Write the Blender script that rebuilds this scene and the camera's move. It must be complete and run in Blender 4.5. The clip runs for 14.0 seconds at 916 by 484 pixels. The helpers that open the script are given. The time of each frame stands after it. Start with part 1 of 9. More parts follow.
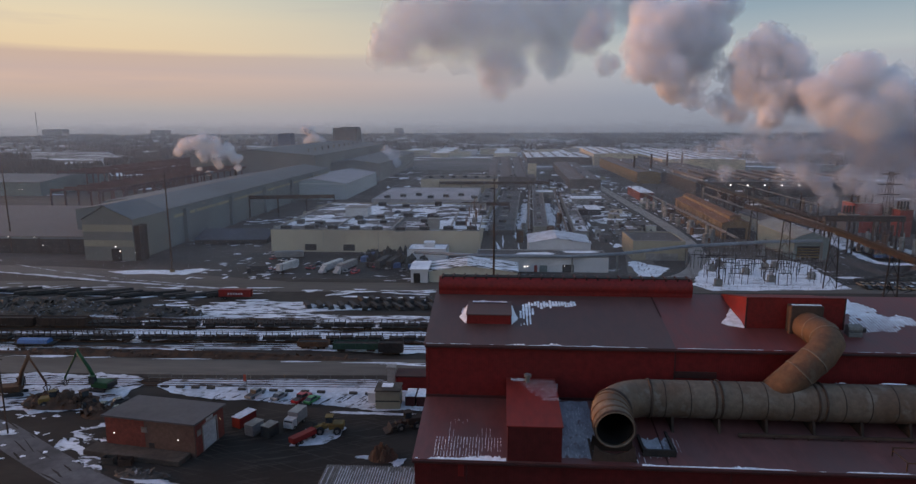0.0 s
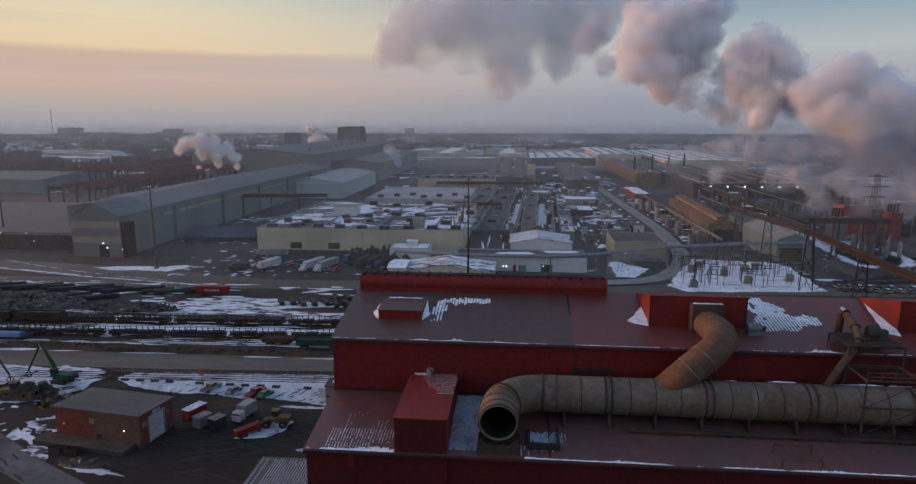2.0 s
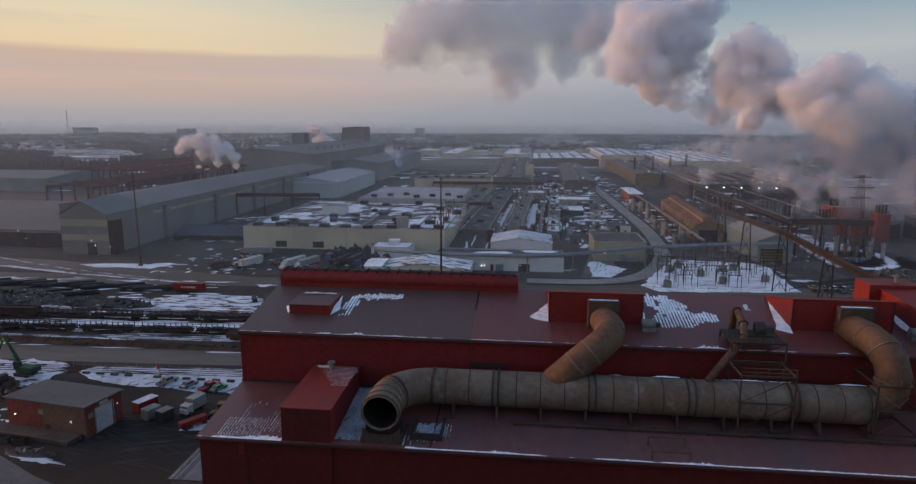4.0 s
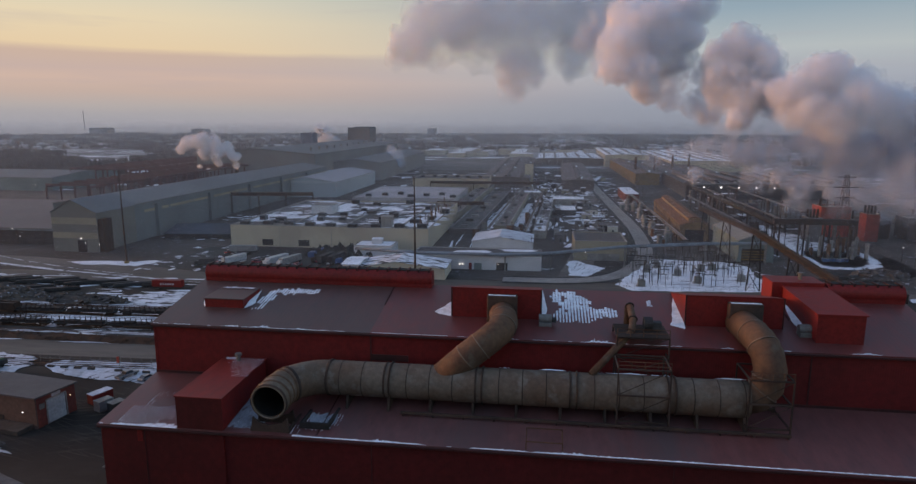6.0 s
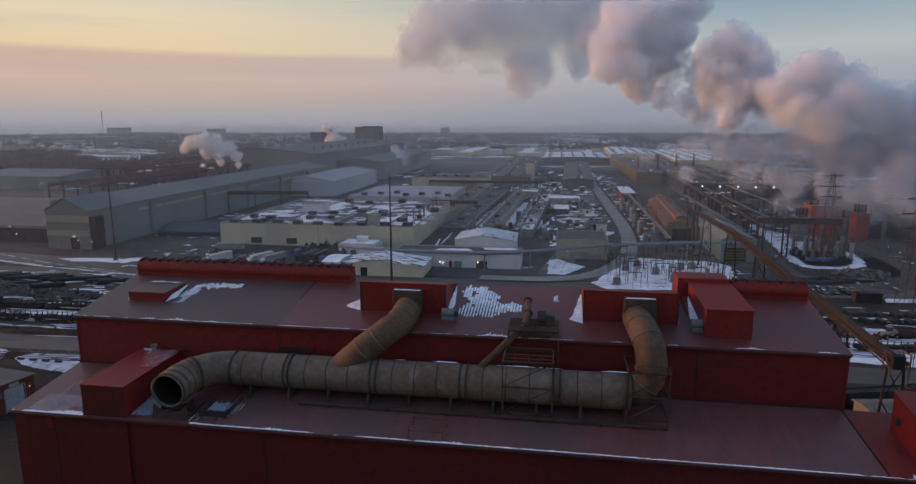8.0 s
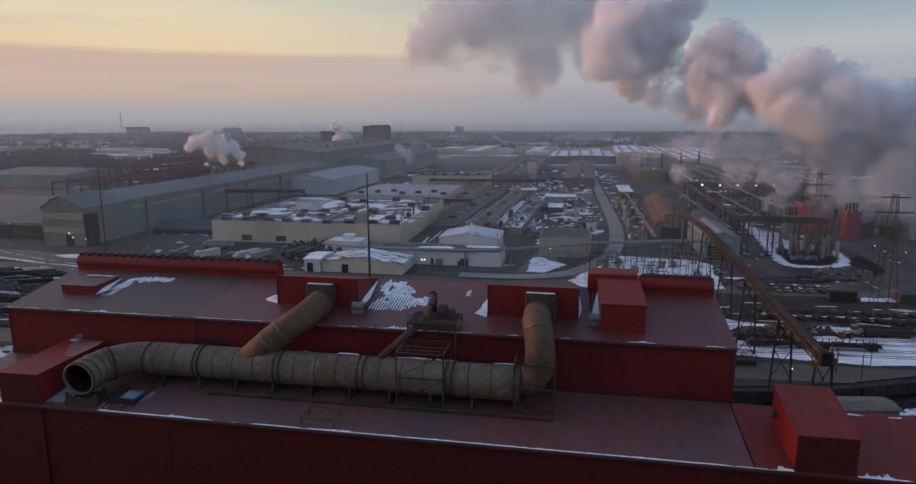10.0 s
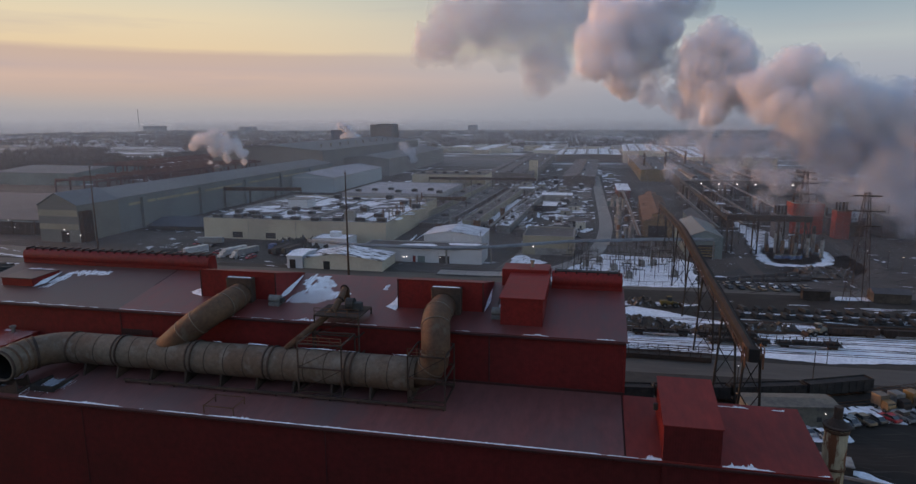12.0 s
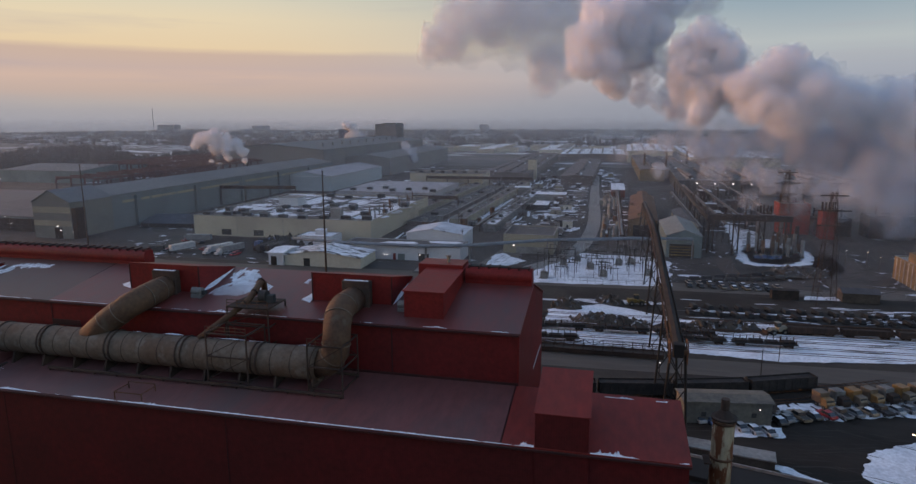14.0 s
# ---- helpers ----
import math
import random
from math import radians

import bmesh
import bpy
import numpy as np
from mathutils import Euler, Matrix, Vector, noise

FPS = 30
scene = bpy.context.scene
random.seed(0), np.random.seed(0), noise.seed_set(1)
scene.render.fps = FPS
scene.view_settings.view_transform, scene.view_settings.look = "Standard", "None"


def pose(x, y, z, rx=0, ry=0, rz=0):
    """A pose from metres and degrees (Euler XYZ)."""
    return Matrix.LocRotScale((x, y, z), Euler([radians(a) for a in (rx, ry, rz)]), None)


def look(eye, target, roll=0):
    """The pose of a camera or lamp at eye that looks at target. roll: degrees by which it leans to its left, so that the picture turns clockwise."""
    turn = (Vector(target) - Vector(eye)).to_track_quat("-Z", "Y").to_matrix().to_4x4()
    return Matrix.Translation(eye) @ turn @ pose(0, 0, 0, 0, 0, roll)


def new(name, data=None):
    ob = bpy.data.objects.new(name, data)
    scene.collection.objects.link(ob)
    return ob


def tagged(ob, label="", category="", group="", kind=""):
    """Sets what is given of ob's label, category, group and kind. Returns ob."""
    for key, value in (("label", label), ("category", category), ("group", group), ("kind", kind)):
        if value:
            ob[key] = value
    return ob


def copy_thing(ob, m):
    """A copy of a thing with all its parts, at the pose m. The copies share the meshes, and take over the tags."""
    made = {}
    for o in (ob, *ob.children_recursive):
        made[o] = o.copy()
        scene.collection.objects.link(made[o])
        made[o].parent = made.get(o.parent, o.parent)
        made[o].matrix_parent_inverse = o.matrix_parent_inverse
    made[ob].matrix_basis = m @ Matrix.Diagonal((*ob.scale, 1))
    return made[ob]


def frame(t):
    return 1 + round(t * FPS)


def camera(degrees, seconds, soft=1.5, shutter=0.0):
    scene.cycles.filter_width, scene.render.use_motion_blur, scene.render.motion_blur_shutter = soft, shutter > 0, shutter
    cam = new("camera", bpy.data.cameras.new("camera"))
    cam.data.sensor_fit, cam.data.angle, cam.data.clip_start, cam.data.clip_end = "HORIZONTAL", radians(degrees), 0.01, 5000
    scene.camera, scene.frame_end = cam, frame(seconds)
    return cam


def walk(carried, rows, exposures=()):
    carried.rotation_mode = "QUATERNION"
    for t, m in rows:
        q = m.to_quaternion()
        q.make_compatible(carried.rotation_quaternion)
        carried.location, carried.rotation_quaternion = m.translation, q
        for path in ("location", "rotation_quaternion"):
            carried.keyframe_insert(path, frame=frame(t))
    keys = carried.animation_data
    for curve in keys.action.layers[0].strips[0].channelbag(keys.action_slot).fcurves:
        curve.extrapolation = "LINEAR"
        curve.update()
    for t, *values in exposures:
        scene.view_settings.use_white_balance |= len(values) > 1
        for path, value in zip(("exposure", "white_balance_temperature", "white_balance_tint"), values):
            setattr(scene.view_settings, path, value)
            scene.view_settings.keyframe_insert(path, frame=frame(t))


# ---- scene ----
cam = camera(71.0, 14.0, soft=1.4)
# seconds, eye x, y, z, degrees to the left of +y, degrees up, roll
FLIGHT = [
    (0.0, 0.05, 0.65, 64.74, 4.122, -10.492, -0.201),
    (0.5, 3.52, 0.48, 64.73, 4.386, -10.496, -0.116),
    (1.0, 7.09, 0.29, 64.72, 4.650, -10.495, -0.045),
    (1.5, 10.76, 0.08, 64.70, 4.917, -10.491, 0.012),
    (2.0, 14.51, -0.15, 64.69, 5.188, -10.484, 0.057),
    (2.5, 18.34, -0.38, 64.69, 5.464, -10.477, 0.090),
    (3.0, 22.22, -0.60, 64.68, 5.747, -10.469, 0.111),
    (3.5, 26.15, -0.82, 64.67, 6.038, -10.462, 0.124),
    (4.0, 30.12, -1.03, 64.66, 6.337, -10.457, 0.127),
    (4.5, 34.12, -1.22, 64.66, 6.644, -10.454, 0.122),
    (5.0, 38.14, -1.39, 64.65, 6.961, -10.453, 0.111),
    (5.5, 42.18, -1.54, 64.64, 7.287, -10.456, 0.094),
    (6.0, 46.23, -1.66, 64.64, 7.621, -10.463, 0.071),
    (6.5, 50.28, -1.76, 64.63, 7.964, -10.472, 0.045),
    (7.0, 54.33, -1.83, 64.62, 8.314, -10.486, 0.016),
    (7.5, 58.38, -1.87, 64.61, 8.671, -10.503, -0.014),
    (8.0, 62.42, -1.89, 64.61, 9.034, -10.523, -0.046),
    (8.5, 66.44, -1.87, 64.60, 9.402, -10.547, -0.078),
    (9.0, 70.46, -1.84, 64.59, 9.772, -10.573, -0.109),
    (9.5, 74.46, -1.78, 64.58, 10.143, -10.601, -0.137),
    (10.0, 78.45, -1.71, 64.57, 10.514, -10.630, -0.163),
    (10.5, 82.43, -1.62, 64.55, 10.881, -10.660, -0.185),
    (11.0, 86.40, -1.51, 64.54, 11.243, -10.689, -0.201),
    (11.5, 90.37, -1.41, 64.52, 11.597, -10.717, -0.212),
    (12.0, 94.33, -1.30, 64.51, 11.940, -10.742, -0.216),
    (12.5, 98.29, -1.20, 64.49, 12.269, -10.763, -0.211),
    (13.0, 102.25, -1.11, 64.47, 12.580, -10.779, -0.198),
    (13.5, 106.23, -1.05, 64.44, 12.870, -10.788, -0.175),
    (14.0, 110.23, -1.02, 64.42, 13.135, -10.788, -0.141),
]


def flown(x, y, z, yaw, pitch, roll):
    a, b = radians(yaw), radians(pitch)
    eye = Vector((x, y, z))
    return look(eye, eye + Vector((-math.sin(a) * math.cos(b), math.cos(a) * math.cos(b), math.sin(b))), roll)


walk(cam, [(t, flown(*row)) for t, *row in FLIGHT], exposures=[(0.0, 2.15, 6500, 21), (14.0, 2.15, 6500, 21)])

# ---- light: dusk, a low veiled sun to the west (the far side of -x), dim blue sky elsewhere ----
SUN_AZIMUTH, SUN_HEIGHT = 82.0, 4.0      # degrees left of +y, degrees up
world = bpy.data.worlds.new("dusk_sky")
scene.world = world
world.use_nodes = True
wn, wl = world.node_tree.nodes, world.node_tree.links
sky = wn.new("ShaderNodeTexSky")
sky.sky_type, sky.sun_disc = "NISHITA", False
sky.sun_elevation, sky.sun_rotation = radians(SUN_HEIGHT), radians(-SUN_AZIMUTH)
sky.air_density, sky.dust_density, sky.ozone_density = 1.2, 1.5, 2.6
veil = wn.new("ShaderNodeMix")
veil.data_type, veil.blend_type = "RGBA", "MULTIPLY"
veil.inputs[0].default_value, veil.inputs[7].default_value = 1.0, (1.22, 0.99, 0.905, 1.0)
wl.new(sky.outputs["Color"], veil.inputs[6])
wl.new(veil.outputs[2], wn["Background"].inputs["Color"])
wn["Background"].inputs["Strength"].default_value = 0.15

sun_data = bpy.data.lights.new("sun", "SUN")
sun_data.energy, sun_data.angle, sun_data.color = 0.24, radians(6), (1.0, 0.64, 0.45)
sun = new("sun", sun_data)
sa, sh = radians(SUN_AZIMUTH), radians(SUN_HEIGHT)
sun.matrix_world = look((0, 0, 300), Vector((0, 0, 300)) - Vector((-math.sin(sa) * math.cos(sh), math.cos(sa) * math.cos(sh), math.sin(sh))))


# ---- materials ----
def nodes_of(name):
    m = bpy.data.materials.new(name)
    m.use_nodes = True
    n = m.node_tree.nodes
    return m, n, m.node_tree.links, n["Principled BSDF"]


def noise_node(n, l, scale, detail=4.0, rough=0.55, stretch=None):
    geo = n.new("ShaderNodeNewGeometry")
    vec = geo.outputs["Position"]
    if stretch:
        mapping = n.new("ShaderNodeMapping")
        mapping.inputs["Scale"].default_value = stretch
        l.new(vec, mapping.inputs["Vector"])
        vec = mapping.outputs["Vector"]
    t = n.new("ShaderNodeTexNoise")
    t.inputs["Scale"].default_value, t.inputs["Detail"].default_value, t.inputs["Roughness"].default_value = scale, detail, rough
    l.new(vec, t.inputs["Vector"])
    return t.outputs["Fac"]


def ramp_node(n, l, fac, lo, hi):
    r = n.new("ShaderNodeMapRange")
    r.inputs["From Min"].default_value, r.inputs["From Max"].default_value = lo, hi
    l.new(fac, r.inputs["Value"])
    return r.outputs["Result"]


def mix_node(n, l, fac, a, b, kind="MIX"):
    m = n.new("ShaderNodeMix")
    m.data_type, m.blend_type = "RGBA", kind
    for socket, value in ((0, fac), (6, a), (7, b)):
        if isinstance(value, (tuple, list)):
            m.inputs[socket].default_value = (*value, 1.0)
        elif isinstance(value, float):
            m.inputs[socket].default_value = value
        else:
            l.new(value, m.inputs[socket])
    return m.outputs[2]


def mat(name, base, worn=None, patch=0.08, grain=1.5, rough=0.75, metal=0.0, bump=0.15, lo=0.42, hi=0.62, stretch=None, ribs=None, vary=0.0, extra=None, extra_at=(0.58, 0.64), extra_scale=0.3, even=1.0, spec=None):
    """A surface with large worn patches, fine grain, relief, and, where given, ribs (spacing, axis, depth) and a third colour in sharp patches."""
    m, n, l, p = nodes_of(name)
    worn = worn or tuple(c * 0.7 for c in base)
    big = ramp_node(n, l, noise_node(n, l, patch, 5.0, 0.6, stretch), lo, hi)
    col = mix_node(n, l, big, base, worn)
    fine = noise_node(n, l, grain, 6.0, 0.65, stretch)
    shade = ramp_node(n, l, fine, 0.3, 0.7)
    col = mix_node(n, l, shade, mix_node(n, l, 1.0, col, (1 - 0.28 * even,) * 3, "MULTIPLY"), mix_node(n, l, 1.0, col, (1 + 0.18 * even,) * 3, "MULTIPLY"))
    if extra:
        third = ramp_node(n, l, noise_node(n, l, extra_scale, 7.0, 0.62, stretch), *extra_at)
        col = mix_node(n, l, third, col, extra)
    if vary:
        info = n.new("ShaderNodeObjectInfo")
        hsv = n.new("ShaderNodeHueSaturation")
        r = n.new("ShaderNodeMapRange")
        r.inputs["To Min"].default_value, r.inputs["To Max"].default_value = 1.0 - vary, 1.0 + vary
        l.new(info.outputs["Random"], r.inputs["Value"])
        l.new(r.outputs["Result"], hsv.inputs["Value"])
        l.new(col, hsv.inputs["Color"])
        col = hsv.outputs["Color"]
    l.new(col, p.inputs["Base Color"])
    rr = n.new("ShaderNodeMapRange")
    rr.inputs["To Min"].default_value, rr.inputs["To Max"].default_value = max(rough - 0.12, 0.05), min(rough + 0.12, 1.0)
    l.new(fine, rr.inputs["Value"])
    l.new(rr.outputs["Result"], p.inputs["Roughness"])
    p.inputs["Metallic"].default_value = metal
    p.inputs["Specular IOR Level"].default_value = spec if spec is not None else 0.22 if rough > 0.45 else 0.5
    height = fine
    if ribs:
        spacing, axis, depth = ribs
        geo, sep = n.new("ShaderNodeNewGeometry"), n.new("ShaderNodeSeparateXYZ")
        l.new(geo.outputs["Position"], sep.inputs["Vector"])
        k, s = n.new("ShaderNodeMath"), n.new("ShaderNodeMath")
        k.operation, s.operation = "MULTIPLY", "SINE"
        k.inputs[1].default_value = 2 * math.pi / spacing
        l.new(sep.outputs[axis], k.inputs[0])
        l.new(k.outputs[0], s.inputs[0])
        add = n.new("ShaderNodeMath")
        add.operation = "MULTIPLY_ADD"
        add.inputs[1].default_value = depth
        l.new(s.outputs[0], add.inputs[0])
        l.new(fine, add.inputs[2])
        height = add.outputs[0]
    b = n.new("ShaderNodeBump")
    b.inputs["Strength"].default_value, b.inputs["Distance"].default_value = bump, 0.05
    l.new(height, b.inputs["Height"])
    l.new(b.outputs["Normal"], p.inputs["Normal"])
    return m


def lamp_mat(name, colour, strength):
    m, n, l, p = nodes_of(name)
    p.inputs["Base Color"].default_value = (*colour, 1)
    p.inputs["Emission Color"].default_value, p.inputs["Emission Strength"].default_value = (*colour, 1), strength
    return m


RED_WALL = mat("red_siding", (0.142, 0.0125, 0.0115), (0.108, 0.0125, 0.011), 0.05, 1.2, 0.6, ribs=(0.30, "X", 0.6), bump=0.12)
# RED_WALL again, with the shade on the fronts put into its colour
RED_FRONT = mat("darkened_red_siding", (0.098, 0.0115, 0.011), (0.072, 0.0115, 0.0105), 0.05, 1.2, 0.6, ribs=(0.30, "X", 0.6), bump=0.12)
RED_ROOF_LOW = mat("brownish_faded_red_roof", (0.128, 0.040, 0.036), (0.100, 0.044, 0.039), 0.07, 0.9, 0.48, ribs=(0.62, "X", 0.5), bump=0.07, stretch=(1, 0.35, 1), extra=(0.085, 0.045, 0.042), extra_at=(0.52, 0.70), extra_scale=0.12, spec=0.5)
# brighter copy of the same red siding, for end and cabin faces
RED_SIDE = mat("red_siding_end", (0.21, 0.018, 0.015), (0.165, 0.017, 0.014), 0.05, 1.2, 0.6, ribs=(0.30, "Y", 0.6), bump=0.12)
RED_ROOF = mat("weathered_red_roof", (0.145, 0.028, 0.023), (0.112, 0.031, 0.027), 0.07, 0.9, 0.48, ribs=(0.62, "X", 0.5), bump=0.07, stretch=(1, 0.35, 1), extra=(0.075, 0.035, 0.032), extra_at=(0.52, 0.70), extra_scale=0.12, spec=0.5)
ROOF_OLD = mat("brown_grey_faded_red_roof", (0.088, 0.041, 0.035), (0.072, 0.039, 0.035), 0.06, 0.9, 0.5, ribs=(0.62, "X", 0.5), bump=0.07, stretch=(1, 0.35, 1), extra=(0.065, 0.045, 0.042), extra_at=(0.52, 0.72), extra_scale=0.10, spec=0.4)
ROOF_LOW_OLD = mat("grey_maroon_sooty_roof", (0.130, 0.055, 0.051), (0.150, 0.047, 0.042), 0.03, 0.9, 0.5, ribs=(0.62, "X", 0.5), bump=0.07, stretch=(1, 0.35, 1), extra=(0.088, 0.056, 0.055), extra_at=(0.52, 0.70), extra_scale=0.09, spec=0.4)
ROOF_EAST = mat("clean_red_roof", (0.195, 0.025, 0.019), (0.155, 0.026, 0.020), 0.05, 0.9, 0.55, ribs=(0.62, "X", 0.5), bump=0.07, stretch=(1, 0.35, 1), spec=0.2)
RED_PAINT = mat("bright_red_paint", (0.175, 0.016, 0.013), (0.13, 0.015, 0.013), 0.2, 2.0, 0.5)
RED_DARK = mat("dark_red_steel", (0.06, 0.018, 0.016), (0.04, 0.018, 0.016), 0.3, 2.0, 0.6)
DUCT = mat("rust_brown_duct", (0.142, 0.110, 0.082), (0.112, 0.073, 0.049), 0.22, 1.6, 0.7, bump=0.3, extra=(0.18, 0.158, 0.132), extra_at=(0.54, 0.72), extra_scale=0.45)
DUCT_RUST = mat("rusted_branch_duct", (0.112, 0.064, 0.038), (0.080, 0.044, 0.028), 0.3, 1.8, 0.75, bump=0.3, extra=(0.105, 0.08, 0.058), extra_at=(0.55, 0.7), extra_scale=0.6)
SOOT_SHADE = mat("sooty_steel_and_shade", (0.03, 0.026, 0.024), (0.05, 0.04, 0.035), 0.4, 2.0, 0.85)
RUST = mat("rusted_steel", (0.13, 0.065, 0.035), (0.08, 0.045, 0.03), 0.5, 3.0, 0.8, vary=0.25)
RUST_DARK = mat("dark_rusted_steel", (0.06, 0.038, 0.028), (0.035, 0.026, 0.022), 0.2, 2.0, 0.85, vary=0.3)
STEEL = mat("weathered_grey_steel", (0.20, 0.20, 0.19), (0.14, 0.13, 0.12), 0.5, 3.0, 0.6, 0.3)
DARK = mat("dark_machinery", (0.035, 0.036, 0.038), (0.055, 0.05, 0.045), 0.5, 3.0, 0.75, vary=0.3)
RUBBER = mat("black_rubber", (0.02, 0.02, 0.021), (0.03, 0.03, 0.03), 2.0, 8.0, 0.85)
SNOW = mat("old_snow", (0.78, 0.80, 0.84), (0.62, 0.65, 0.70), 0.12, 1.2, 0.7, bump=0.3)
# snow with dirt patches, dimmed overall to stand in for light falling off
SNOW_YARD = mat("dimmed_dirty_yard_snow", (0.56, 0.58, 0.63), (0.40, 0.42, 0.46), 0.14, 1.0, 0.8, bump=0.3, extra=(0.13, 0.12, 0.11), extra_at=(0.58, 0.66), extra_scale=0.35)
SNOW_THIN = mat("thin_dirty_snow", (0.70, 0.72, 0.76), (0.55, 0.57, 0.61), 0.10, 0.7, 0.75, bump=0.3, extra=(0.075, 0.068, 0.06), extra_at=(0.51, 0.56), extra_scale=0.32, stretch=(0.5, 1.3, 1))
SNOW_SHEET = mat("thin_roof_snow", (0.58, 0.60, 0.65), (0.45, 0.46, 0.50), 0.25, 2.0, 0.75, bump=0.3, extra=(0.17, 0.07, 0.06), extra_at=(0.56, 0.66), extra_scale=0.9, stretch=(2.4, 0.5, 1), ribs=(0.62, "X", 0.6))
# roof snow lying in shade, its dimness and blue put into the colour
SNOW_SHADED = mat("thin_shade_toned_snow", (0.31, 0.33, 0.37), (0.20, 0.21, 0.24), 0.3, 2.0, 0.6, bump=0.3, extra=(0.12, 0.06, 0.055), extra_at=(0.56, 0.68), extra_scale=0.7, stretch=(1.6, 0.8, 1))
# near-black colour that stands in for the shade inside the duct mouth
MOUTH_SHADE = mat("duct_mouth_shade", (0.006, 0.0055, 0.005), (0.010, 0.009, 0.008), 0.4, 2.0, 0.95)
DIRT = mat("dark_yard_dirt", (0.034, 0.028, 0.023), (0.054, 0.045, 0.037), 0.03, 0.35, 0.9, bump=0.4, extra=(0.50, 0.52, 0.55), extra_at=(0.66, 0.72), extra_scale=0.045)
ASPHALT = mat("worn_asphalt", (0.094, 0.080, 0.067), (0.130, 0.112, 0.095), 0.03, 0.3, 0.75, bump=0.2, stretch=(0.25, 1.5, 1))
COAL_MUD = mat("wet_brown_black_mud", (0.021, 0.0165, 0.0135), (0.036, 0.029, 0.0235), 0.05, 0.5, 0.88, bump=0.35, stretch=(0.6, 1.2, 1))
DUST_ROAD = mat("dusty_brown_road", (0.088, 0.070, 0.058), (0.062, 0.050, 0.042), 0.06, 0.5, 0.85, bump=0.2)
FROST_TRACK = mat("frosty_packed_track", (0.125, 0.120, 0.122), (0.070, 0.066, 0.066), 0.07, 0.6, 0.8, bump=0.3)
MUD_TRACK = mat("packed_brown_mud", (0.056, 0.046, 0.038), (0.030, 0.025, 0.021), 0.08, 0.7, 0.85, bump=0.4)
STAINED = mat("mud_stained_concrete", (0.085, 0.07, 0.058), (0.055, 0.047, 0.04), 0.2, 1.2, 0.9)
ASPHALT_DARK = mat("wet_dark_asphalt", (0.021, 0.019, 0.017), (0.034, 0.031, 0.028), 0.04, 0.5, 0.7, bump=0.2)
ROAD_PALE = mat("pale_frozen_road", (0.25, 0.238, 0.22), (0.20, 0.19, 0.175), 0.05, 0.4, 0.85, bump=0.2)
PLANT_GROUND = mat("frozen_plant_ground", (0.052, 0.044, 0.038), (0.080, 0.069, 0.060), 0.02, 0.2, 0.9, bump=0.3, extra=(0.5, 0.52, 0.55), extra_at=(0.64, 0.70), extra_scale=0.05)
# rust siding lightened so that its colour carries the distance haze
HAZY_RUST = mat("haze_lightened_rust_siding", (0.125, 0.105, 0.097), (0.095, 0.082, 0.078), 0.05, 0.5, 0.85, even=0.35)
BALLAST = mat("sooty_ballast", (0.055, 0.049, 0.044), (0.033, 0.030, 0.027), 0.1, 1.5, 0.95, bump=0.5)
CONCRETE = mat("stained_concrete", (0.28, 0.27, 0.25), (0.18, 0.17, 0.16), 0.12, 1.0, 0.85)
TAN_WALL = mat("tan_wall_panels", (0.42, 0.37, 0.28), (0.33, 0.29, 0.23), 0.04, 0.7, 0.75, ribs=(0.6, "X", 0.4), even=0.35)
CREAM_WALL = mat("cream_siding", (0.46, 0.42, 0.34), (0.38, 0.35, 0.29), 0.04, 0.7, 0.7, ribs=(0.5, "X", 0.5), even=0.35)
WHITE_WALL = mat("white_siding", (0.50, 0.51, 0.53), (0.41, 0.42, 0.44), 0.05, 0.6, 0.6, ribs=(0.5, "X", 0.5), even=0.35)
MILL_WALL = mat("grey_green_mill_siding", (0.145, 0.165, 0.168), (0.122, 0.138, 0.140), 0.02, 0.5, 0.7, ribs=(0.8, "Y", 0.5), stretch=(1, 1, 0.4), even=0.35)
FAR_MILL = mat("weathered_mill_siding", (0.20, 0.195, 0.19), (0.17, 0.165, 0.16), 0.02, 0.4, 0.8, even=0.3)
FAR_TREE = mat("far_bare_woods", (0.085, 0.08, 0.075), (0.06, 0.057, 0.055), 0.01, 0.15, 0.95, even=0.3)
MILL_ROOF = mat("grey_mill_roof", (0.135, 0.138, 0.142), (0.115, 0.118, 0.120), 0.02, 0.4, 0.7, ribs=(1.0, "Y", 0.5), even=0.35)
BAND = mat("ochre_siding_band", (0.27, 0.24, 0.17), (0.21, 0.19, 0.15), 0.05, 0.7, 0.7, even=0.35)
FLAT_ROOF = mat("dark_flat_roofing", (0.075, 0.072, 0.07), (0.11, 0.105, 0.10), 0.05, 0.5, 0.9)
SNOWY_ROOF = mat("snow_flecked_roofing", (0.085, 0.08, 0.078), (0.13, 0.12, 0.115), 0.05, 0.5, 0.9, extra=(0.62, 0.64, 0.68), extra_at=(0.53, 0.56), extra_scale=0.11, stretch=(0.6, 1.0, 1))
LILAC_ROOF = mat("pale_lilac_roofing", (0.33, 0.32, 0.33), (0.27, 0.26, 0.28), 0.04, 0.5, 0.8, even=0.35)
BROWN_ROOF = mat("brown_mill_roof", (0.145, 0.125, 0.117), (0.12, 0.105, 0.10), 0.015, 0.3, 0.85, ribs=(1.2, "X", 0.5), even=0.35)
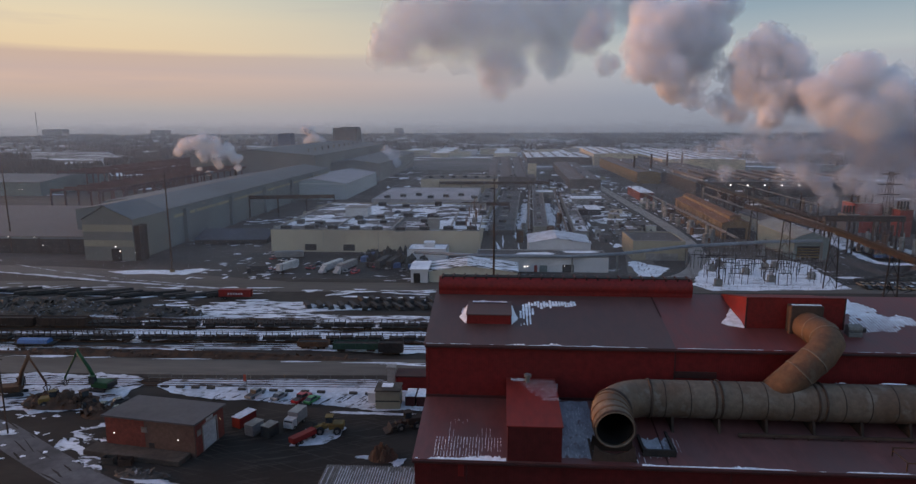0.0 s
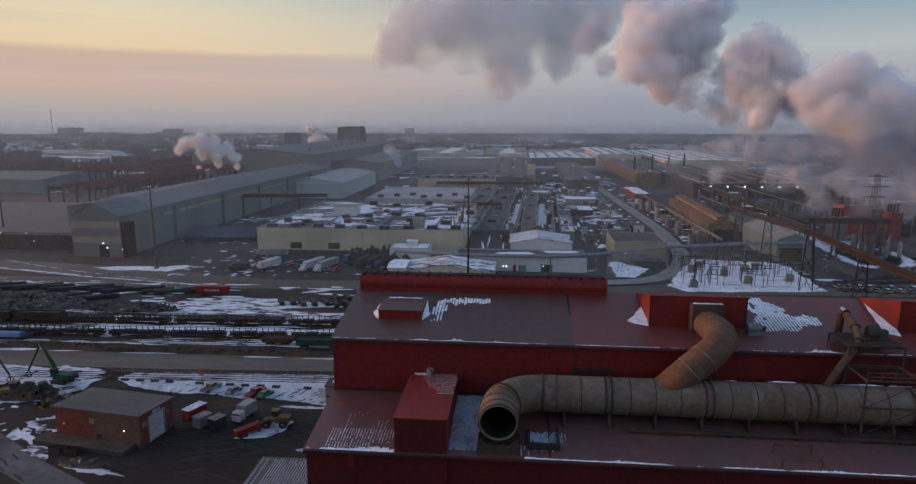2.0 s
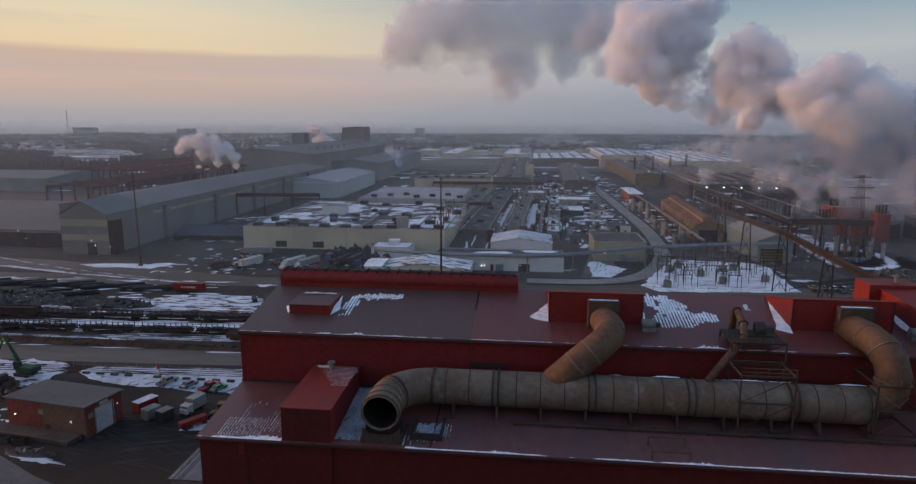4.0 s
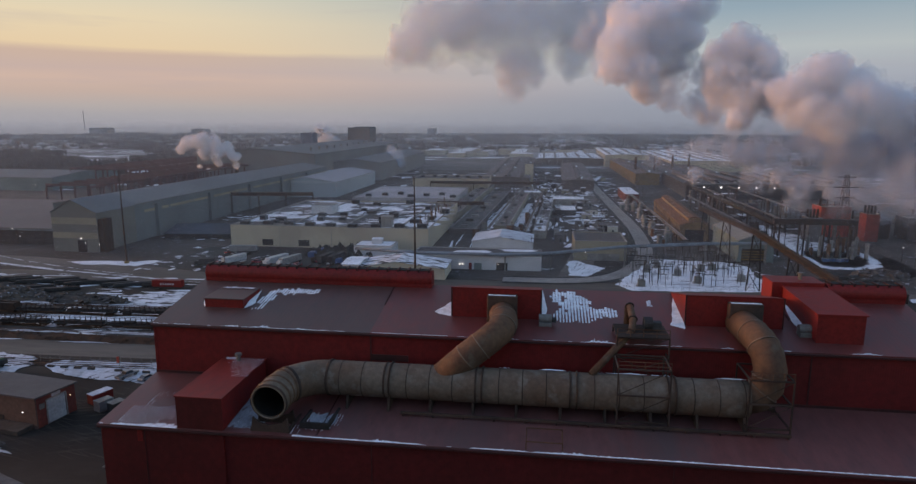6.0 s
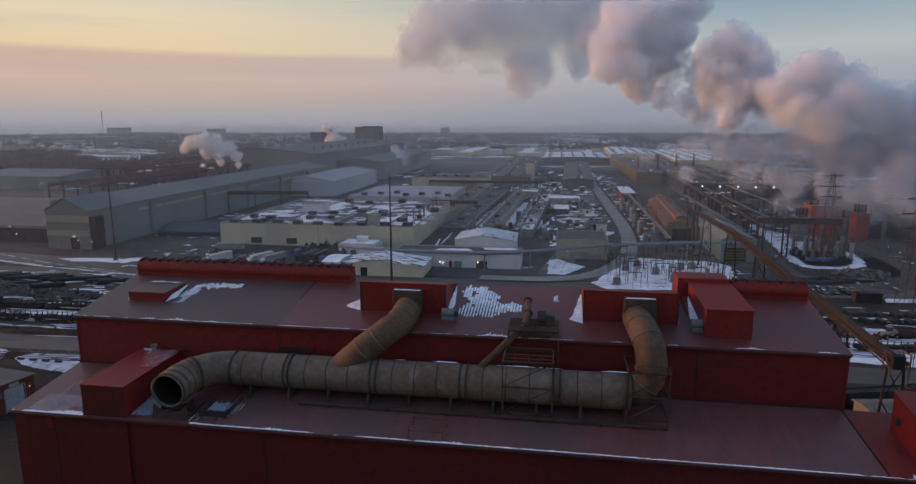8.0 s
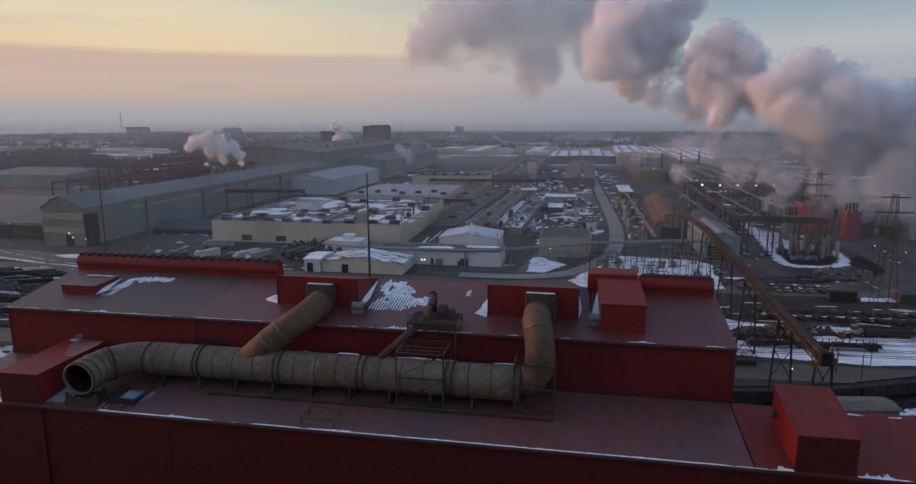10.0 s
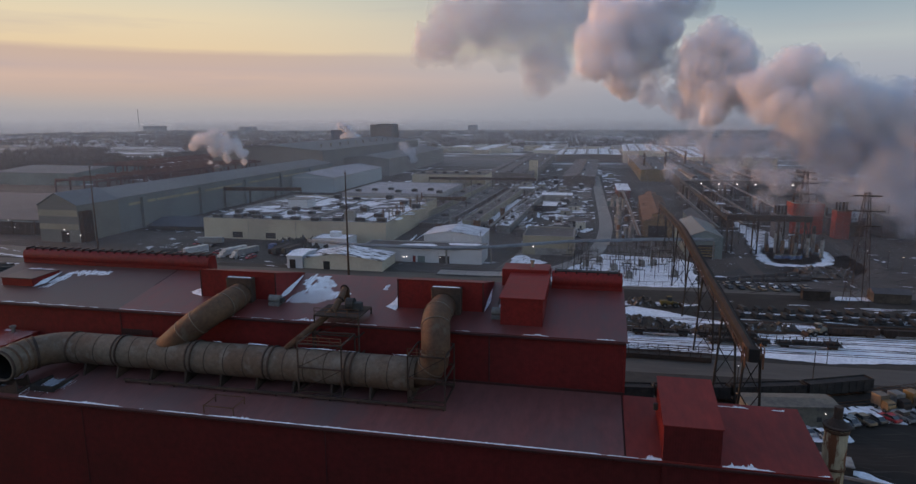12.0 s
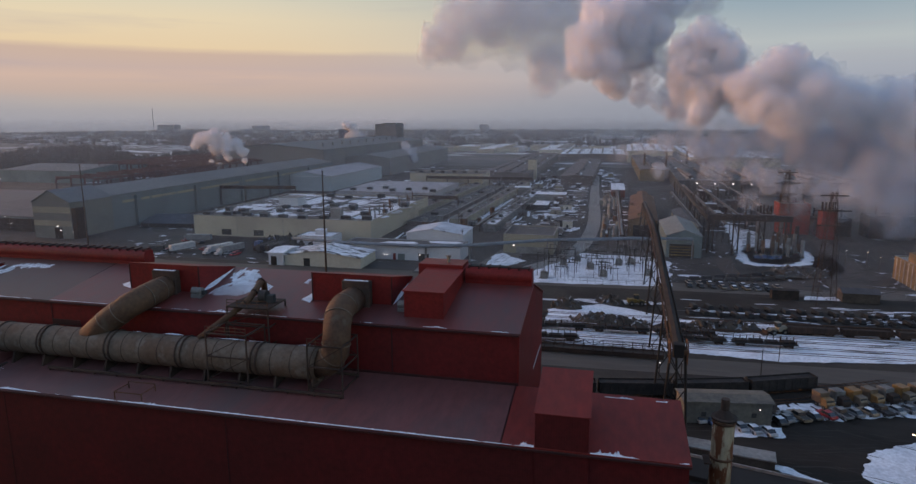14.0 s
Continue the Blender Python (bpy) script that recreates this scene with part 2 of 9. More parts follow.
ORANGE_WALL = mat("ochre_mill_siding", (0.19, 0.125, 0.066), (0.14, 0.092, 0.052), 0.05, 0.6, 0.75, ribs=(0.6, "Y", 0.5))
ORANGE_ROOF = mat("rust_orange_roof", (0.17, 0.085, 0.046), (0.125, 0.065, 0.038), 0.04, 0.5, 0.8, ribs=(0.8, "Y", 0.5))
TEAL_WALL = mat("pale_teal_siding", (0.14, 0.18, 0.178), (0.11, 0.14, 0.138), 0.05, 0.6, 0.7, ribs=(0.6, "X", 0.5), even=0.35)
YELLOW = mat("safety_yellow", (0.17, 0.115, 0.032), (0.11, 0.078, 0.03), 0.5, 2.0, 0.6, vary=0.2)
GREEN = mat("machine_green", (0.010, 0.066, 0.024), (0.010, 0.045, 0.018), 0.5, 2.0, 0.55)
BRICK = mat("red_brick_wall", (0.16, 0.045, 0.034), (0.12, 0.038, 0.03), 0.15, 1.4, 0.85)
BRICK_PALE = mat("faded_brick_wall", (0.12, 0.078, 0.062), (0.10, 0.058, 0.048), 0.15, 1.4, 0.85)
SHED_ROOF = mat("grey_shed_roof", (0.095, 0.088, 0.09), (0.075, 0.07, 0.072), 0.1, 0.8, 0.7, ribs=(0.5, "X", 0.5))
DOOR_GREY = mat("grey_roller_door", (0.34, 0.36, 0.38), (0.28, 0.29, 0.31), 0.3, 1.5, 0.6, ribs=(0.35, "Z", 0.8))
GLASS_DARK = mat("dark_window_glass", (0.03, 0.035, 0.04), (0.04, 0.045, 0.05), 0.5, 2.0, 0.15)
TREE = mat("bare_winter_woods", (0.08, 0.074, 0.068), (0.055, 0.052, 0.05), 0.01, 0.15, 0.95, even=0.35)
FAR_LAND = mat("winter_plain", (0.13, 0.125, 0.115), (0.085, 0.082, 0.078), 0.004, 0.03, 0.95, extra=(0.5, 0.52, 0.55), extra_at=(0.60, 0.66), extra_scale=0.008, stretch=(0.5, 1, 1), even=0.35)
BUSH = mat("dark_bare_scrub", (0.05, 0.048, 0.04), (0.035, 0.035, 0.032), 0.1, 1.0, 0.95)
FAR_WALL = mat("far_pale_wall", (0.26, 0.25, 0.27), (0.2, 0.2, 0.22), 0.01, 0.1, 0.9, even=0.35)
LAMP = lamp_mat("lit_lamp", (1.0, 0.93, 0.82), 0.9)
LAMP_WARM = lamp_mat("lit_sodium_lamp", (1.0, 0.75, 0.4), 1.0)


def paint(name, colour):
    return mat(name, colour, tuple(c * 0.75 for c in colour), 0.6, 3.0, 0.4, bump=0.03)


CAR_PAINTS = [paint("car_paint_" + k, c) for k, c in (("white", (0.40, 0.41, 0.42)), ("silver", (0.20, 0.205, 0.21)), ("red", (0.35, 0.02, 0.03)), ("green", (0.015, 0.20, 0.06)), ("black", (0.03, 0.03, 0.033)), ("blue", (0.05, 0.10, 0.22)), ("beige", (0.26, 0.19, 0.12)))]
WHITE_P, SILVER_P, RED_P, GREEN_P, BLACK_P, BLUE_P, BEIGE_P = CAR_PAINTS


# ---- building blocks ----
def part(name, bm, material, parent=None, label=""):
    """Links a bmesh as one mesh object under a thing or a part."""
    me = bpy.data.meshes.new(name)
    bm.to_mesh(me)
    bm.free()
    me.materials.append(material)
    ob = new(name, me)
    if parent:
        ob.parent = parent
    if label:
        tagged(ob, label)
    return ob


def raw(name, verts, faces, material, parent=None, label=""):
    me = bpy.data.meshes.new(name)
    me.from_pydata([tuple(v) for v in verts], [], faces)
    me.update()
    me.materials.append(material)
    ob = new(name, me)
    if parent:
        ob.parent = parent
    if label:
        tagged(ob, label)
    return ob


def thing(name, m, label, category, group="", kind=""):
    ob = new(name)
    ob.matrix_basis = m
    return tagged(ob, label, category, group, kind)


def box(bm, x0, x1, y0, y1, z0, z1, bevel=0.0):
    before = set(bm.verts)
    g = bmesh.ops.create_cube(bm, size=1.0, matrix=Matrix.Translation(((x0 + x1) / 2, (y0 + y1) / 2, (z0 + z1) / 2)) @ Matrix.Diagonal((x1 - x0, y1 - y0, z1 - z0, 1)))
    if bevel:
        edges = list({e for v in g["verts"] for e in v.link_edges})
        bmesh.ops.bevel(bm, geom=edges, offset=bevel, segments=1, affect="EDGES")
    return [v for v in bm.verts if v not in before]


def boxes(*dims, bevel=0.0):
    bm = bmesh.new()
    for d in dims:
        box(bm, *d, bevel=bevel)
    return bm


def rod(bm, a, b, r, sides=6, r2=None):
    a, b = Vector(a), Vector(b)
    d = b - a
    m = Matrix.Translation((a + b) / 2) @ d.to_track_quat("Z", "Y").to_matrix().to_4x4()
    bmesh.ops.create_cone(bm, cap_ends=True, segments=sides, radius1=r, radius2=r if r2 is None else r2, depth=d.length, matrix=m)


def rods(r, *ends, sides=6):
    bm = bmesh.new()
    for a, b in ends:
        rod(bm, a, b, r, sides)
    return bm


def prism(profile, x0, x1, axis="x"):
    """A closed profile of (u, z) pairs run along x (u is y) or along y (u is x)."""
    bm = bmesh.new()
    rings = []
    for s in (x0, x1):
        rings.append([bm.verts.new((s, u, z) if axis == "x" else (u, s, z)) for u, z in profile])
    n = len(profile)
    for i in range(n):
        bm.faces.new((rings[0][i], rings[0][(i + 1) % n], rings[1][(i + 1) % n], rings[1][i]))
    bm.faces.new(rings[0][::-1])
    bm.faces.new(rings[1])
    bmesh.ops.recalc_face_normals(bm, faces=bm.faces)
    return bm


def tube(path, r, sides=20, wall=0.0):
    """A tube swept along a polyline; with a wall it is open at its ends."""
    bm = bmesh.new()
    pts = [Vector(p) for p in path]
    rings, inner = [], []
    up = Vector((0.13, 0.05, 1)).normalized()
    for i, p in enumerate(pts):
        d = (pts[min(i + 1, len(pts) - 1)] - pts[max(i - 1, 0)]).normalized()
        side = d.cross(up).normalized()
        top = side.cross(d)
        up = top
        for store, rad in ((rings, r), (inner, r - wall)):
            store.append([bm.verts.new(p + rad * (math.cos(a) * side + math.sin(a) * top)) for a in (2 * math.pi * k / sides for k in range(sides))])
    layers = [rings] + ([inner] if wall else [])
    for layer in layers:
        for i in range(len(layer) - 1):
            for k in range(sides):
                bm.faces.new((layer[i][k], layer[i][(k + 1) % sides], layer[i + 1][(k + 1) % sides], layer[i + 1][k]))
    if wall:
        for e in (0, -1):
            for k in range(sides):
                bm.faces.new((rings[e][k], rings[e][(k + 1) % sides], inner[e][(k + 1) % sides], inner[e][k]))
    else:
        bmesh.ops.delete(bm, geom=[v for ring in inner for v in ring], context="VERTS")
        bm.faces.new(rings[0])
        bm.faces.new(rings[-1])
    bmesh.ops.recalc_face_normals(bm, faces=bm.faces)
    for f in bm.faces:
        f.smooth = len(f.verts) == 4
    return bm


def ring(centre, way, r, width, proud):
    """A flat hoop round a tube."""
    c, d = Vector(centre), Vector(way).normalized()
    return tube([c - d * width / 2, c + d * width / 2], r + proud, 20, proud + 0.06)


def bend(start, d0, d1, radius, steps=8):
    """Points of a quarter-like bend that leaves along d0 and ends along d1."""
    d0, d1 = Vector(d0).normalized(), Vector(d1).normalized()
    angle = d0.angle(d1)
    toward = (d1 - d0 * d0.dot(d1)).normalized()
    centre = Vector(start) + toward * radius
    return [centre - toward * radius * math.cos(angle * k / steps) + d0 * radius * math.sin(angle * k / steps) for k in range(steps + 1)]


def sheet(name, outline, z, material, label, category, kind="structure", z_of=None):
    """A thin ground or roof sheet inside a closed outline."""
    bm = bmesh.new()
    f = bm.faces.new([bm.verts.new((x, y, z_of(x, y) if z_of else z)) for x, y in outline])
    if f.normal.z < 0 or sum(a[0] * b[1] - b[0] * a[1] for a, b in zip(outline, outline[1:] + outline[:1])) < 0:
        f.normal_flip()
    bmesh.ops.triangulate(bm, faces=bm.faces)
    ob = part(name, bm, material)
    return tagged(ob, label, category, "", kind)


def blob(cx, cy, rx, ry, turn=0.0, seed=0, rough=0.35, n=72):
    """An irregular closed outline."""
    c, s = math.cos(radians(turn)), math.sin(radians(turn))
    out = []
    for k in range(n):
        a = 2 * math.pi * k / n
        v = noise.fractal(Vector((math.cos(a) * 1.3 + seed * 7.1, math.sin(a) * 1.3, seed * 3.7)), 0.7, 2.1, 5)
        j = 1 + rough * v
        u, w = rx * j * math.cos(a), ry * j * math.sin(a)
        out.append((cx + u * c - w * s, cy + u * s + w * c))
    return out


def snow(cx, cy, rx, ry, turn=0.0, seed=0, z=0.06, material=None, rough=0.4, label="patch of old snow on the yard ground"):
    return sheet("snow_patch", blob(cx, cy, rx, ry, turn, seed, rough), z + 0.003 * (seed % 9), material or SNOW_THIN, label, "snow", "stuff")


# ---- the setting: ground to the horizon, sky and haze beyond ----
def skew(x, y0):
    """The rail yard and its roads run a little askew of the red mill."""
    return y0 + 0.042 * x


ground_bm = bmesh.new()
ring_out = [ground_bm.verts.new((50 + 4400 * math.cos(a), 4400 * math.sin(a), 0)) for a in (2 * math.pi * k / 96 for k in range(96))]
ground_bm.faces.new(ring_out)
ground = tagged(part("ground", ground_bm, DIRT), "dark sooty yard dirt with scattered old snow", "ground", "", "structure")

plain = sheet("far_plain", [(-4000, 900), (4000, 900), (3600, 2400), (2400, 3500), (0, 4300), (-2400, 3500), (-3600, 2400)], 0.05, FAR_LAND, "flat wintry plain with pale fields toward the horizon", "plain")


def backdrop():
    """Sky and haze beyond the plain, on a far curved wall open to the west."""
    m, n, l, p = nodes_of("dusk_backdrop")
    n.remove(p)
    geo, sep = n.new("ShaderNodeNewGeometry"), n.new("ShaderNodeSeparateXYZ")
    l.new(geo.outputs["Position"], sep.inputs["Vector"])
    azimuth, height = n.new("ShaderNodeMath"), n.new("ShaderNodeMath")
    azimuth.operation, height.operation = "ARCTAN2", "DIVIDE"
    l.new(sep.outputs["X"], azimuth.inputs[0])
    l.new(sep.outputs["Y"], azimuth.inputs[1])
    l.new(sep.outputs["Z"], height.inputs[0])
    height.inputs[1].default_value = 1300.0
    # soft wavering of the cloud bands
    cloud = noise_node(n, l, 0.0016, 6.0, 0.6, (0.35, 0.35, 3.0))
    waver = n.new("ShaderNodeMath")
    waver.operation = "MULTIPLY_ADD"
    waver.inputs[1].default_value = 0.035
    l.new(ramp_node(n, l, cloud, 0.2, 0.8), waver.inputs[0])
    l.new(height.outputs[0], waver.inputs[2])

    def band(stops):
        r = n.new("ShaderNodeValToRGB")
        e = r.color_ramp.elements
        while len(e) < len(stops):
            e.new(0.5)
        for el, (at, c) in zip(e, stops):
            el.position, el.color = at, (*c, 1)
        l.new(waver.outputs[0], r.inputs["Fac"])
        return r.outputs["Color"]

    west = band([(0.0, (0.29, 0.28, 0.305)), (0.06, (0.305, 0.29, 0.31)), (0.11, (0.345, 0.315, 0.315)), (0.145, (0.395, 0.34, 0.315)), (0.205, (0.48, 0.355, 0.295)), (0.27, (0.55, 0.385, 0.305)), (0.315, (0.50, 0.365, 0.31)), (0.385, (0.525, 0.375, 0.29)), (0.415, (0.69, 0.515, 0.32)), (0.54, (0.68, 0.55, 0.365)), (0.70, (0.56, 0.53, 0.42)), (1.0, (0.43, 0.50, 0.52))])
    east = band([(0.0, (0.225, 0.235, 0.275)), (0.06, (0.23, 0.24, 0.28)), (0.11, (0.25, 0.26, 0.30)), (0.18, (0.265, 0.28, 0.325)), (0.28, (0.33, 0.34, 0.37)), (0.42, (0.40, 0.42, 0.41)), (0.60, (0.255, 0.325, 0.365)), (0.85, (0.145, 0.215, 0.265)), (1.0, (0.13, 0.205, 0.262))])
    turn = n.new("ShaderNodeMapRange")
    turn.inputs["From Min"].default_value, turn.inputs["From Max"].default_value = -0.62, 0.30
    turn.interpolation_type = "SMOOTHSTEP"
    l.new(azimuth.outputs[0], turn.inputs["Value"])
    col = mix_node(n, l, turn.outputs["Result"], west, east)
    # long thin violet streaks
    streak = ramp_node(n, l, noise_node(n, l, 0.0028, 5.0, 0.55, (0.22, 0.22, 2.6)), 0.55, 0.75)
    col = mix_node(n, l, mix_node(n, l, 1.0, streak, (0.30, 0.30, 0.30), "MULTIPLY"), col, (0.36, 0.31, 0.33))
    col = mix_node(n, l, 1.0, col, (0.95, 1.05, 1.03), "MULTIPLY")
    em = n.new("ShaderNodeEmission")
    l.new(col, em.inputs["Color"])
    em.inputs["Strength"].default_value = 0.262
    l.new(em.outputs[0], n["Material Output"].inputs["Surface"])
    steps = 48
    bm = bmesh.new()
    rows = [[bm.verts.new((50 + 4420 * math.sin(a), 4420 * math.cos(a), z)) for a in (radians(-66 + 136 * k / steps) for k in range(steps + 1))] for z in (-20, 2600)]
    for k in range(steps):
        bm.faces.new((rows[0][k], rows[0][k + 1], rows[1][k + 1], rows[1][k]))
    return tagged(part("backdrop", bm, m), "hazy dusk sky with pink cloud bands", "sky", "", "structure")


backdrop()


def strip(name, x0, x1, a, b, z, material, label, category, steps=30, wave=0.0, seed=0):
    """A road or bed along the yard between two skewed lines, with slightly uneven edges."""
    near, far = [], []
    for k in range(steps + 1):
        x = x0 + (x1 - x0) * k / steps
        w = wave * noise.noise(Vector((x * 0.05, seed * 3.3, 0)))
        v = wave * noise.noise(Vector((x * 0.05, seed * 3.3 + 9, 0)))
        near.append((x, skew(x, a) + w))
        far.append((x, skew(x, b) + v))
    return sheet(name, near + far[::-1], z, material, label, category)


plant_ground = sheet("plant_ground", [(-520, 300), (-200, 262), (240, 258), (520, 300), (700, 920), (-900, 920)], 0.015, PLANT_GROUND, "frozen grey ground between the mills", "ground")
road_near = strip("road", -420, 420, 158.3, 170.0, 0.03, ASPHALT, "pale worn asphalt haul road beside the rail yard", "road", wave=0.8, seed=1)
road_mid = strip("road", -300, 420, 243.0, 258.0, 0.03, ASPHALT, "grey asphalt road beyond the rail yard", "road", wave=1.2, seed=2)
rail_bed = strip("rail_bed", -420, 420, 176.0, 211.0, 0.02, BALLAST, "sooty ballast bed of the rail yard", "ballast", wave=1.5, seed=3)
yard_east = sheet("road", blob(164, 122, 60, 27, 10, 15, 0.15), 0.02, COAL_MUD, "wet black mud yard beside the snowy vehicle row", "yard")
yard_dark = sheet("road", blob(-66, 110, 84, 36, -4, 5, 0.15), 0.02, COAL_MUD, "wet black mud yard round the brick workshop", "yard")
lot_far = sheet("pavement", [(-130, 262), (-40, 262), (-34, 314), (-128, 314)], 0.04, ASPHALT_DARK, "dark asphalt truck lot before the warehouse", "parking lot")
cross_road = sheet("road", [(52, 262), (66, 262), (74, 330), (82, 420), (92, 560), (100, 800), (86, 800), (80, 560), (70, 420), (62, 330)], 0.05, ASPHALT, "grey asphalt plant road running between mills", "road")


def ribbon(name, line, width, z, material, label, category, rough=0.0):
    """A road or bank that follows a bent line, at an even or a ragged width."""
    p = [Vector((x, y)) for x, y in line]
    for _ in range(5 if rough else 2):
        p = [p[0]] + [q for a, b in zip(p, p[1:]) for q in (a.lerp(b, 0.25), a.lerp(b, 0.75))] + [p[-1]]
    left, right = [], []
    for k, q in enumerate(p):
        d = (p[min(k + 1, len(p) - 1)] - p[max(k - 1, 0)]).normalized()
        n = Vector((-d.y, d.x)) * width / 2
        u = Vector((q.x * 0.3, q.y * 0.3, 0))
        left.append(tuple(q + n * (1 + rough * noise.fractal(u, 0.7, 2.1, 5))))
        right.append(tuple(q - n * (1 + rough * noise.fractal(u + Vector((0, 0, 9)), 0.7, 2.1, 5))))
    return sheet(name, left + right[::-1], z, material, label, category)


LOOP = [(30, 262), (61.5, 262.5), (79, 274), (91.5, 300), (99, 330), (102.5, 380), (103, 420), (101, 506), (98, 657), (97, 760)]
loop_verge = ribbon("road_verge", LOOP, 13.0, 0.098, ASPHALT_DARK, "dark verge of the curving plant road", "verge")
loop_road = ribbon("road", LOOP, 8.0, 0.104, ROAD_PALE, "pale curving plant road round the substation", "road")
road_right = sheet("road", [(132, 262), (196, 262), (186, 300), (170, 340), (164, 440), (157, 440), (160, 340), (166, 300), (150, 284)], 0.05, ASPHALT_DARK, "dark asphalt plant road bending away", "road")
road_left = sheet("road", blob(-165, 262, 90, 9, -9, 8, 0.12), 0.05, ASPHALT, "grey asphalt road curving past the mill gate", "road")

mud_track = sheet("road", [(-150, 142), (-122, 131), (-106, 124.5), (-90, 115), (-76, 107), (-60, 99), (-44, 93), (-46, 88), (-66, 95), (-84, 104), (-98, 112), (-112, 120.5), (-130, 128), (-152, 137)], 0.045, FROST_TRACK, "pale packed mud track round the workshop", "track")
road_line = sheet("road_line", [(-228, 280.2), (-202, 269.6), (-178, 260.9), (-153, 253.6), (-129.5, 248.4), (-129.5, 247.9), (-153, 253.0), (-178, 260.2), (-202, 268.9), (-228, 279.4)], 0.075, SNOW_THIN, "thin white line of snow along the road", "snow")


# snow lying on the yard
def snow_field(outline, seed, z=0.14, material=None, bite=1.0, label="wide field of old snow in the yard"):
    """A snow field whose edges are gnawed along their whole length."""
    pts = []
    for (xa, ya), (xb, yb) in zip(outline, outline[1:] + outline[:1]):
        n = max(1, int(math.hypot(xb - xa, yb - ya) / 0.8))
        for k in range(n):
            x, y = xa + (xb - xa) * k / n, ya + (yb - ya) * k / n
            d = noise.fractal(Vector((x * 0.16, y * 0.22, seed * 1.7)), 0.6, 2.2, 6)
            e = noise.fractal(Vector((x * 0.16, y * 0.22, seed * 1.7 + 40)), 0.6, 2.2, 6)
            pts.append((x + bite * 1.5 * e, y + bite * d))
    return sheet("snow_field", pts, z, material or SNOW, label, "snow", "stuff")


def streaks(n, area, seed, long, wide, turn, material, z, label, category="snow"):
    """Many narrow tapering streaks lying the same way."""
    rng = random.Random(seed)
    verts, faces = [], []
    x0, x1, y0, y1 = area
    for k in range(n):
        x, y, a = rng.uniform(x0, x1), rng.uniform(y0, y1), radians(turn + rng.uniform(-7, 7))
        L, W = long * rng.uniform(0.3, 1.0), wide * rng.uniform(0.4, 1.0)
        c, s = math.cos(a), math.sin(a)
        b = len(verts)
        for u, w in ((-1, 0), (-0.5, -0.8), (0.1, -0.6), (0.6, -1), (1, 0.1), (0.4, 0.7), (-0.1, 0.9), (-0.6, 0.5)):
            u, w = L * u * rng.uniform(0.8, 1.1), W * w * rng.uniform(0.6, 1.3)
            verts.append((x + u * c - w * s, skew(x, y) + u * s + w * c, z + 0.0003 * k))
        faces.append(tuple(range(b, b + 8)))
    return tagged(raw("yard_streaks", verts, faces, material), label, category, "", "stuff")


for i, (x0, x1, y0, w) in enumerate(((-120, 4, 190.2, 4.0), (-262, -120, 189.6, 1.3), (-130, 4, 199.2, 1.6), (-60, 6, 204.0, 2.2), (-190, -20, 178.0, 0.7))):
    tagged(strip("snow_strip", x0, x1, y0 - w, y0 + w, 0.135 + 0.002 * i, SNOW if i == 0 else SNOW_THIN, "ragged strip of old snow between the tracks", "snow", 150, 1.5 * w, 30 + i), kind="stuff")
snow_field([(-86.5, 147), (-84.5, 151.2), (-60, 153), (-30, 154), (-14, 154), (-14, 137), (-27, 136.5), (-41, 138.2), (-54, 139.4), (-68, 139.8), (-80, 142.8)], 1, 0.14, SNOW_YARD, 0.8, "white snow over the parking lot and sidings")
snow_field([(-138, 151.5), (-100, 154), (-93, 151), (-90.5, 143), (-90.5, 136.8), (-95, 135.5), (-98, 132.8), (-108, 129.7), (-116, 132), (-124, 140), (-138, 143)], 2, 0.142, SNOW_YARD, 1.6, "snow round the scrap machines")
snow_field([(-43.5, 118.8), (-37, 121), (-33.5, 125), (-33, 127.5), (-38, 128.5), (-42.5, 127), (-41.5, 123)], 3, 0.10, SNOW_YARD, 1.0, "snow patch beside the red trailer")
for i, (cx, cy, rx, ry, turn) in enumerate(((-88.2, 116.6, 4.2, 1.5, -35), (-86.5, 119.4, 3.4, 1.0, -30), (-80, 110.6, 3.6, 1.3, -40), (-86, 125.6, 4.0, 1.1, 30), (-105.5, 120.4, 2.6, 1.6, 0), (-64, 104.6, 5.5, 1.0, -10), (-25.5, 115.6, 2.6, 0.6, 0), (-20.5, 114.6, 1.5, 2.0, 30), (-30, 135.2, 9, 0.7, 0))):
    snow(cx, cy, rx, ry, turn, 60 + i, 0.08, SNOW_YARD if i > 5 else SNOW_THIN, 0.9)
streaks(46, (-70, -24, 140.6, 145.0), 6, 2.6, 0.28, 64, COAL_MUD, 0.165, "dark slush ruts on the snowy lot", "slush")
streaks(60, (-84, -16, 150.4, 156.6), 7, 7.0, 0.16, 2.4, COAL_MUD, 0.166, "dark slush lines along the snowed-up sidings", "slush")
streaks(80, (-132, -92, 137, 157), 8, 2.6, 0.7, 20, COAL_MUD, 0.168, "dark mud showing through the snow", "slush")
snow_field([(-64, 175.2), (-30, 173.4), (4, 176), (4, 181.5), (-30, 180.2), (-60, 178.6)], 4, 0.137, None, 0.8, "snow beside the standing railcars")
streaks(150, (-66, -16, 106, 138), 31, 7.0, 0.22, 24, MUD_TRACK, 0.03, "pale wheel tracks pressed in the black mud", "wheel tracks")
streaks(110, (-66, -16, 104, 138), 32, 6.0, 0.25, -18, MUD_TRACK, 0.06, "pale wheel tracks pressed in the black mud", "wheel tracks")
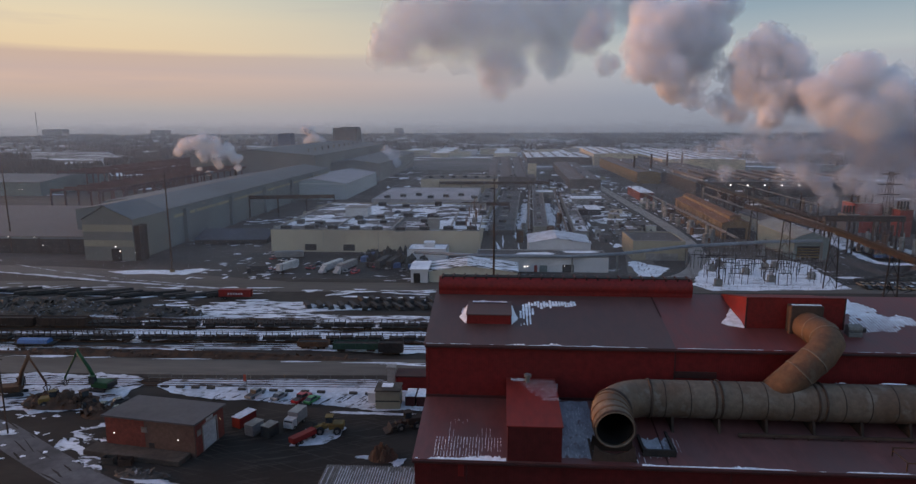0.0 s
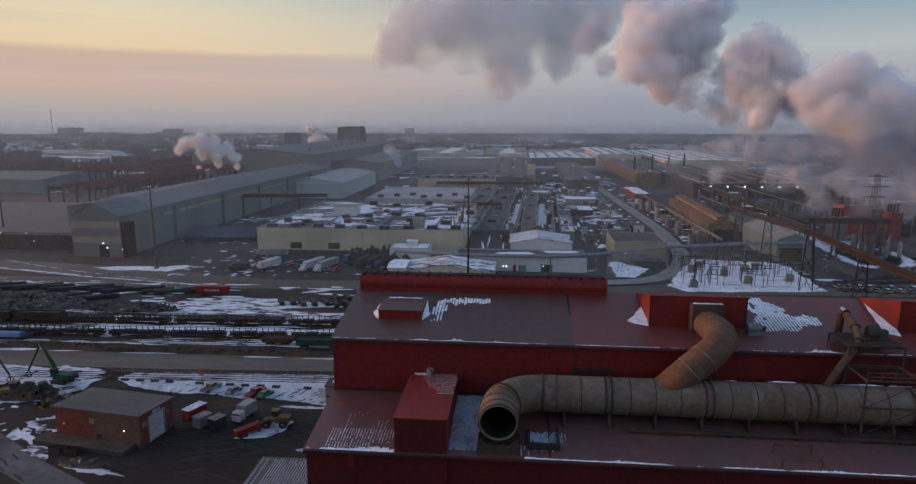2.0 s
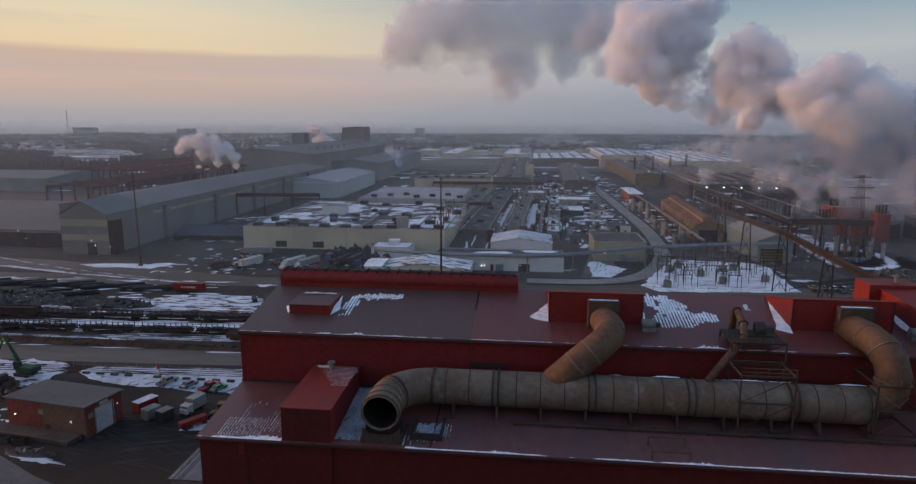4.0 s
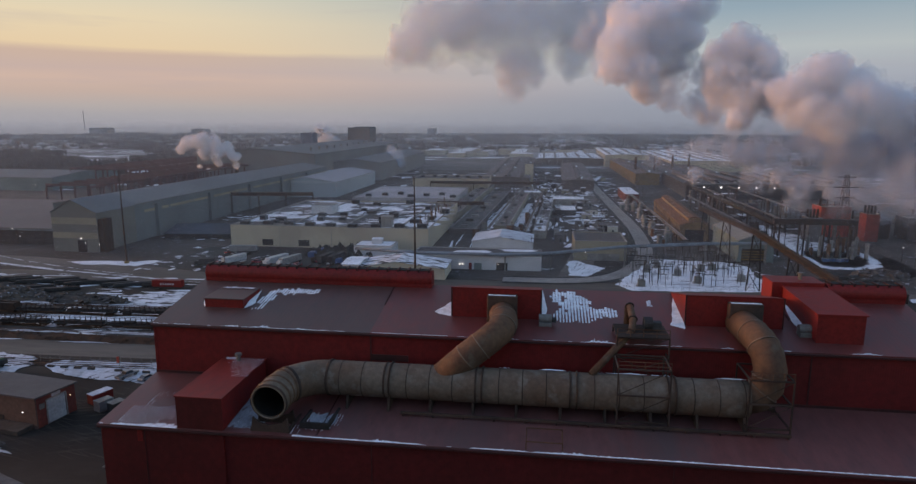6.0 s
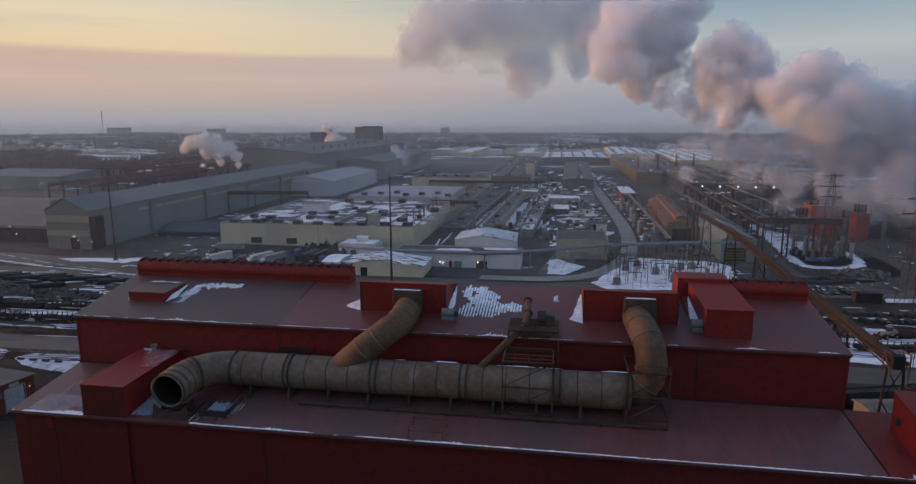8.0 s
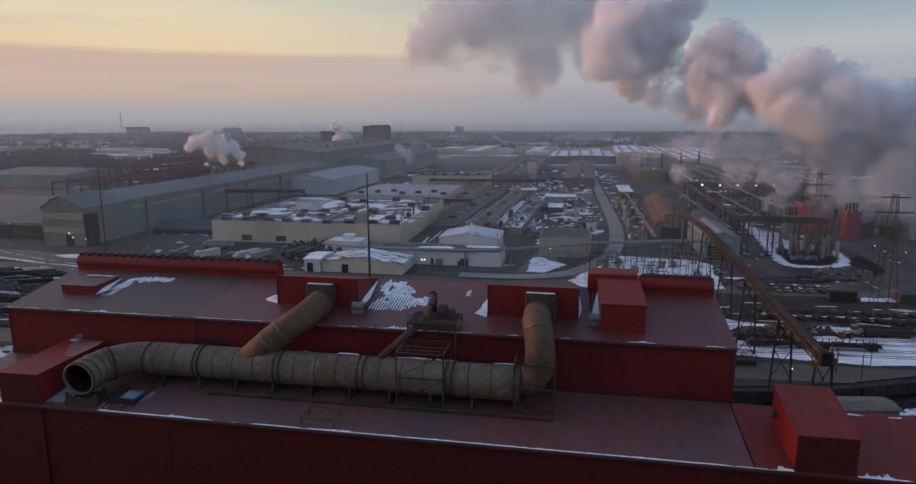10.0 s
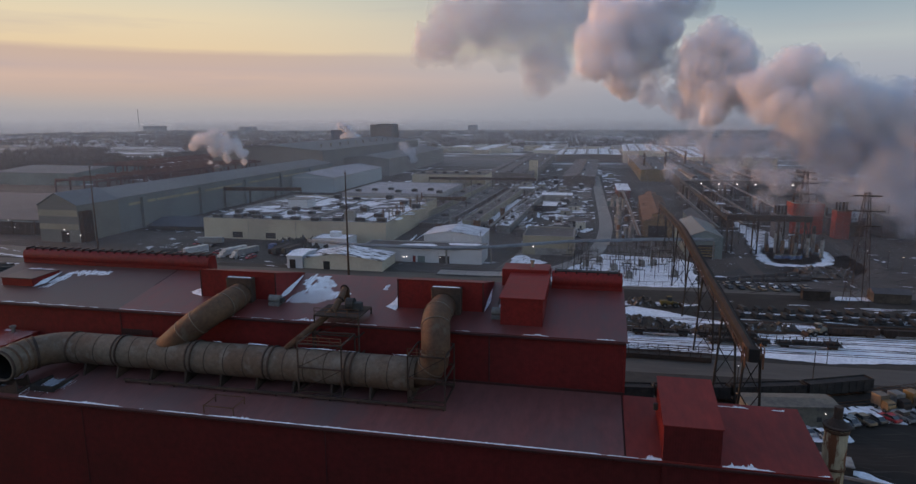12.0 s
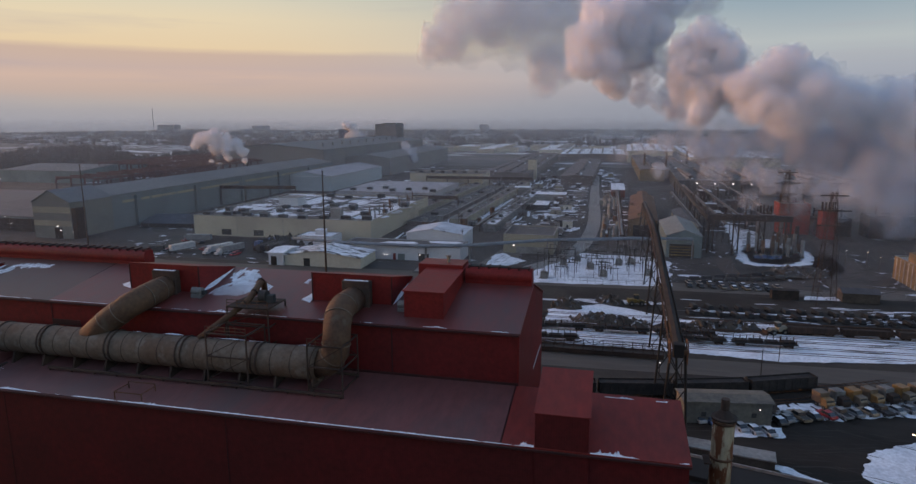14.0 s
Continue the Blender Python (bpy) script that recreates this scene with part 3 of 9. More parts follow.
streaks(120, (-118, -74, 104, 134), 33, 5.0, 0.3, -34, COAL_MUD, 0.06, "dark wheel tracks along the mud track", "wheel tracks")
# the eastern yard
streaks(140, (120, 196, 100, 132), 35, 8.0, 0.24, 12, MUD_TRACK, 0.03, "pale wheel tracks pressed in the black yard", "wheel tracks")
streaks(90, (120, 196, 100, 132), 36, 6.0, 0.22, -24, MUD_TRACK, 0.075, "pale wheel tracks pressed in the black yard", "wheel tracks")
snow_field([(92, 181), (134, 179.6), (159, 178.4), (191, 184.4), (260, 189.5), (330, 195), (330, 213), (250, 211), (200, 208.5), (165, 203), (130, 198.5), (92, 194)], 11, 0.134, None, 1.0, "white snow over the eastern tracks")
snow_field([(92, 199), (118, 203), (150, 205), (200, 211), (330, 217), (330, 221), (205, 214.5), (150, 210.5), (132, 213), (122, 219), (110, 224), (92, 214)], 12, 0.13, None, 0.6, "broken snow between the eastern tracks and steel ranks")
snow_field([(164.3, 132), (173, 136), (192, 142), (196, 106), (162, 108), (158.6, 117), (159, 124)], 13, 0.09, None, 1.2, "high white snow bank in the yard corner")
snow_field([(147, 140.6), (156, 142.6), (165, 145.6), (180, 150.6), (200, 154), (200, 164), (178, 159.5), (162, 154), (150, 149)], 14, 0.095, None, 1.4, "snow under the long row of vehicles")
snow_field([(134, 130.6), (147.6, 133), (148.6, 137.6), (134, 135)], 15, 0.1, None, 0.8, "snow under the cars by the depot")
snow_field([(142, 122), (146, 120.6), (150.5, 116.8), (149, 115.6), (142, 119.4)], 16, 0.1, None, 0.6, "ridge of snow at the end of the low shed")
snow_field([(181, 245.6), (184, 251.5), (193, 252), (198, 247.2)], 17, 0.1, None, 0.8, "snow beside the brown shed")
snow_field([(172, 304), (178, 300), (188, 318), (206, 338), (202, 348), (190, 340), (178, 322)], 18, 0.1, None, 1.0, "snow round the pipe racks")
streaks(90, (96, 320, 178, 188), 21, 9.0, 0.17, 2.4, BALLAST, 0.155, "dark ballast lines showing through the snow", "ballast")
streaks(130, (96, 320, 176, 206), 24, 7.0, 0.28, 2.4, BALLAST, 0.16, "dark ballast breaking through the snow", "ballast")
streaks(70, (96, 320, 192, 200), 22, 8.0, 0.4, 2.4, BALLAST, 0.155, "dark ballast patches in the snow", "ballast")
streaks(60, (150, 200, 134, 148), 23, 2.2, 0.5, -66, COAL_MUD, 0.13, "dark wheel ruts between parked vehicles", "slush")
for i, (cx, cy, rx, ry, turn) in enumerate([
        (-112, 206, 62, 4.2, 2), (-82, 216, 30, 8, 4), (-45, 206, 26, 3.2, 3), (-100, 187.6, 95, 1.8, 2.4), (-60, 176.5, 42, 2.0, 2.4), (-150, 172.5, 26, 1.4, 2.4),
        (-155, 269, 20, 4.4, 4), (-141, 270, 8, 4.5, 40), (-210, 262, 40, 1.0, -12), (-145, 248, 50, 0.9, -10),
        (112, 228, 22, 2.6, 4), (165, 224, 36, 0.8, 3), (190, 250, 5, 1.5, 20),
        (88, 296, 3, 2, 80), (70, 318, 5, 1.5, 100), (226, 262, 6, 1.6, 10), (208, 262, 5, 1.0, 10),
        (146, 275, 5, 2, 0), (56, 362, 5, 9, 8), (48, 420, 4, 22, 4), (60, 500, 4, 40, 4), (30, 470, 3, 50, 3), (70, 430, 10, 12, 0), (84, 470, 6, 16, 10), (-20, 520, 4, 60, 2)]):
    snow(cx, cy, rx, ry, turn, i + 8, material=SNOW if i in (6, 7, 15, 17) else None)

snow_field([(76, 259), (82, 249.8), (122, 253), (136, 255.5), (139, 300), (134, 309), (112, 311), (99.5, 313), (95, 302)], 19, 0.12, None, 0.9, "white trampled snow under the substation frames")
snow_field([(58.4, 273), (58.0, 299), (62, 304), (67, 297), (74.5, 289), (66, 271.5)], 20, 0.12, None, 0.8, "ragged snow patch beside the curving road")
tagged(ribbon("snow_bank", [(184, 430), (182.5, 396), (176.4, 345), (172.4, 313), (175, 304), (190, 302), (200.5, 312), (205.5, 334), (203, 348)], 4.6, 0.16, SNOW, "ploughed white snow bank round the pipe yard", "snow", 1.1), kind="stuff")

streaks(60, (80, 134, 248, 300), 51, 4.5, 0.35, 8, PLANT_GROUND, 0.14, "dark trodden lines in the substation snow", "ruts")
streaks(16, (58, 72, 270, 296), 52, 4.0, 0.3, 70, PLANT_GROUND, 0.14, "dark wheel ruts across the snow patch", "ruts")

snow_field([(183, 425), (178, 350), (174.5, 309), (190, 304.5), (203, 316), (204, 345), (196, 392)], 21, 0.13, SNOW_THIN, 1.0, "trampled broken snow inside the pipe yard")
tagged(ribbon("road", [(192, 262), (168, 267), (162.5, 285), (163.5, 304), (168.5, 350), (171.5, 400), (171, 470)], 7.0, 0.085, DUST_ROAD, "brown frozen road round the pipe yard", "road"))
tagged(ribbon("road", [(150, 262), (189, 270), (212, 290), (218, 306), (219, 352), (229, 430)], 8.0, 0.09, DUST_ROAD, "brown frozen road toward the coke plant", "road"))
streaks(120, (134, 262, 236, 300), 53, 9.0, 0.3, 6, DUST_ROAD, 0.11, "pale brown wheel tracks on the dark yard", "wheel tracks")
streaks(90, (134, 262, 236, 330), 54, 8.0, 0.5, 38, COAL_MUD, 0.115, "dark wet wheel tracks on the yard", "wheel tracks")

# ---- the red mill ----
X0, XU, XL = -10.3, 99.3, 120.7          # west end, east end of the high bay, east end of the low bay
YF, YU, YR, YB = 69.0, 82.3, 98.6, 115.0   # low eave, high wall, ridge, back wall
ZF, ZL, ZE, ZR = 26.45, 28.2, 35.8, 38.75  # low eave, low roof's top, high eave, ridge


def low_z(y):
    return ZF + (ZL - ZF) * (y - YF) / (YU - YF)


def high_z(y):
    return ZE + (ZR - ZE) * (y - YU) / (YR - YU)


mill = thing("red_mill", pose(0, 0, 0), "huge dark red steel mill with snow-dusted stepped roofs", "industrial building")
part("wall", prism([(YF + 0.25, 0), (YU, 0), (YU, ZL - 0.25), (YF + 0.25, ZF - 0.25)], X0 + 0.2, XL - 0.2), RED_FRONT, mill, "low bay with red siding darkened for shade")
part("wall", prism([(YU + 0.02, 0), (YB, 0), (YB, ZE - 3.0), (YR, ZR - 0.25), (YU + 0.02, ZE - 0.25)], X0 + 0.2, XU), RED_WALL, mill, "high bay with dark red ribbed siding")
for x0, x1, skin, lab in ((X0, 18.9, RED_ROOF_LOW, "faded red low roof"), (18.9, 98.9, ROOF_LOW_OLD, "sooty grey-maroon low roof"), (98.9, XL, ROOF_EAST, "clean red low roof")):
    part("roof", prism([(YF - 0.15, ZF - 0.25), (YU - 0.02, ZL - 0.25), (YU - 0.02, ZL), (YF - 0.15, ZF)], x0, x1), skin, mill, lab)
for x0, x1, skin, lab in ((X0 - 0.15, 22.6, ROOF_OLD, "brown-grey faded high roof"), (22.6, XU + 0.2, RED_ROOF, "faded red high roof")):
    part("roof", prism([(YU - 0.35, ZE - 0.28), (YR, ZR - 0.2), (YB + 0.3, ZE - 2.95), (YB + 0.3, ZE - 2.75), (YR, ZR), (YU - 0.35, ZE)], x0, x1), skin, mill, lab)
part("gutter", boxes((X0, XL, YF - 0.42, YF - 0.16, ZF - 0.42, ZF - 0.12), bevel=0.04), RED_DARK, mill)
part("gutter", boxes((X0, XU, YU - 0.6, YU - 0.36, ZE - 0.42, ZE - 0.14), bevel=0.04), RED_DARK, mill)
part("flashing", boxes((X0, XU, YU - 0.12, YU - 0.021, ZL, ZL + 0.35)), RED_DARK, mill)
part("corner_trim", boxes((X0 + 0.05, X0 + 0.35, YU - 0.03, YU + 0.2, ZL, ZE - 0.3)), RED_PAINT, mill)
part("corner_trim", boxes((XU - 0.2, XU + 0.06, YU - 0.03, YU + 0.2, ZL, ZE - 0.3)), RED_PAINT, mill)
for x in (22.6, 81.0):
    part("expansion_joint", boxes((x - 0.09, x + 0.09, YU - 0.06, YU + 0.03, ZL + 0.4, ZE - 0.45)), RED_DARK, mill)
    bm = bmesh.new()
    v = [bm.verts.new(c) for c in ((x - 0.12, YU, high_z(YU) + 0.03), (x + 0.12, YU, high_z(YU) + 0.03), (x + 0.12, YR, ZR + 0.03), (x - 0.12, YR, ZR + 0.03))]
    bm.faces.new(v)
    bmesh.ops.solidify(bm, geom=bm.faces, thickness=0.05)
    part("roof_joint", bm, RED_DARK, mill)
for x in (19.0, 99.0):
    bm = bmesh.new()
    bm.faces.new([bm.verts.new(c) for c in ((x - 0.1, YF, ZF + 0.03), (x + 0.1, YF, ZF + 0.03), (x + 0.1, YU, ZL + 0.03), (x - 0.1, YU, ZL + 0.03))])
    bmesh.ops.solidify(bm, geom=bm.faces, thickness=0.05)
    part("roof_joint", bm, RED_DARK, mill)
part("louvre", boxes((22.6, 28.0, YU - 0.1, YU + 0.03, 31.7, 32.6)), RED_DARK, mill, "dark slotted louvre in the high wall")
part("sign_board", boxes((XU, XU + 0.08, 101.0, 112.3, 23.3, 23.7)), WHITE_P, mill, "white board on the end wall")
part("wall_patch", boxes((-5.0, -4.3, YF + 0.18, YF + 0.27, 24.2, 26.2)), RED_SIDE, mill, "paler repaired panel in the front wall")
for x in (-4.0, 26.0, 62.0):
    part("wall_seam", boxes((x - 0.06, x + 0.06, YF + 0.2, YF + 0.27, 4, ZF - 0.5)), RED_DARK, mill)


# unseen wall, added behind the camera to cut sky light on front faces
south = tagged(part("unseen_shade_wall", boxes((-260, 380, -78, -70, 0, 58)), RED_FRONT), "unseen wall added to shade the mill front", "wall", "", "structure")


# rounded ridge ventilators
def ridge_vent(x0, x1):
    v = thing("ridge_ventilator", pose(0, 0, 0), "long rounded red ridge ventilator with a dark slotted top", "roof ventilator", "ridge ventilators")
    prof = [(YR - 1.3, ZR - 0.75)] + [(YR - 1.45 * math.cos(a), ZR + 1.0 + 1.45 * math.sin(a)) for a in (radians(-25 + 95 * k / 7) for k in range(8))] + [(YR + 0.9, ZR + 2.2), (YR + 1.3, ZR + 0.6), (YR + 1.2, ZR - 0.3)]
    ob = part("hood", prism(prof, x0, x1), RED_PAINT, v)
    for k in (x0, x1):
        part("end_cap", prism([(u * 1.0, z + 0.03) for u, z in prof], k - 0.12, k + 0.12), RED_PAINT, v)
    part("slot", boxes((x0 + 0.4, x1 - 0.4, YR - 0.55, YR + 0.85, ZR + 2.23, ZR + 2.45)), SOOT_SHADE, v)
    n = max(3, int((x1 - x0) / 1.7))
    for k in range(n + 1):
        x = x0 + 0.4 + (x1 - x0 - 0.8) * k / n
        part("bracket", boxes((x - 0.12, x + 0.12, YR - 0.95, YR + 0.95, ZR + 2.15, ZR + 2.62)), RED_DARK, v)
    return v


ridge_vent(-9.8, 28.6)
ridge_vent(88.6, 99.1)


# boxes on the high roof into which the branch ducts run
def roof_box(x0, x1, yf, zt):
    b = thing("roof_intake_box", pose(0, 0, 0), "red sheet-metal intake box on the mill's high roof", "roof box", "intake boxes")
    part("body", prism([(yf, high_z(yf) - 0.1), (YR - 0.2, ZR - 0.15), (YR - 0.2, ZR + 0.05), (yf, zt)], x0, x1), RED_PAINT, b)
    part("cap", prism([(yf - 0.1, zt), (YR - 0.1, ZR + 0.06), (YR - 0.1, ZR + 0.16), (yf - 0.1, zt + 0.1)], x0 - 0.08, x1 + 0.08), RED_WALL, b)
    for x in (x0 + 0.05, x1 - 0.05):
        part("corner_trim", boxes((x - 0.1, x + 0.1, yf - 0.05, yf + 0.1, high_z(yf), zt)), RED_DARK, b)
    return b


roof_box(33.3, 46.3, 88.0, 41.2)
roof_box(66.2, 79.2, 88.0, 41.2)

pent = thing("roof_penthouse", pose(0, 0, 0), "bright red sheet-metal penthouse on the mill's high roof", "roof penthouse")
part("body", prism([(84.6, high_z(84.6) - 0.1), (101, ZR - 0.6), (101, 40.7), (84.6, 40.1)], 82.2, 88.1), RED_PAINT, pent)
part("roof", prism([(84.4, 40.1), (101.2, 40.72), (101.2, 40.88), (84.4, 40.26)], 82.0, 88.3), RED_SIDE, pent)
part("upper_block", boxes((80.6, 88.0, 97.5, 102, 38.0, 41.3), bevel=0.05), RED_PAINT, pent)
part("vent_pipe", rods(0.28, ((85.2, 99.5, 41.2), (85.2, 99.5, 42.2))), STEEL, pent)
part("vent_cap", rods(0.42, ((85.2, 99.5, 42.2), (85.2, 99.5, 42.45))), STEEL, pent)

dormer = thing("roof_dormer", pose(0, 0, 0), "low red sheet-metal dormer with snow on its top", "dormer")
part("body", prism([(87.8, high_z(87.8) - 0.05), (93.6, high_z(93.6) - 0.05), (93.6, high_z(93.6) + 0.55), (87.8, high_z(87.8) + 1.35)], -5.0, 1.2), RED_PAINT, dormer)
part("roof", prism([(87.65, high_z(87.8) + 1.35), (93.8, high_z(93.6) + 0.55), (93.8, high_z(93.6) + 0.67), (87.65, high_z(87.8) + 1.47)], -5.12, 1.32), ROOF_OLD, dormer)


# stair cabins standing over the low bay's front
def cabin(x0, x1, yb, zf, zb, label):
    c = thing("roof_cabin", pose(0, 0, 0), label, "roof cabin", "cabins on the low roof")
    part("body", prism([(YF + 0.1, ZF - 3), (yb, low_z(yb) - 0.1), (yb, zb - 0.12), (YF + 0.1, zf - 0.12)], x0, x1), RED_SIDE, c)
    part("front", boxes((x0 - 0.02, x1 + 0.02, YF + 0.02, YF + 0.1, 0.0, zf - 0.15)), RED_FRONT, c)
    part("roof", prism([(YF - 0.1, zf - 0.12), (yb + 0.15, zb - 0.12), (yb + 0.15, zb), (YF - 0.1, zf)], x0 - 0.15, x1 + 0.15), ROOF_EAST, c)
    return c


west_cabin = cabin(0.75, 6.9, 82.2, 30.85, 31.15, "dark red stair cabin with thin snow on its roof")
east_cabin = cabin(103.1, 109.3, 78.5, 30.85, 32.75, "bright red stair cabin above the low roof")
vent = thing("roof_vent", pose(3.4, 81.0, 31.1), "small grey roof vent with a domed cap", "vent")
part("pipe", rods(0.3, ((0, 0, 0), (0, 0, 0.8)), sides=10), STEEL, vent)
part("cap", rods(0.5, ((0, 0, 0.8), (0, 0, 1.1)), sides=10), STEEL, vent)
lampbox = thing("wall_lamp", pose(102.9, 76.5, 29.6), "small dark wall lamp on the stair cabin", "lamp")
part("housing", boxes((-0.35, 0.2, -0.25, 0.25, -0.4, 0.4), bevel=0.05), DARK, lampbox)


# ---- the fume duct on the low roof ----
DY, DZ, DR = 77.8, 30.75, 2.32
duct = thing("fume_duct", pose(0, 0, 0), "huge rust-brown fume duct with banded joints, open at one end", "duct")
main_path = [(72.0, DY, DZ)] + [(70 - 2.2 * k, DY, DZ) for k in range(24)]
turn_path = bend((18.3, DY, DZ), (-1, 0, 0), (0, -1, -0.03), 5.4, 10)
end = turn_path[-1] + Vector((0, -2.7, -0.15))
part("main_pipe", tube(main_path + turn_path[1:] + [end], DR, 28, 0.08), DUCT, duct)
part("inner_lining", tube([(24.0, DY, DZ)] + turn_path + [end + Vector((0, 0.15, 0))], DR - 0.30, 28, 0.05), MOUTH_SHADE, duct, "inside of the open mouth, shade put in its black colour")
for k in range(18):
    x = 20.0 + 3.02 * k
    wide = 0.26 if k % 4 == 2 else 0.12
    part("band", ring((x, DY, DZ), (1, 0, 0), DR, wide, 0.10 if k % 4 == 2 else 0.035), RUST_DARK, duct)
for k in (0, 7):
    d = (turn_path[k] - turn_path[k - 1]) if k else Vector((-1, 0, 0))
    part("band", ring(turn_path[k], d, DR, 0.34, 0.14), RUST_DARK, duct, "dark bolted joint band")
for k, grow in ((8, 0.10), (10, 0.09)):
    part("band", ring(turn_path[k], turn_path[k] - turn_path[k - 1], DR, 0.3, grow), DUCT_RUST, duct)
part("band", ring(turn_path[-1].lerp(end, 0.55), (0, -1, -0.06), DR, 0.34, 0.12), DUCT_RUST, duct)
part("mouth_rim", ring(end, (0, -1, -0.06), DR, 0.3, 0.08), RUST_DARK, duct)
part("mouth_collar", ring(end, (0, -1, -0.06), DR - 0.14, 0.5, 0.1), DUCT, duct)
for x in (26.3, 38.5, 50.6, 62.7):
    part("flange", ring((x + 0.45, DY, DZ), (1, 0, 0), DR, 0.22, 0.2), RUST_DARK, duct)
# sloping branch to the western box
b1 = [Vector((33.0, DY + 0.1, DZ + 0.3)), Vector((37.0, DY + 0.8, DZ + 3.8)), Vector((39.4, DY + 1.6, DZ + 5.6))]
b1 += [Vector((40.9, DY + 3.0, DZ + 6.6)), Vector((41.3, DY + 5.0, DZ + 7.0)), Vector((41.0, DY + 7.4, DZ + 7.0)), Vector((40.7, 87.9, DZ + 7.0))]
part("branch_pipe", tube(b1, 1.92, 22), DUCT_RUST, duct)
for a, b, w in ((0, 1, 0.9), (1, 2, 0.6), (3, 4, 0.5), (4, 5, 0.7)):
    part("band", ring(b1[a].lerp(b1[b], w), b1[b] - b1[a], 1.92, 0.16, 0.07), DUCT, duct)
part("collar", boxes((38.6, 42.9, 86.6, 87.98, 36.2, 40.5), bevel=0.1), RUST_DARK, duct)
# upright branch at the eastern end
b2 = [Vector((71.4, DY, DZ)), Vector((73.2, DY, DZ + 0.5)), Vector((74.3, DY, DZ + 2.0)), Vector((74.5, DY + 0.1, DZ + 4.0)), Vector((74.3, DY + 0.9, DZ + 5.7)), Vector((73.9, DY + 2.6, DZ + 6.8)), Vector((73.6, DY + 5.0, DZ + 7.1)), Vector((73.5, 87.9, DZ + 7.0))]
part("branch_pipe", tube(b2, 1.95, 22), DUCT_RUST, duct)
for a, b, w in ((1, 2, 0.5), (2, 3, 0.6), (4, 5, 0.6), (5, 6, 0.9)):
    part("band", ring(b2[a].lerp(b2[b], w), b2[b] - b2[a], 1.95, 0.18, 0.08), DUCT, duct)
part("collar", boxes((71.7, 76.1, 86.6, 87.98, 36.2, 40.6), bevel=0.1), RUST_DARK, duct)
# saddles and the steel base frame
for k in range(10):
    x = 21 + 5.6 * k
    part("saddle", prism([(DY - 2.3, low_z(DY - 2.3)), (DY + 2.3, low_z(DY + 2.3)), (DY + 1.6, DZ - 1.6), (DY, DZ - DR + 0.05), (DY - 1.6, DZ - 1.6)], x - 0.15, x + 0.15), RUST_DARK, duct)
for y in (DY - 3.0, DY + 2.8):
    part("base_rail", boxes((28.5, 76.5, y - 0.14, y + 0.14, low_z(y) + 0.28, low_z(y) + 0.62)), RUST_DARK, duct)
    for k in range(13):
        part("base_leg", boxes((28.8 + 3.95 * k - 0.1, 28.8 + 3.95 * k + 0.1, y - 0.1, y + 0.1, low_z(y), low_z(y) + 0.29)), RUST_DARK, duct)
for y in (69.6, 71.6):
    part("mouth_cradle", prism([(10.4, low_z(y) - 0.05), (15.5, low_z(y) - 0.05), (15.2, low_z(y) + 1.9), (14.4, low_z(y) + 1.2), (12.95, low_z(y) + 0.85), (11.5, low_z(y) + 1.2), (10.7, low_z(y) + 1.9)], y - 0.12, y + 0.12, "y"), RUST_DARK, duct)
for x in (10.4, 15.2):
    part("cradle_beam", boxes((x, x + 0.3, 69.4, 73.8, low_z(71) - 0.05, low_z(71) + 0.4)), RUST_DARK, duct)
part("cradle_sill", boxes((16.4, 20.2, 70.6, 70.9, low_z(71), low_z(71) + 0.8)), SOOT_SHADE, duct)
for x, y in ((16.4, 74.5), (19.9, 75.5)):
    part("cradle_beam", boxes((x, x + 0.3, 70.9, y, low_z(73) - 0.1, low_z(73) + 0.5)), SOOT_SHADE, duct)

# thin sloping pipe and the service platform in the middle
thin = thing("steam_pipe", pose(0, 0, 0), "slender rusty pipe sloping from the duct to the high roof", "pipe")
tp = [Vector((52.8, DY, DZ + DR - 0.1)), Vector((58.2, DY + 4.2, DZ + 6.8)), Vector((58.6, DY + 6.2, DZ + 8.0)), Vector((58.4, DY + 8.6, DZ + 9.1)), Vector((58.3, DY + 9.5, DZ + 8.7)), Vector((58.3, DY + 9.8, DZ + 5.6))]
part("pipe", tube(tp, 0.48, 12), DUCT_RUST, thin)
for k in (1, 2, 3):
    part("flange", ring(tp[k], tp[k] - tp[k - 1], 0.48, 0.2, 0.12), RUST_DARK, thin)


def frame_tower(name, x0, x1, y0, y1, z0, z1, levels, label, category, material=RUST_DARK, r=0.09, base=None):
    """An open steel frame with legs, level beams and braces."""
    f = thing(name, pose(0, 0, 0), label, category)
    for x in (x0, x1):
        for y in (y0, y1):
            part("post", boxes((x - r, x + r, y - r, y + r, base(y) if base else z0, z1)), material, f)
    for k in range(levels + 1):
        z = z0 + (z1 - z0) * k / levels
        part("beam_ring", boxes((x0, x1, y0 - r, y0 + r, z - r, z + r), (x0, x1, y1 - r, y1 + r, z - r, z + r), (x0 - r, x0 + r, y0, y1, z - r, z + r), (x1 - r, x1 + r, y0, y1, z - r, z + r)), material, f)
        if k:
            zb = z0 + (z1 - z0) * (k - 1) / levels
            part("brace", rods(r * 0.6, ((x0, y0, zb), (x1, y0, z)), sides=5), material, f)
            part("brace", rods(r * 0.6, ((x1, y1, zb), (x0, y1, z)), sides=5), material, f)
    return f


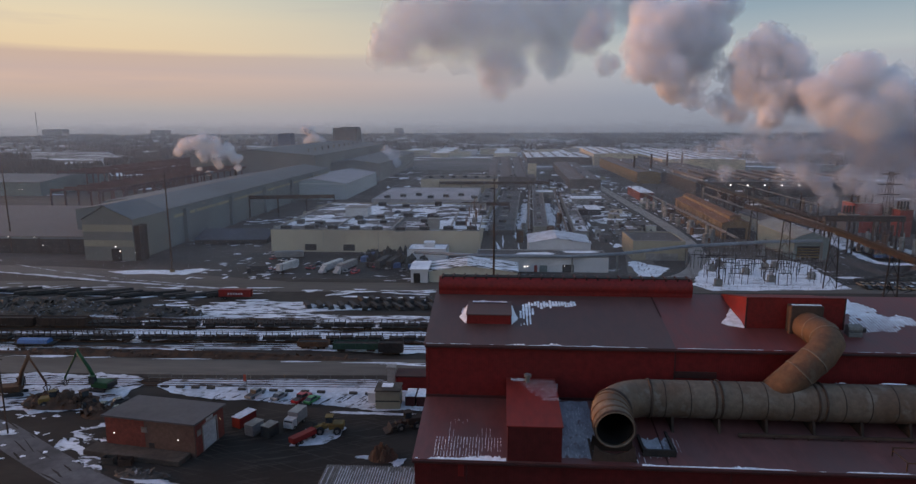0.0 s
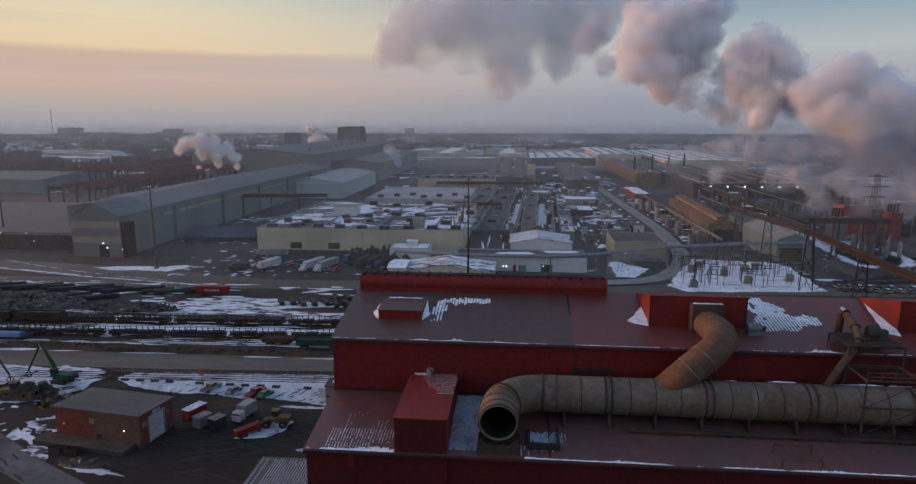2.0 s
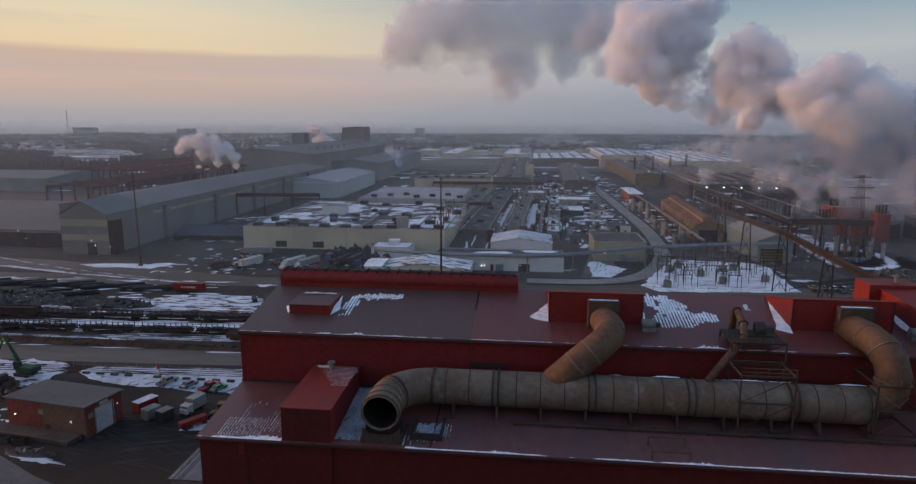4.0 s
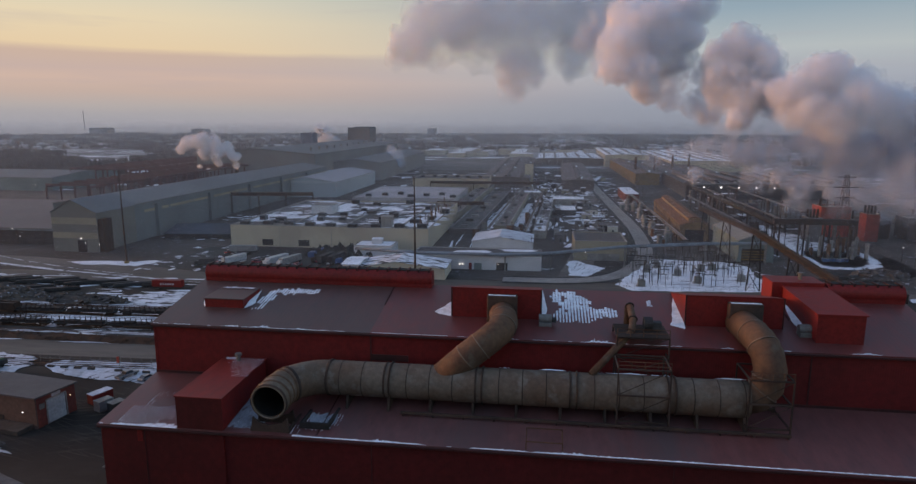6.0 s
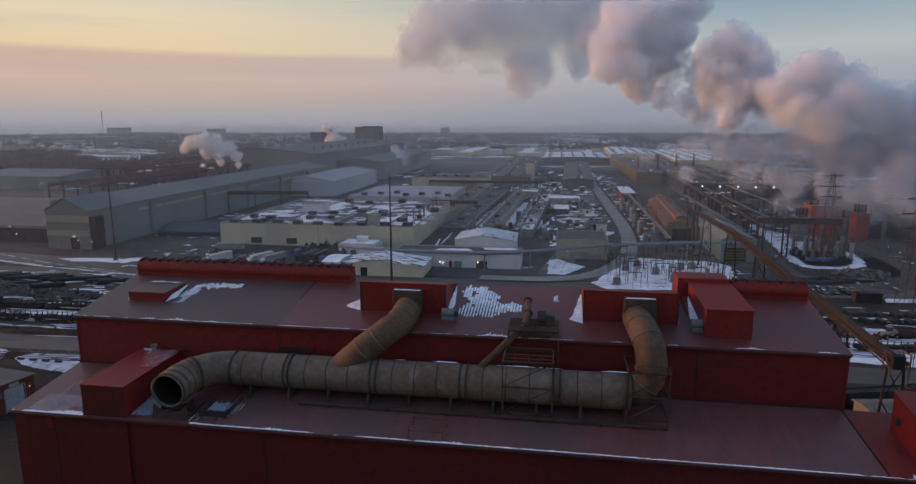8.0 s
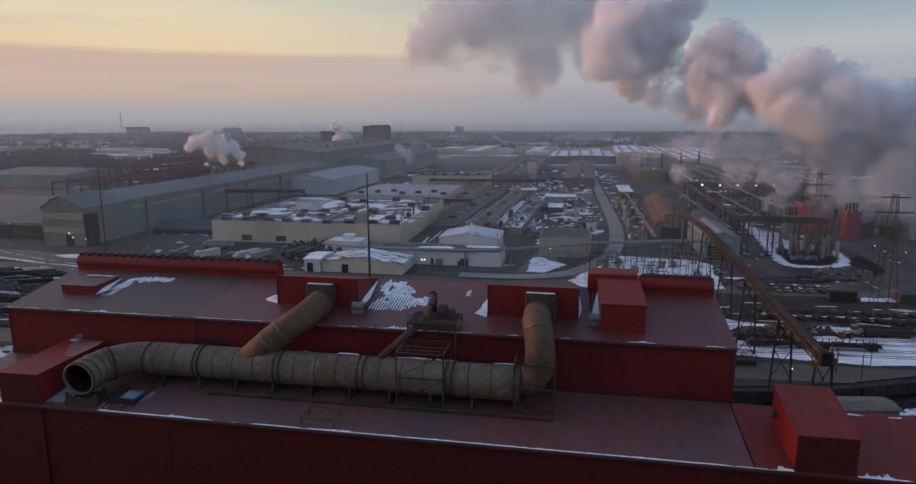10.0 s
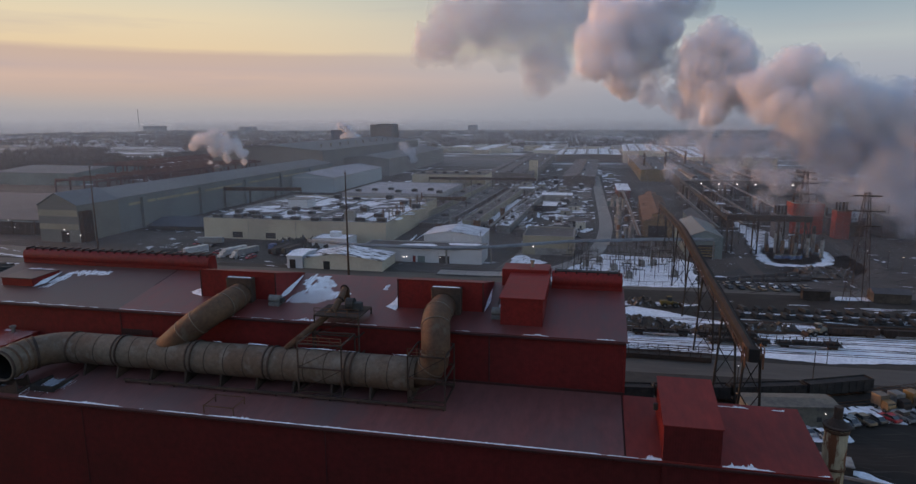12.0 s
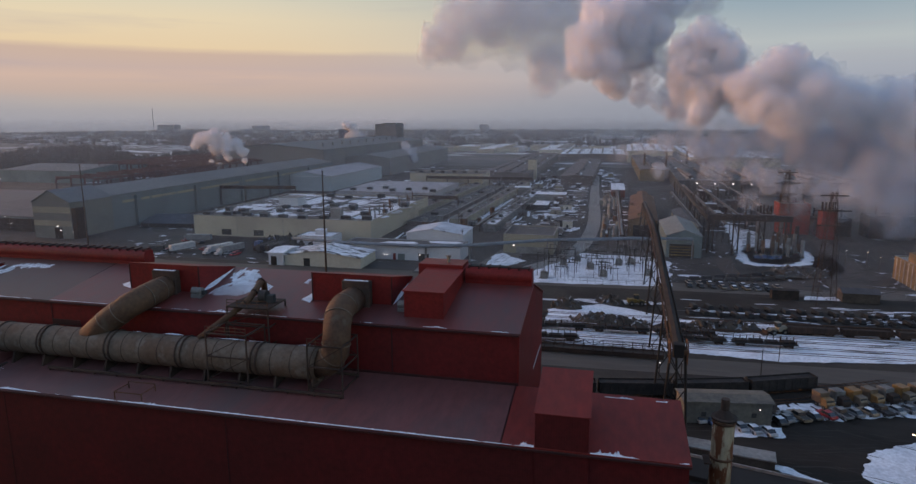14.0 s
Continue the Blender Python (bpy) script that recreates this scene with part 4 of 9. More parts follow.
frame_tower("service_platform", 56.2, 62.8, 80.2, 85.5, 29.0, 37.4, 3, "rusty open steel service platform between the roofs", "platform", base=lambda y: low_z(y) if y < YU else high_z(y))
pump = thing("exhaust_fan", pose(60.4, 83.4, 37.4), "dark sooty exhaust fan on the service platform", "fan")
part("housing", rods(0.9, ((-0.5, 0, 1.0), (0.6, 0, 1.0)), sides=14), DARK, pump)
part("motor", boxes((0.6, 1.8, -0.5, 0.5, 0.1, 1.3), bevel=0.08), DARK, pump)
part("deck", boxes((-4.2, 2.3, -3.4, 2.1, -0.1, 0.1)), RUST_DARK, pump)
frame_tower("service_platform", 71.4, 76.4, 75.0, 80.6, 28.3, 34.4, 2, "rusty steel access frame round the duct's eastern elbow", "platform", base=low_z)
frame_tower("duct_frame", 55.9, 62.2, 75.0, 80.1, 28.2, 35.0, 2, "rusty steel frame straddling the main duct", "frame", base=low_z)
for x0, x1, y, z in ((56.2, 62.8, 80.2, 38.5), (55.9, 62.2, 75.0, 36.0), (71.4, 76.4, 75.0, 35.4)):
    rail = thing("guard_rail", pose(0, 0, 0), "thin rusty guard rail along a service platform", "guard rail", "platform rails")
    part("top_rail", rods(0.05, ((x0, y, z), (x1, y, z)), ((x0, y, z - 0.5), (x1, y, z - 0.5))), RUST, rail)
    for k in range(5):
        x = x0 + (x1 - x0) * k / 4
        part("post", rods(0.05, ((x, y, z - 1.1), (x, y, z))), RUST, rail)
for x in (43.9, 78.6):
    fan = thing("roof_fan", pose(x + 3, 86.6, high_z(86.6)), "small grey roof fan unit beside the intake box", "fan")
    part("base", boxes((-0.9, 0.9, -0.7, 0.7, -0.1, 0.5), bevel=0.05), STEEL, fan)
    part("housing", rods(0.62, ((-0.9, 0, 0.95), (0.9, 0, 0.95)), sides=12), STEEL, fan)
    part("motor", boxes((0.9, 1.5, -0.35, 0.35, 0.5, 1.1), bevel=0.05), DARK, fan)
hatch = thing("roof_hatch_rail", pose(0, 0, 0), "low rusty guard rail round a hatch by the eave", "guard rail")
for x in (44.9, 49.2):
    for y in (69.4, 72.2):
        part("post", boxes((x - 0.06, x + 0.06, y - 0.06, y + 0.06, low_z(y), low_z(y) + 1.1)), RUST, hatch)
part("top_rail", boxes((44.9, 49.2, 69.34, 69.46, ZF + 1.05, ZF + 1.17), (44.9, 49.2, 72.14, 72.26, ZF + 1.4, ZF + 1.52), (44.84, 44.96, 69.4, 72.2, ZF + 1.1, ZF + 1.2), (49.14, 49.26, 69.4, 72.2, ZF + 1.1, ZF + 1.2)), RUST, hatch)


# snow held between the ribs of the roofs
def drift(x, side, w, y0, y1, y2):
    """A wedge of drifted snow against a wall that faces along x."""
    n = 9
    verts, faces = [], []
    rng = random.Random(int(x * 10))
    for k in range(n + 1):
        t = k / n
        y = y0 + (y2 - y0) * t
        reach = w * (t * (y2 - y0) / (y1 - y0) if y < y1 else (y2 - y) / (y2 - y1)) * rng.uniform(0.85, 1.1) + 0.03
        verts += [(x, y, high_z(y) + 0.02), (x, y, high_z(y) + 0.05 + 0.35 * reach / w), (x + side * reach, y - 0.1, high_z(y - 0.1) + 0.02)]
    for k in range(n):
        b = 3 * k
        faces += [(b + 1, b + 4, b + 5, b + 2), (b, b + 1, b + 4, b + 3)]
    return tagged(raw("snow_drift", verts, faces, SNOW), "white wedge of drifted snow against red steel", "snow", "", "stuff")


def snow_grid(x0, x1, y0, y1, z_of, seed, pitch_x, pitch_y, keep, wide):
    """Short thin lines of snow caught at the sheet laps, in a faint grid with worn gaps."""
    rng = random.Random(seed)
    verts, faces = [], []
    for i in range(int((x1 - x0) / pitch_x)):
        for j in range(int((y1 - y0) / pitch_y)):
            x, y = x0 + pitch_x * (i + 0.5) + rng.uniform(-0.03, 0.03), y0 + pitch_y * (j + 0.5) + rng.uniform(-0.08, 0.08)
            if noise.noise(Vector((x * 0.35, y * 0.35, seed))) + rng.uniform(-0.25, 0.25) < keep:
                continue
            w, h = wide * rng.uniform(0.4, 1.0), pitch_y * rng.uniform(0.25, 0.62)
            b = len(verts)
            verts += [(x - w, y - h, z_of(y - h) + 0.02), (x + w, y - h * 0.9, z_of(y - h) + 0.02), (x + w * 0.8, y + h, z_of(y + h) + 0.02), (x - w, y + h * 0.8, z_of(y + h) + 0.02), (x, y, z_of(y) + 0.045)]
            faces += [(b, b + 1, b + 4), (b + 1, b + 2, b + 4), (b + 2, b + 3, b + 4), (b + 3, b, b + 4)]
    return tagged(raw("roof_snow", verts, faces, SNOW), "fine broken lines of snow along roof seams", "snow", "", "stuff")


def snow_sheet(outline, z_of, material=None, label="thin pale sheet of snow on the red roof"):
    """A thin sheet of snow with a ragged rim, lightly scored by the ribs beneath."""
    bm = bmesh.new()
    f = bm.faces.new([bm.verts.new((x, y, z_of(y) + 0.03)) for x, y in outline])
    f.normal_update()
    if f.normal.z < 0:
        f.normal_flip()
    bmesh.ops.triangulate(bm, faces=bm.faces)
    return tagged(part("roof_snow", bm, material or SNOW_SHEET), label, "snow", "", "stuff")


def ragged(x0, x1, y0, y1, seed, bite=0.5, n=44):
    """A box's outline with gnawed edges."""
    out = []
    for k in range(n):
        t = 4.0 * k / n
        s, u = int(t), t - int(t)
        x, y = ((x0 + (x1 - x0) * u, y0), (x1, y0 + (y1 - y0) * u), (x1 - (x1 - x0) * u, y1), (x0, y1 - (y1 - y0) * u))[s]
        out.append((x + bite * noise.noise(Vector((x * 0.9, y * 0.9, seed))), y + 2 * bite * noise.noise(Vector((x * 1.3, y * 0.7, seed + 5)))))
    return out


def rung_snow(x0, x1, y0, y1, z_of, seed, pitch, wide):
    """Thin level lines of snow lying along the sheet laps, longer toward the top."""
    rng = random.Random(seed)
    verts, faces = [], []
    n = int((y1 - y0) / pitch)
    for k in range(n):
        y = y0 + pitch * (k + 0.5)
        t = (k + 0.5) / n
        x = x0 + (x1 - x0) * max(0.0, 0.75 * (1 - t) + rng.uniform(-0.1, 0.1))
        while x < x1:
            step = rng.uniform(0.25, 0.8)
            w = wide * rng.uniform(0.4, 1.0)
            b = len(verts)
            verts += [(x, y - w, z_of(y - w) + 0.02), (x + step * 0.9, y - w * 0.8, z_of(y - w) + 0.02), (x + step * 0.9, y + w, z_of(y + w) + 0.02), (x, y + w * 0.7, z_of(y + w) + 0.02)]
            faces.append((b, b + 1, b + 2, b + 3))
            x += step
    return tagged(raw("roof_snow", verts, faces, SNOW), "thin level lines of snow on the cabin roof", "snow", "", "stuff")


def eave_line(x0, x1, y, z_of, seed, width=0.16, keep=-0.2, spikes=0.0):
    """A continuous thin ribbon of snow behind the gutter, with spiky clumps here and there."""
    verts, faces = [], []
    n = int((x1 - x0) / 0.14)
    rng = random.Random(seed)
    row = []
    for k in range(n + 1):
        x = x0 + (x1 - x0) * k / n
        v = noise.fractal(Vector((x * 0.22, seed * 2.9, 0)), 0.8, 2.1, 4)
        w = width * max(0.0, min(1.0, (v - keep) * 3)) * rng.uniform(0.6, 1.2) + spikes * max(0.0, v - 0.25) * rng.uniform(0.3, 2.4)
        row.append((x, w))
        verts += [(x, y, z_of(y) + 0.02), (x, y + w * 0.45, z_of(y + w * 0.45) + 0.03 + 0.35 * min(w, 0.2)), (x, y + w, z_of(y + w) + 0.02)]
    for k in range(n):
        if row[k][1] > 0.02 or row[k + 1][1] > 0.02:
            b = 3 * k
            faces += [(b, b + 3, b + 4, b + 1), (b + 1, b + 4, b + 5, b + 2)]
    return tagged(raw("roof_snow", verts, faces, SNOW), "thin broken line of snow along the eave", "snow", "", "stuff")


def rib_snow(outline, z_of, seed, pitch=0.6, wide=0.2, holes=-0.25):
    """Snow lying in the troughs between the roof's ribs, inside an outline, broken where it has slid or melted."""
    rng = random.Random(seed)
    verts, faces = [], []
    pts = outline + outline[:1]
    x = min(p[0] for p in outline) + pitch / 2
    while x < max(p[0] for p in outline):
        cuts = sorted(ya + (yb - ya) * (x - xa) / (xb - xa) for (xa, ya), (xb, yb) in zip(pts, pts[1:]) if (xa - x) * (xb - x) < 0)
        for lo, hi in zip(cuts[::2], cuts[1::2]):
            y = lo + rng.uniform(-0.5, 0.3)
            while y < hi + rng.uniform(-0.3, 0.5):
                h = rng.uniform(0.35, 0.6)
                if noise.noise(Vector((x * 0.9, y * 0.5, seed))) > holes:
                    w = wide * rng.uniform(0.75, 1.3)
                    b = len(verts)
                    verts += [(x - w, y, z_of(y) + 0.02), (x + w, y, z_of(y) + 0.02), (x + w * rng.uniform(0.8, 1.1), y + h, z_of(y + h) + 0.02), (x - w * rng.uniform(0.8, 1.1), y + h, z_of(y + h) + 0.02), (x, y, z_of(y) + 0.06), (x, y + h, z_of(y + h) + 0.06)]
                    faces += [(b, b + 4, b + 5, b + 3), (b + 4, b + 1, b + 2, b + 5), (b, b + 1, b + 4), (b + 2, b + 3, b + 5)]
                y += h
        x += pitch
    return tagged(raw("roof_snow", verts, faces, SNOW), "ribbed patch of snow in the roof's troughs", "snow", "", "stuff")


snow_grid(-8.0, 0.5, 69.5, 73.4, low_z, 11, 0.37, 0.55, -0.16, 0.045)
snow_grid(-6.6, -1.0, 72.8, 77.6, low_z, 21, 0.50, 0.62, -0.02, 0.03)
snow_sheet(ragged(7.02, 11.4, 69.9, 81.9, 1, 0.18), low_z, SNOW_SHADED)
snow_grid(7.3, 11.2, 70.2, 81.0, low_z, 25, 0.42, 0.6, 0.05, 0.04)
snow_sheet(ragged(17.0, 20.2, 71.4, 73.8, 2, 0.9), low_z, SNOW_SHADED)
snow_grid(16.6, 21.5, 70.4, 74.6, low_z, 22, 0.42, 0.55, 0.0, 0.045)
snow_grid(15.0, 17.0, 69.4, 71.6, low_z, 23, 0.42, 0.5, -0.1, 0.06)
rung_snow(1.4, 6.8, 75.6, 82.0, lambda y: 30.86 + 0.3 * (y - 69) / 13.2, 14, 0.42, 0.05)
snow_sheet(ragged(1.2, 3.2, 81.3, 82.0, 3, 0.15), lambda y: 30.87 + 0.3 * (y - 69) / 13.2)
snow_sheet(ragged(-4.4, 0.6, 92.7, 93.7, 12, 0.25), lambda y: high_z(93.6) + 0.69 + (93.6 - y) * 0.044)
snow_sheet(ragged(-6.0, -5.2, 88.6, 92.6, 7, 0.3), high_z)
rib_snow([(47.5, 95.4), (48.4, 97.6), (51.2, 97.2), (53.6, 94.2), (54.4, 91.0), (53.9, 88.0), (48.1, 87.6), (48.2, 90.2), (49.6, 92.0)], high_z, 8, 0.45, 0.19, -0.42)
rib_snow([(54.2, 89.4), (54.4, 91.6), (55.6, 92.6), (56.6, 91.6), (57.6, 90.6), (56.8, 89.6)], high_z, 9, 0.45, 0.22, -0.6)
rib_snow([(2.4, 87.8), (2.8, 94.4), (6.2, 94.8), (10.9, 94.7), (10.8, 94.0), (5.6, 93.2), (4.5, 92.4), (4.3, 87.9)], high_z, 4, 0.45, 0.18, -0.35)
snow_sheet(ragged(61.9, 62.7, 93.6, 95.4, 10, 0.25), high_z)
drift(33.25, -1, 3.0, 88.0, 89.0, 94.0)
drift(66.15, -1, 1.9, 87.0, 87.9, 96.8)
drift(82.15, -1, 1.1, 87.6, 90.0, 97.2)
drift(46.4, 1, 0.9, 88.2, 91.0, 98.0)
drift(79.3, 1, 0.5, 88.2, 91.0, 96.0)
drift(-5.1, -1, 1.2, 87.8, 89.6, 94.4)
drift(1.3, 1, 1.0, 87.8, 89.6, 94.2)
eave_line(X0 + 0.2, 3.0, YU - 0.32, high_z, 30, 0.25, -0.25, 0.8)
eave_line(3.0, 33.6, YU - 0.32, high_z, 31, 0.24, -0.5, 0.9)
eave_line(34.0, 66.0, YU - 0.32, high_z, 33, 0.22, -0.35, 2.6)
eave_line(66.0, 98.0, YU - 0.32, high_z, 34, 0.16, 0.05, 0.6)
eave_line(16.0, 102.0, YF - 0.1, low_z, 35, 0.24, -0.6, 0.3)
eave_line(X0 + 0.3, 0.6, YF - 0.08, low_z, 36, 0.42, -0.4, 0.5)
eave_line(101.4, 103.0, YF - 0.05, low_z, 40, 0.8, -0.6, 0.9)
eave_line(109.5, 120.4, YF - 0.08, low_z, 37, 0.25, -0.05, 1.0)
eave_line(111.0, 119.0, YU - 0.9, low_z, 39, 0.25, 0.0, 0.5)
eave_line(40.0, 72.0, DY + 0.75, lambda y: DZ + DR - 0.09, 41, 0.16, 0.0, 0.3)
eave_line(38.8, 42.7, 86.9, lambda y: 40.5, 42, 0.5, -0.6)
eave_line(71.9, 75.9, 86.9, lambda y: 40.6, 43, 0.5, -0.6)


# ---- kinds of vehicles, rolling stock and plant ----
def wheels(parent, spots, r, w, axis="y"):
    for x, y in spots:
        d = Vector((0, w / 2, 0)) if axis == "y" else Vector((w / 2, 0, 0))
        c = Vector((x, y, r))
        tyre = part("wheel", rods(r, (c - d, c + d), sides=12), RUBBER, parent)
        part("hub", rods(r * 0.5, (c - d * 1.08, c + d * 1.08), sides=8), STEEL, tyre)


def car(m, colour, label, group="cars in the yard lot", tall=1.45, roof_snow=False):
    c = thing("car", m, label, "car", group)
    part("body", prism([(-2.2, 0.32), (2.2, 0.32), (2.26, 0.62), (2.1, 0.82), (-2.15, 0.92), (-2.26, 0.6)], -0.88, 0.88, "y"), colour, c)
    part("cabin", prism([(1.2, 0.84), (0.55, tall), (-1.05, tall), (-1.8, 0.9)], -0.74, 0.74, "y"), GLASS_DARK, c)
    part("roof", prism([(0.5, tall - 0.03), (0.45, tall + 0.03), (-0.95, tall + 0.03), (-1.05, tall - 0.03)], -0.72, 0.72, "y"), SNOW if roof_snow else colour, c)
    wheels(c, [(x, y) for x in (-1.4, 1.4) for y in (-0.82, 0.82)], 0.33, 0.22)
    return c


def pickup(m, colour, label, group="cars in the yard lot"):
    c = thing("pickup_truck", m, label, "pickup truck", group)
    part("body", prism([(-2.8, 0.5), (2.8, 0.5), (2.85, 0.95), (2.7, 1.1), (-2.8, 1.1)], -0.98, 0.98, "y"), colour, c)
    part("cab", prism([(1.5, 1.08), (0.9, 1.85), (-0.7, 1.85), (-0.9, 1.08)], -0.86, 0.86, "y"), GLASS_DARK, c)
    part("roof", prism([(0.85, 1.82), (0.8, 1.9), (-0.65, 1.9), (-0.7, 1.82)], -0.85, 0.85, "y"), colour, c)
    part("bed", boxes((-2.7, -1.0, -0.8, 0.8, 1.102, 1.13)), DARK, c)
    wheels(c, [(x, y) for x in (-1.8, 1.8) for y in (-0.9, 0.9)], 0.4, 0.26)
    return c


def box_truck(m, body_mat, cab_mat, label, length=6.5, group="trucks in the yard"):
    c = thing("box_truck", m, label, "truck", group)
    part("chassis", boxes((-length / 2 - 0.2, length / 2 + 1.9, -0.5, 0.5, 0.55, 0.85)), DARK, c)
    part("cargo_box", boxes((-length / 2, length / 2, -1.22, 1.22, 0.95, 3.45), bevel=0.05), body_mat, c)
    part("cab", prism([(length / 2 + 0.1, 0.6), (length / 2 + 2.0, 0.6), (length / 2 + 2.0, 1.5), (length / 2 + 1.6, 2.45), (length / 2 + 0.1, 2.55)], -1.1, 1.1, "y"), cab_mat, c)
    part("windscreen", boxes((length / 2 + 1.70, length / 2 + 1.84, -0.95, 0.95, 1.5, 2.2)), GLASS_DARK, c)
    wheels(c, [(x, y) for x in (-length / 2 + 1.4, length / 2 + 1.1) for y in (-1.0, 1.0)], 0.48, 0.32)
    return c


def semi_trailer(m, box_mat, label, group="trailers on the truck lot", cab=True):
    c = thing("semi_trailer", m, label, "truck trailer", group)
    part("cargo_box", boxes((-7.5, 6.0, -1.28, 1.28, 1.15, 4.0), bevel=0.05), box_mat, c)
    part("frame", boxes((-7.4, 6.0, -0.5, 0.5, 0.8, 1.15)), DARK, c)
    if cab:
        part("tractor", prism([(6.3, 0.6), (9.3, 0.6), (9.3, 1.6), (7.9, 1.8), (7.6, 3.0), (6.3, 3.2)], -1.15, 1.15, "y"), WHITE_P, c)
        wheels(c, [(8.6, -1.0), (8.6, 1.0), (6.0, -1.0), (6.0, 1.0)], 0.5, 0.3)
    wheels(c, [(x, y) for x in (-6.2, -5.0) for y in (-1.0, 1.0)], 0.5, 0.3)
    return c


def wheel_loader(m, colour, label):
    c = thing("wheel_loader", m, label, "wheel loader", "yard machines")
    part("rear_body", boxes((-3.4, -0.2, -1.1, 1.1, 1.0, 2.4), bevel=0.15), colour, c)
    cab = part("cab", boxes((-1.1, 0.4, -0.8, 0.8, 2.4, 3.7), bevel=0.1), GLASS_DARK, c)
    part("cab_roof", boxes((-1.2, 0.5, -0.9, 0.9, 3.7, 3.85), bevel=0.04), colour, cab)
    part("front_frame", boxes((0.0, 2.3, -0.6, 0.6, 1.0, 1.8), bevel=0.1), colour, c)
    for y in (-0.5, 0.5):
        part("lift_arm", rods(0.18, ((0.8, y, 2.0), (3.6, y, 0.7))), colour, c)
    part("bucket", prism([(3.3, 0.25), (4.9, 0.1), (4.9, 0.22), (3.9, 0.5), (3.6, 1.5), (3.4, 1.5)], -1.5, 1.5, "y"), RUST_DARK, c)
    wheels(c, [(x, y) for x in (-2.1, 1.5) for y in (-1.15, 1.15)], 0.85, 0.7)
    return c


def excavator(m, colour, label, reach=1.0, grapple=True):
    c = thing("material_handler", m, label, "excavator", "yard machines")
    for y in (-1.3, 1.3):
        part("track", boxes((-2.3, 2.3, y - 0.35, y + 0.35, 0.0, 0.95), bevel=0.25), RUBBER, c)
    part("undercarriage", boxes((-1.2, 1.2, -1.0, 1.0, 0.4, 1.2)), DARK, c)
    part("upper_body", boxes((-3.2, 1.5, -1.5, 1.5, 1.25, 2.7), bevel=0.15), colour, c)
    cab = part("cab", boxes((0.3, 1.9, 0.5, 1.6, 2.2, 4.0), bevel=0.1), GLASS_DARK, c)
    part("cab_roof", boxes((0.25, 1.95, 0.45, 1.65, 4.0, 4.1)), colour, cab)
    part("counterweight", boxes((-3.9, -3.1, -1.5, 1.5, 1.3, 2.6), bevel=0.2), DARK, c)
    knee = Vector((4.9 * reach, 0, 9.8))
    part("boom", tube([(0.9, 0, 2.2), (2.3 * reach, 0, 5.6), knee], 0.42, 8), colour, c)
    tip = Vector((8.8 * reach, 0, 2.4))
    part("stick", tube([knee + Vector((-0.4, 0, 0.5)), tip], 0.26, 8), colour, c)
    part("ram", rods(0.12, ((1.6, 0, 2.4), (3.0 * reach, 0, 5.4))), STEEL, c)
    for k in range(4):
        a = k * math.pi / 2 + 0.4
        part("claw", tube([tip + Vector((0, 0, -0.2)), tip + Vector((0.8 * math.cos(a), 0.8 * math.sin(a), -0.9)), tip + Vector((0.3 * math.cos(a), 0.3 * math.sin(a), -1.9))], 0.13, 6), RUST_DARK, c)
    return c


def bogie(parent, x, half=0.9):
    b = part("bogie", boxes((x - 1.2, x + 1.2, -0.95, -0.75, 0.35, 0.8), (x - 1.2, x + 1.2, 0.75, 0.95, 0.35, 0.8), (x - 0.25, x + 0.25, -0.9, 0.9, 0.5, 0.95)), RUST_DARK, parent)
    for dx in (-0.85, 0.85):
        part("wheelset", rods(0.44, ((x + dx, -0.74, 0.58), (x + dx, 0.74, 0.58)), sides=10), RUST_DARK, b)


def stake_car(label, length=17.5, loaded=True):
    """A flat railcar with upright stakes and low loads."""
    c = thing("stake_railcar", pose(0, 0, 0), label, "railcar", "stake cars on the siding")
    part("deck", boxes((-length / 2, length / 2, -1.4, 1.4, 1.05, 1.35), (-length / 2, length / 2, -0.35, 0.35, 0.75, 1.06)), DARK, c)
    for x in (-length / 2 + 2.3, length / 2 - 2.3):
        bogie(c, x)
    for k in range(10):
        x = -length / 2 + 0.6 + (length - 1.2) * k / 9
        for y in (-1.32, 1.32):
            part("stake", boxes((x - 0.11, x + 0.11, y - 0.1, y + 0.1, 1.35, 2.75)), RUST_DARK, c)
    if loaded:
        for k in range(4):
            x = -length / 2 + 2.2 + 4.3 * k
            part("load", boxes((x - 1.9, x + 1.7, -1.0, 1.0, 1.36, 1.9 + 0.25 * (k % 2)), bevel=0.08), SOOT_SHADE, c)
    for x in (-length / 2, length / 2):
        part("coupler", boxes((x - 0.45, x + 0.45, -0.15, 0.15, 0.8, 1.05)), RUST_DARK, c)
    return c


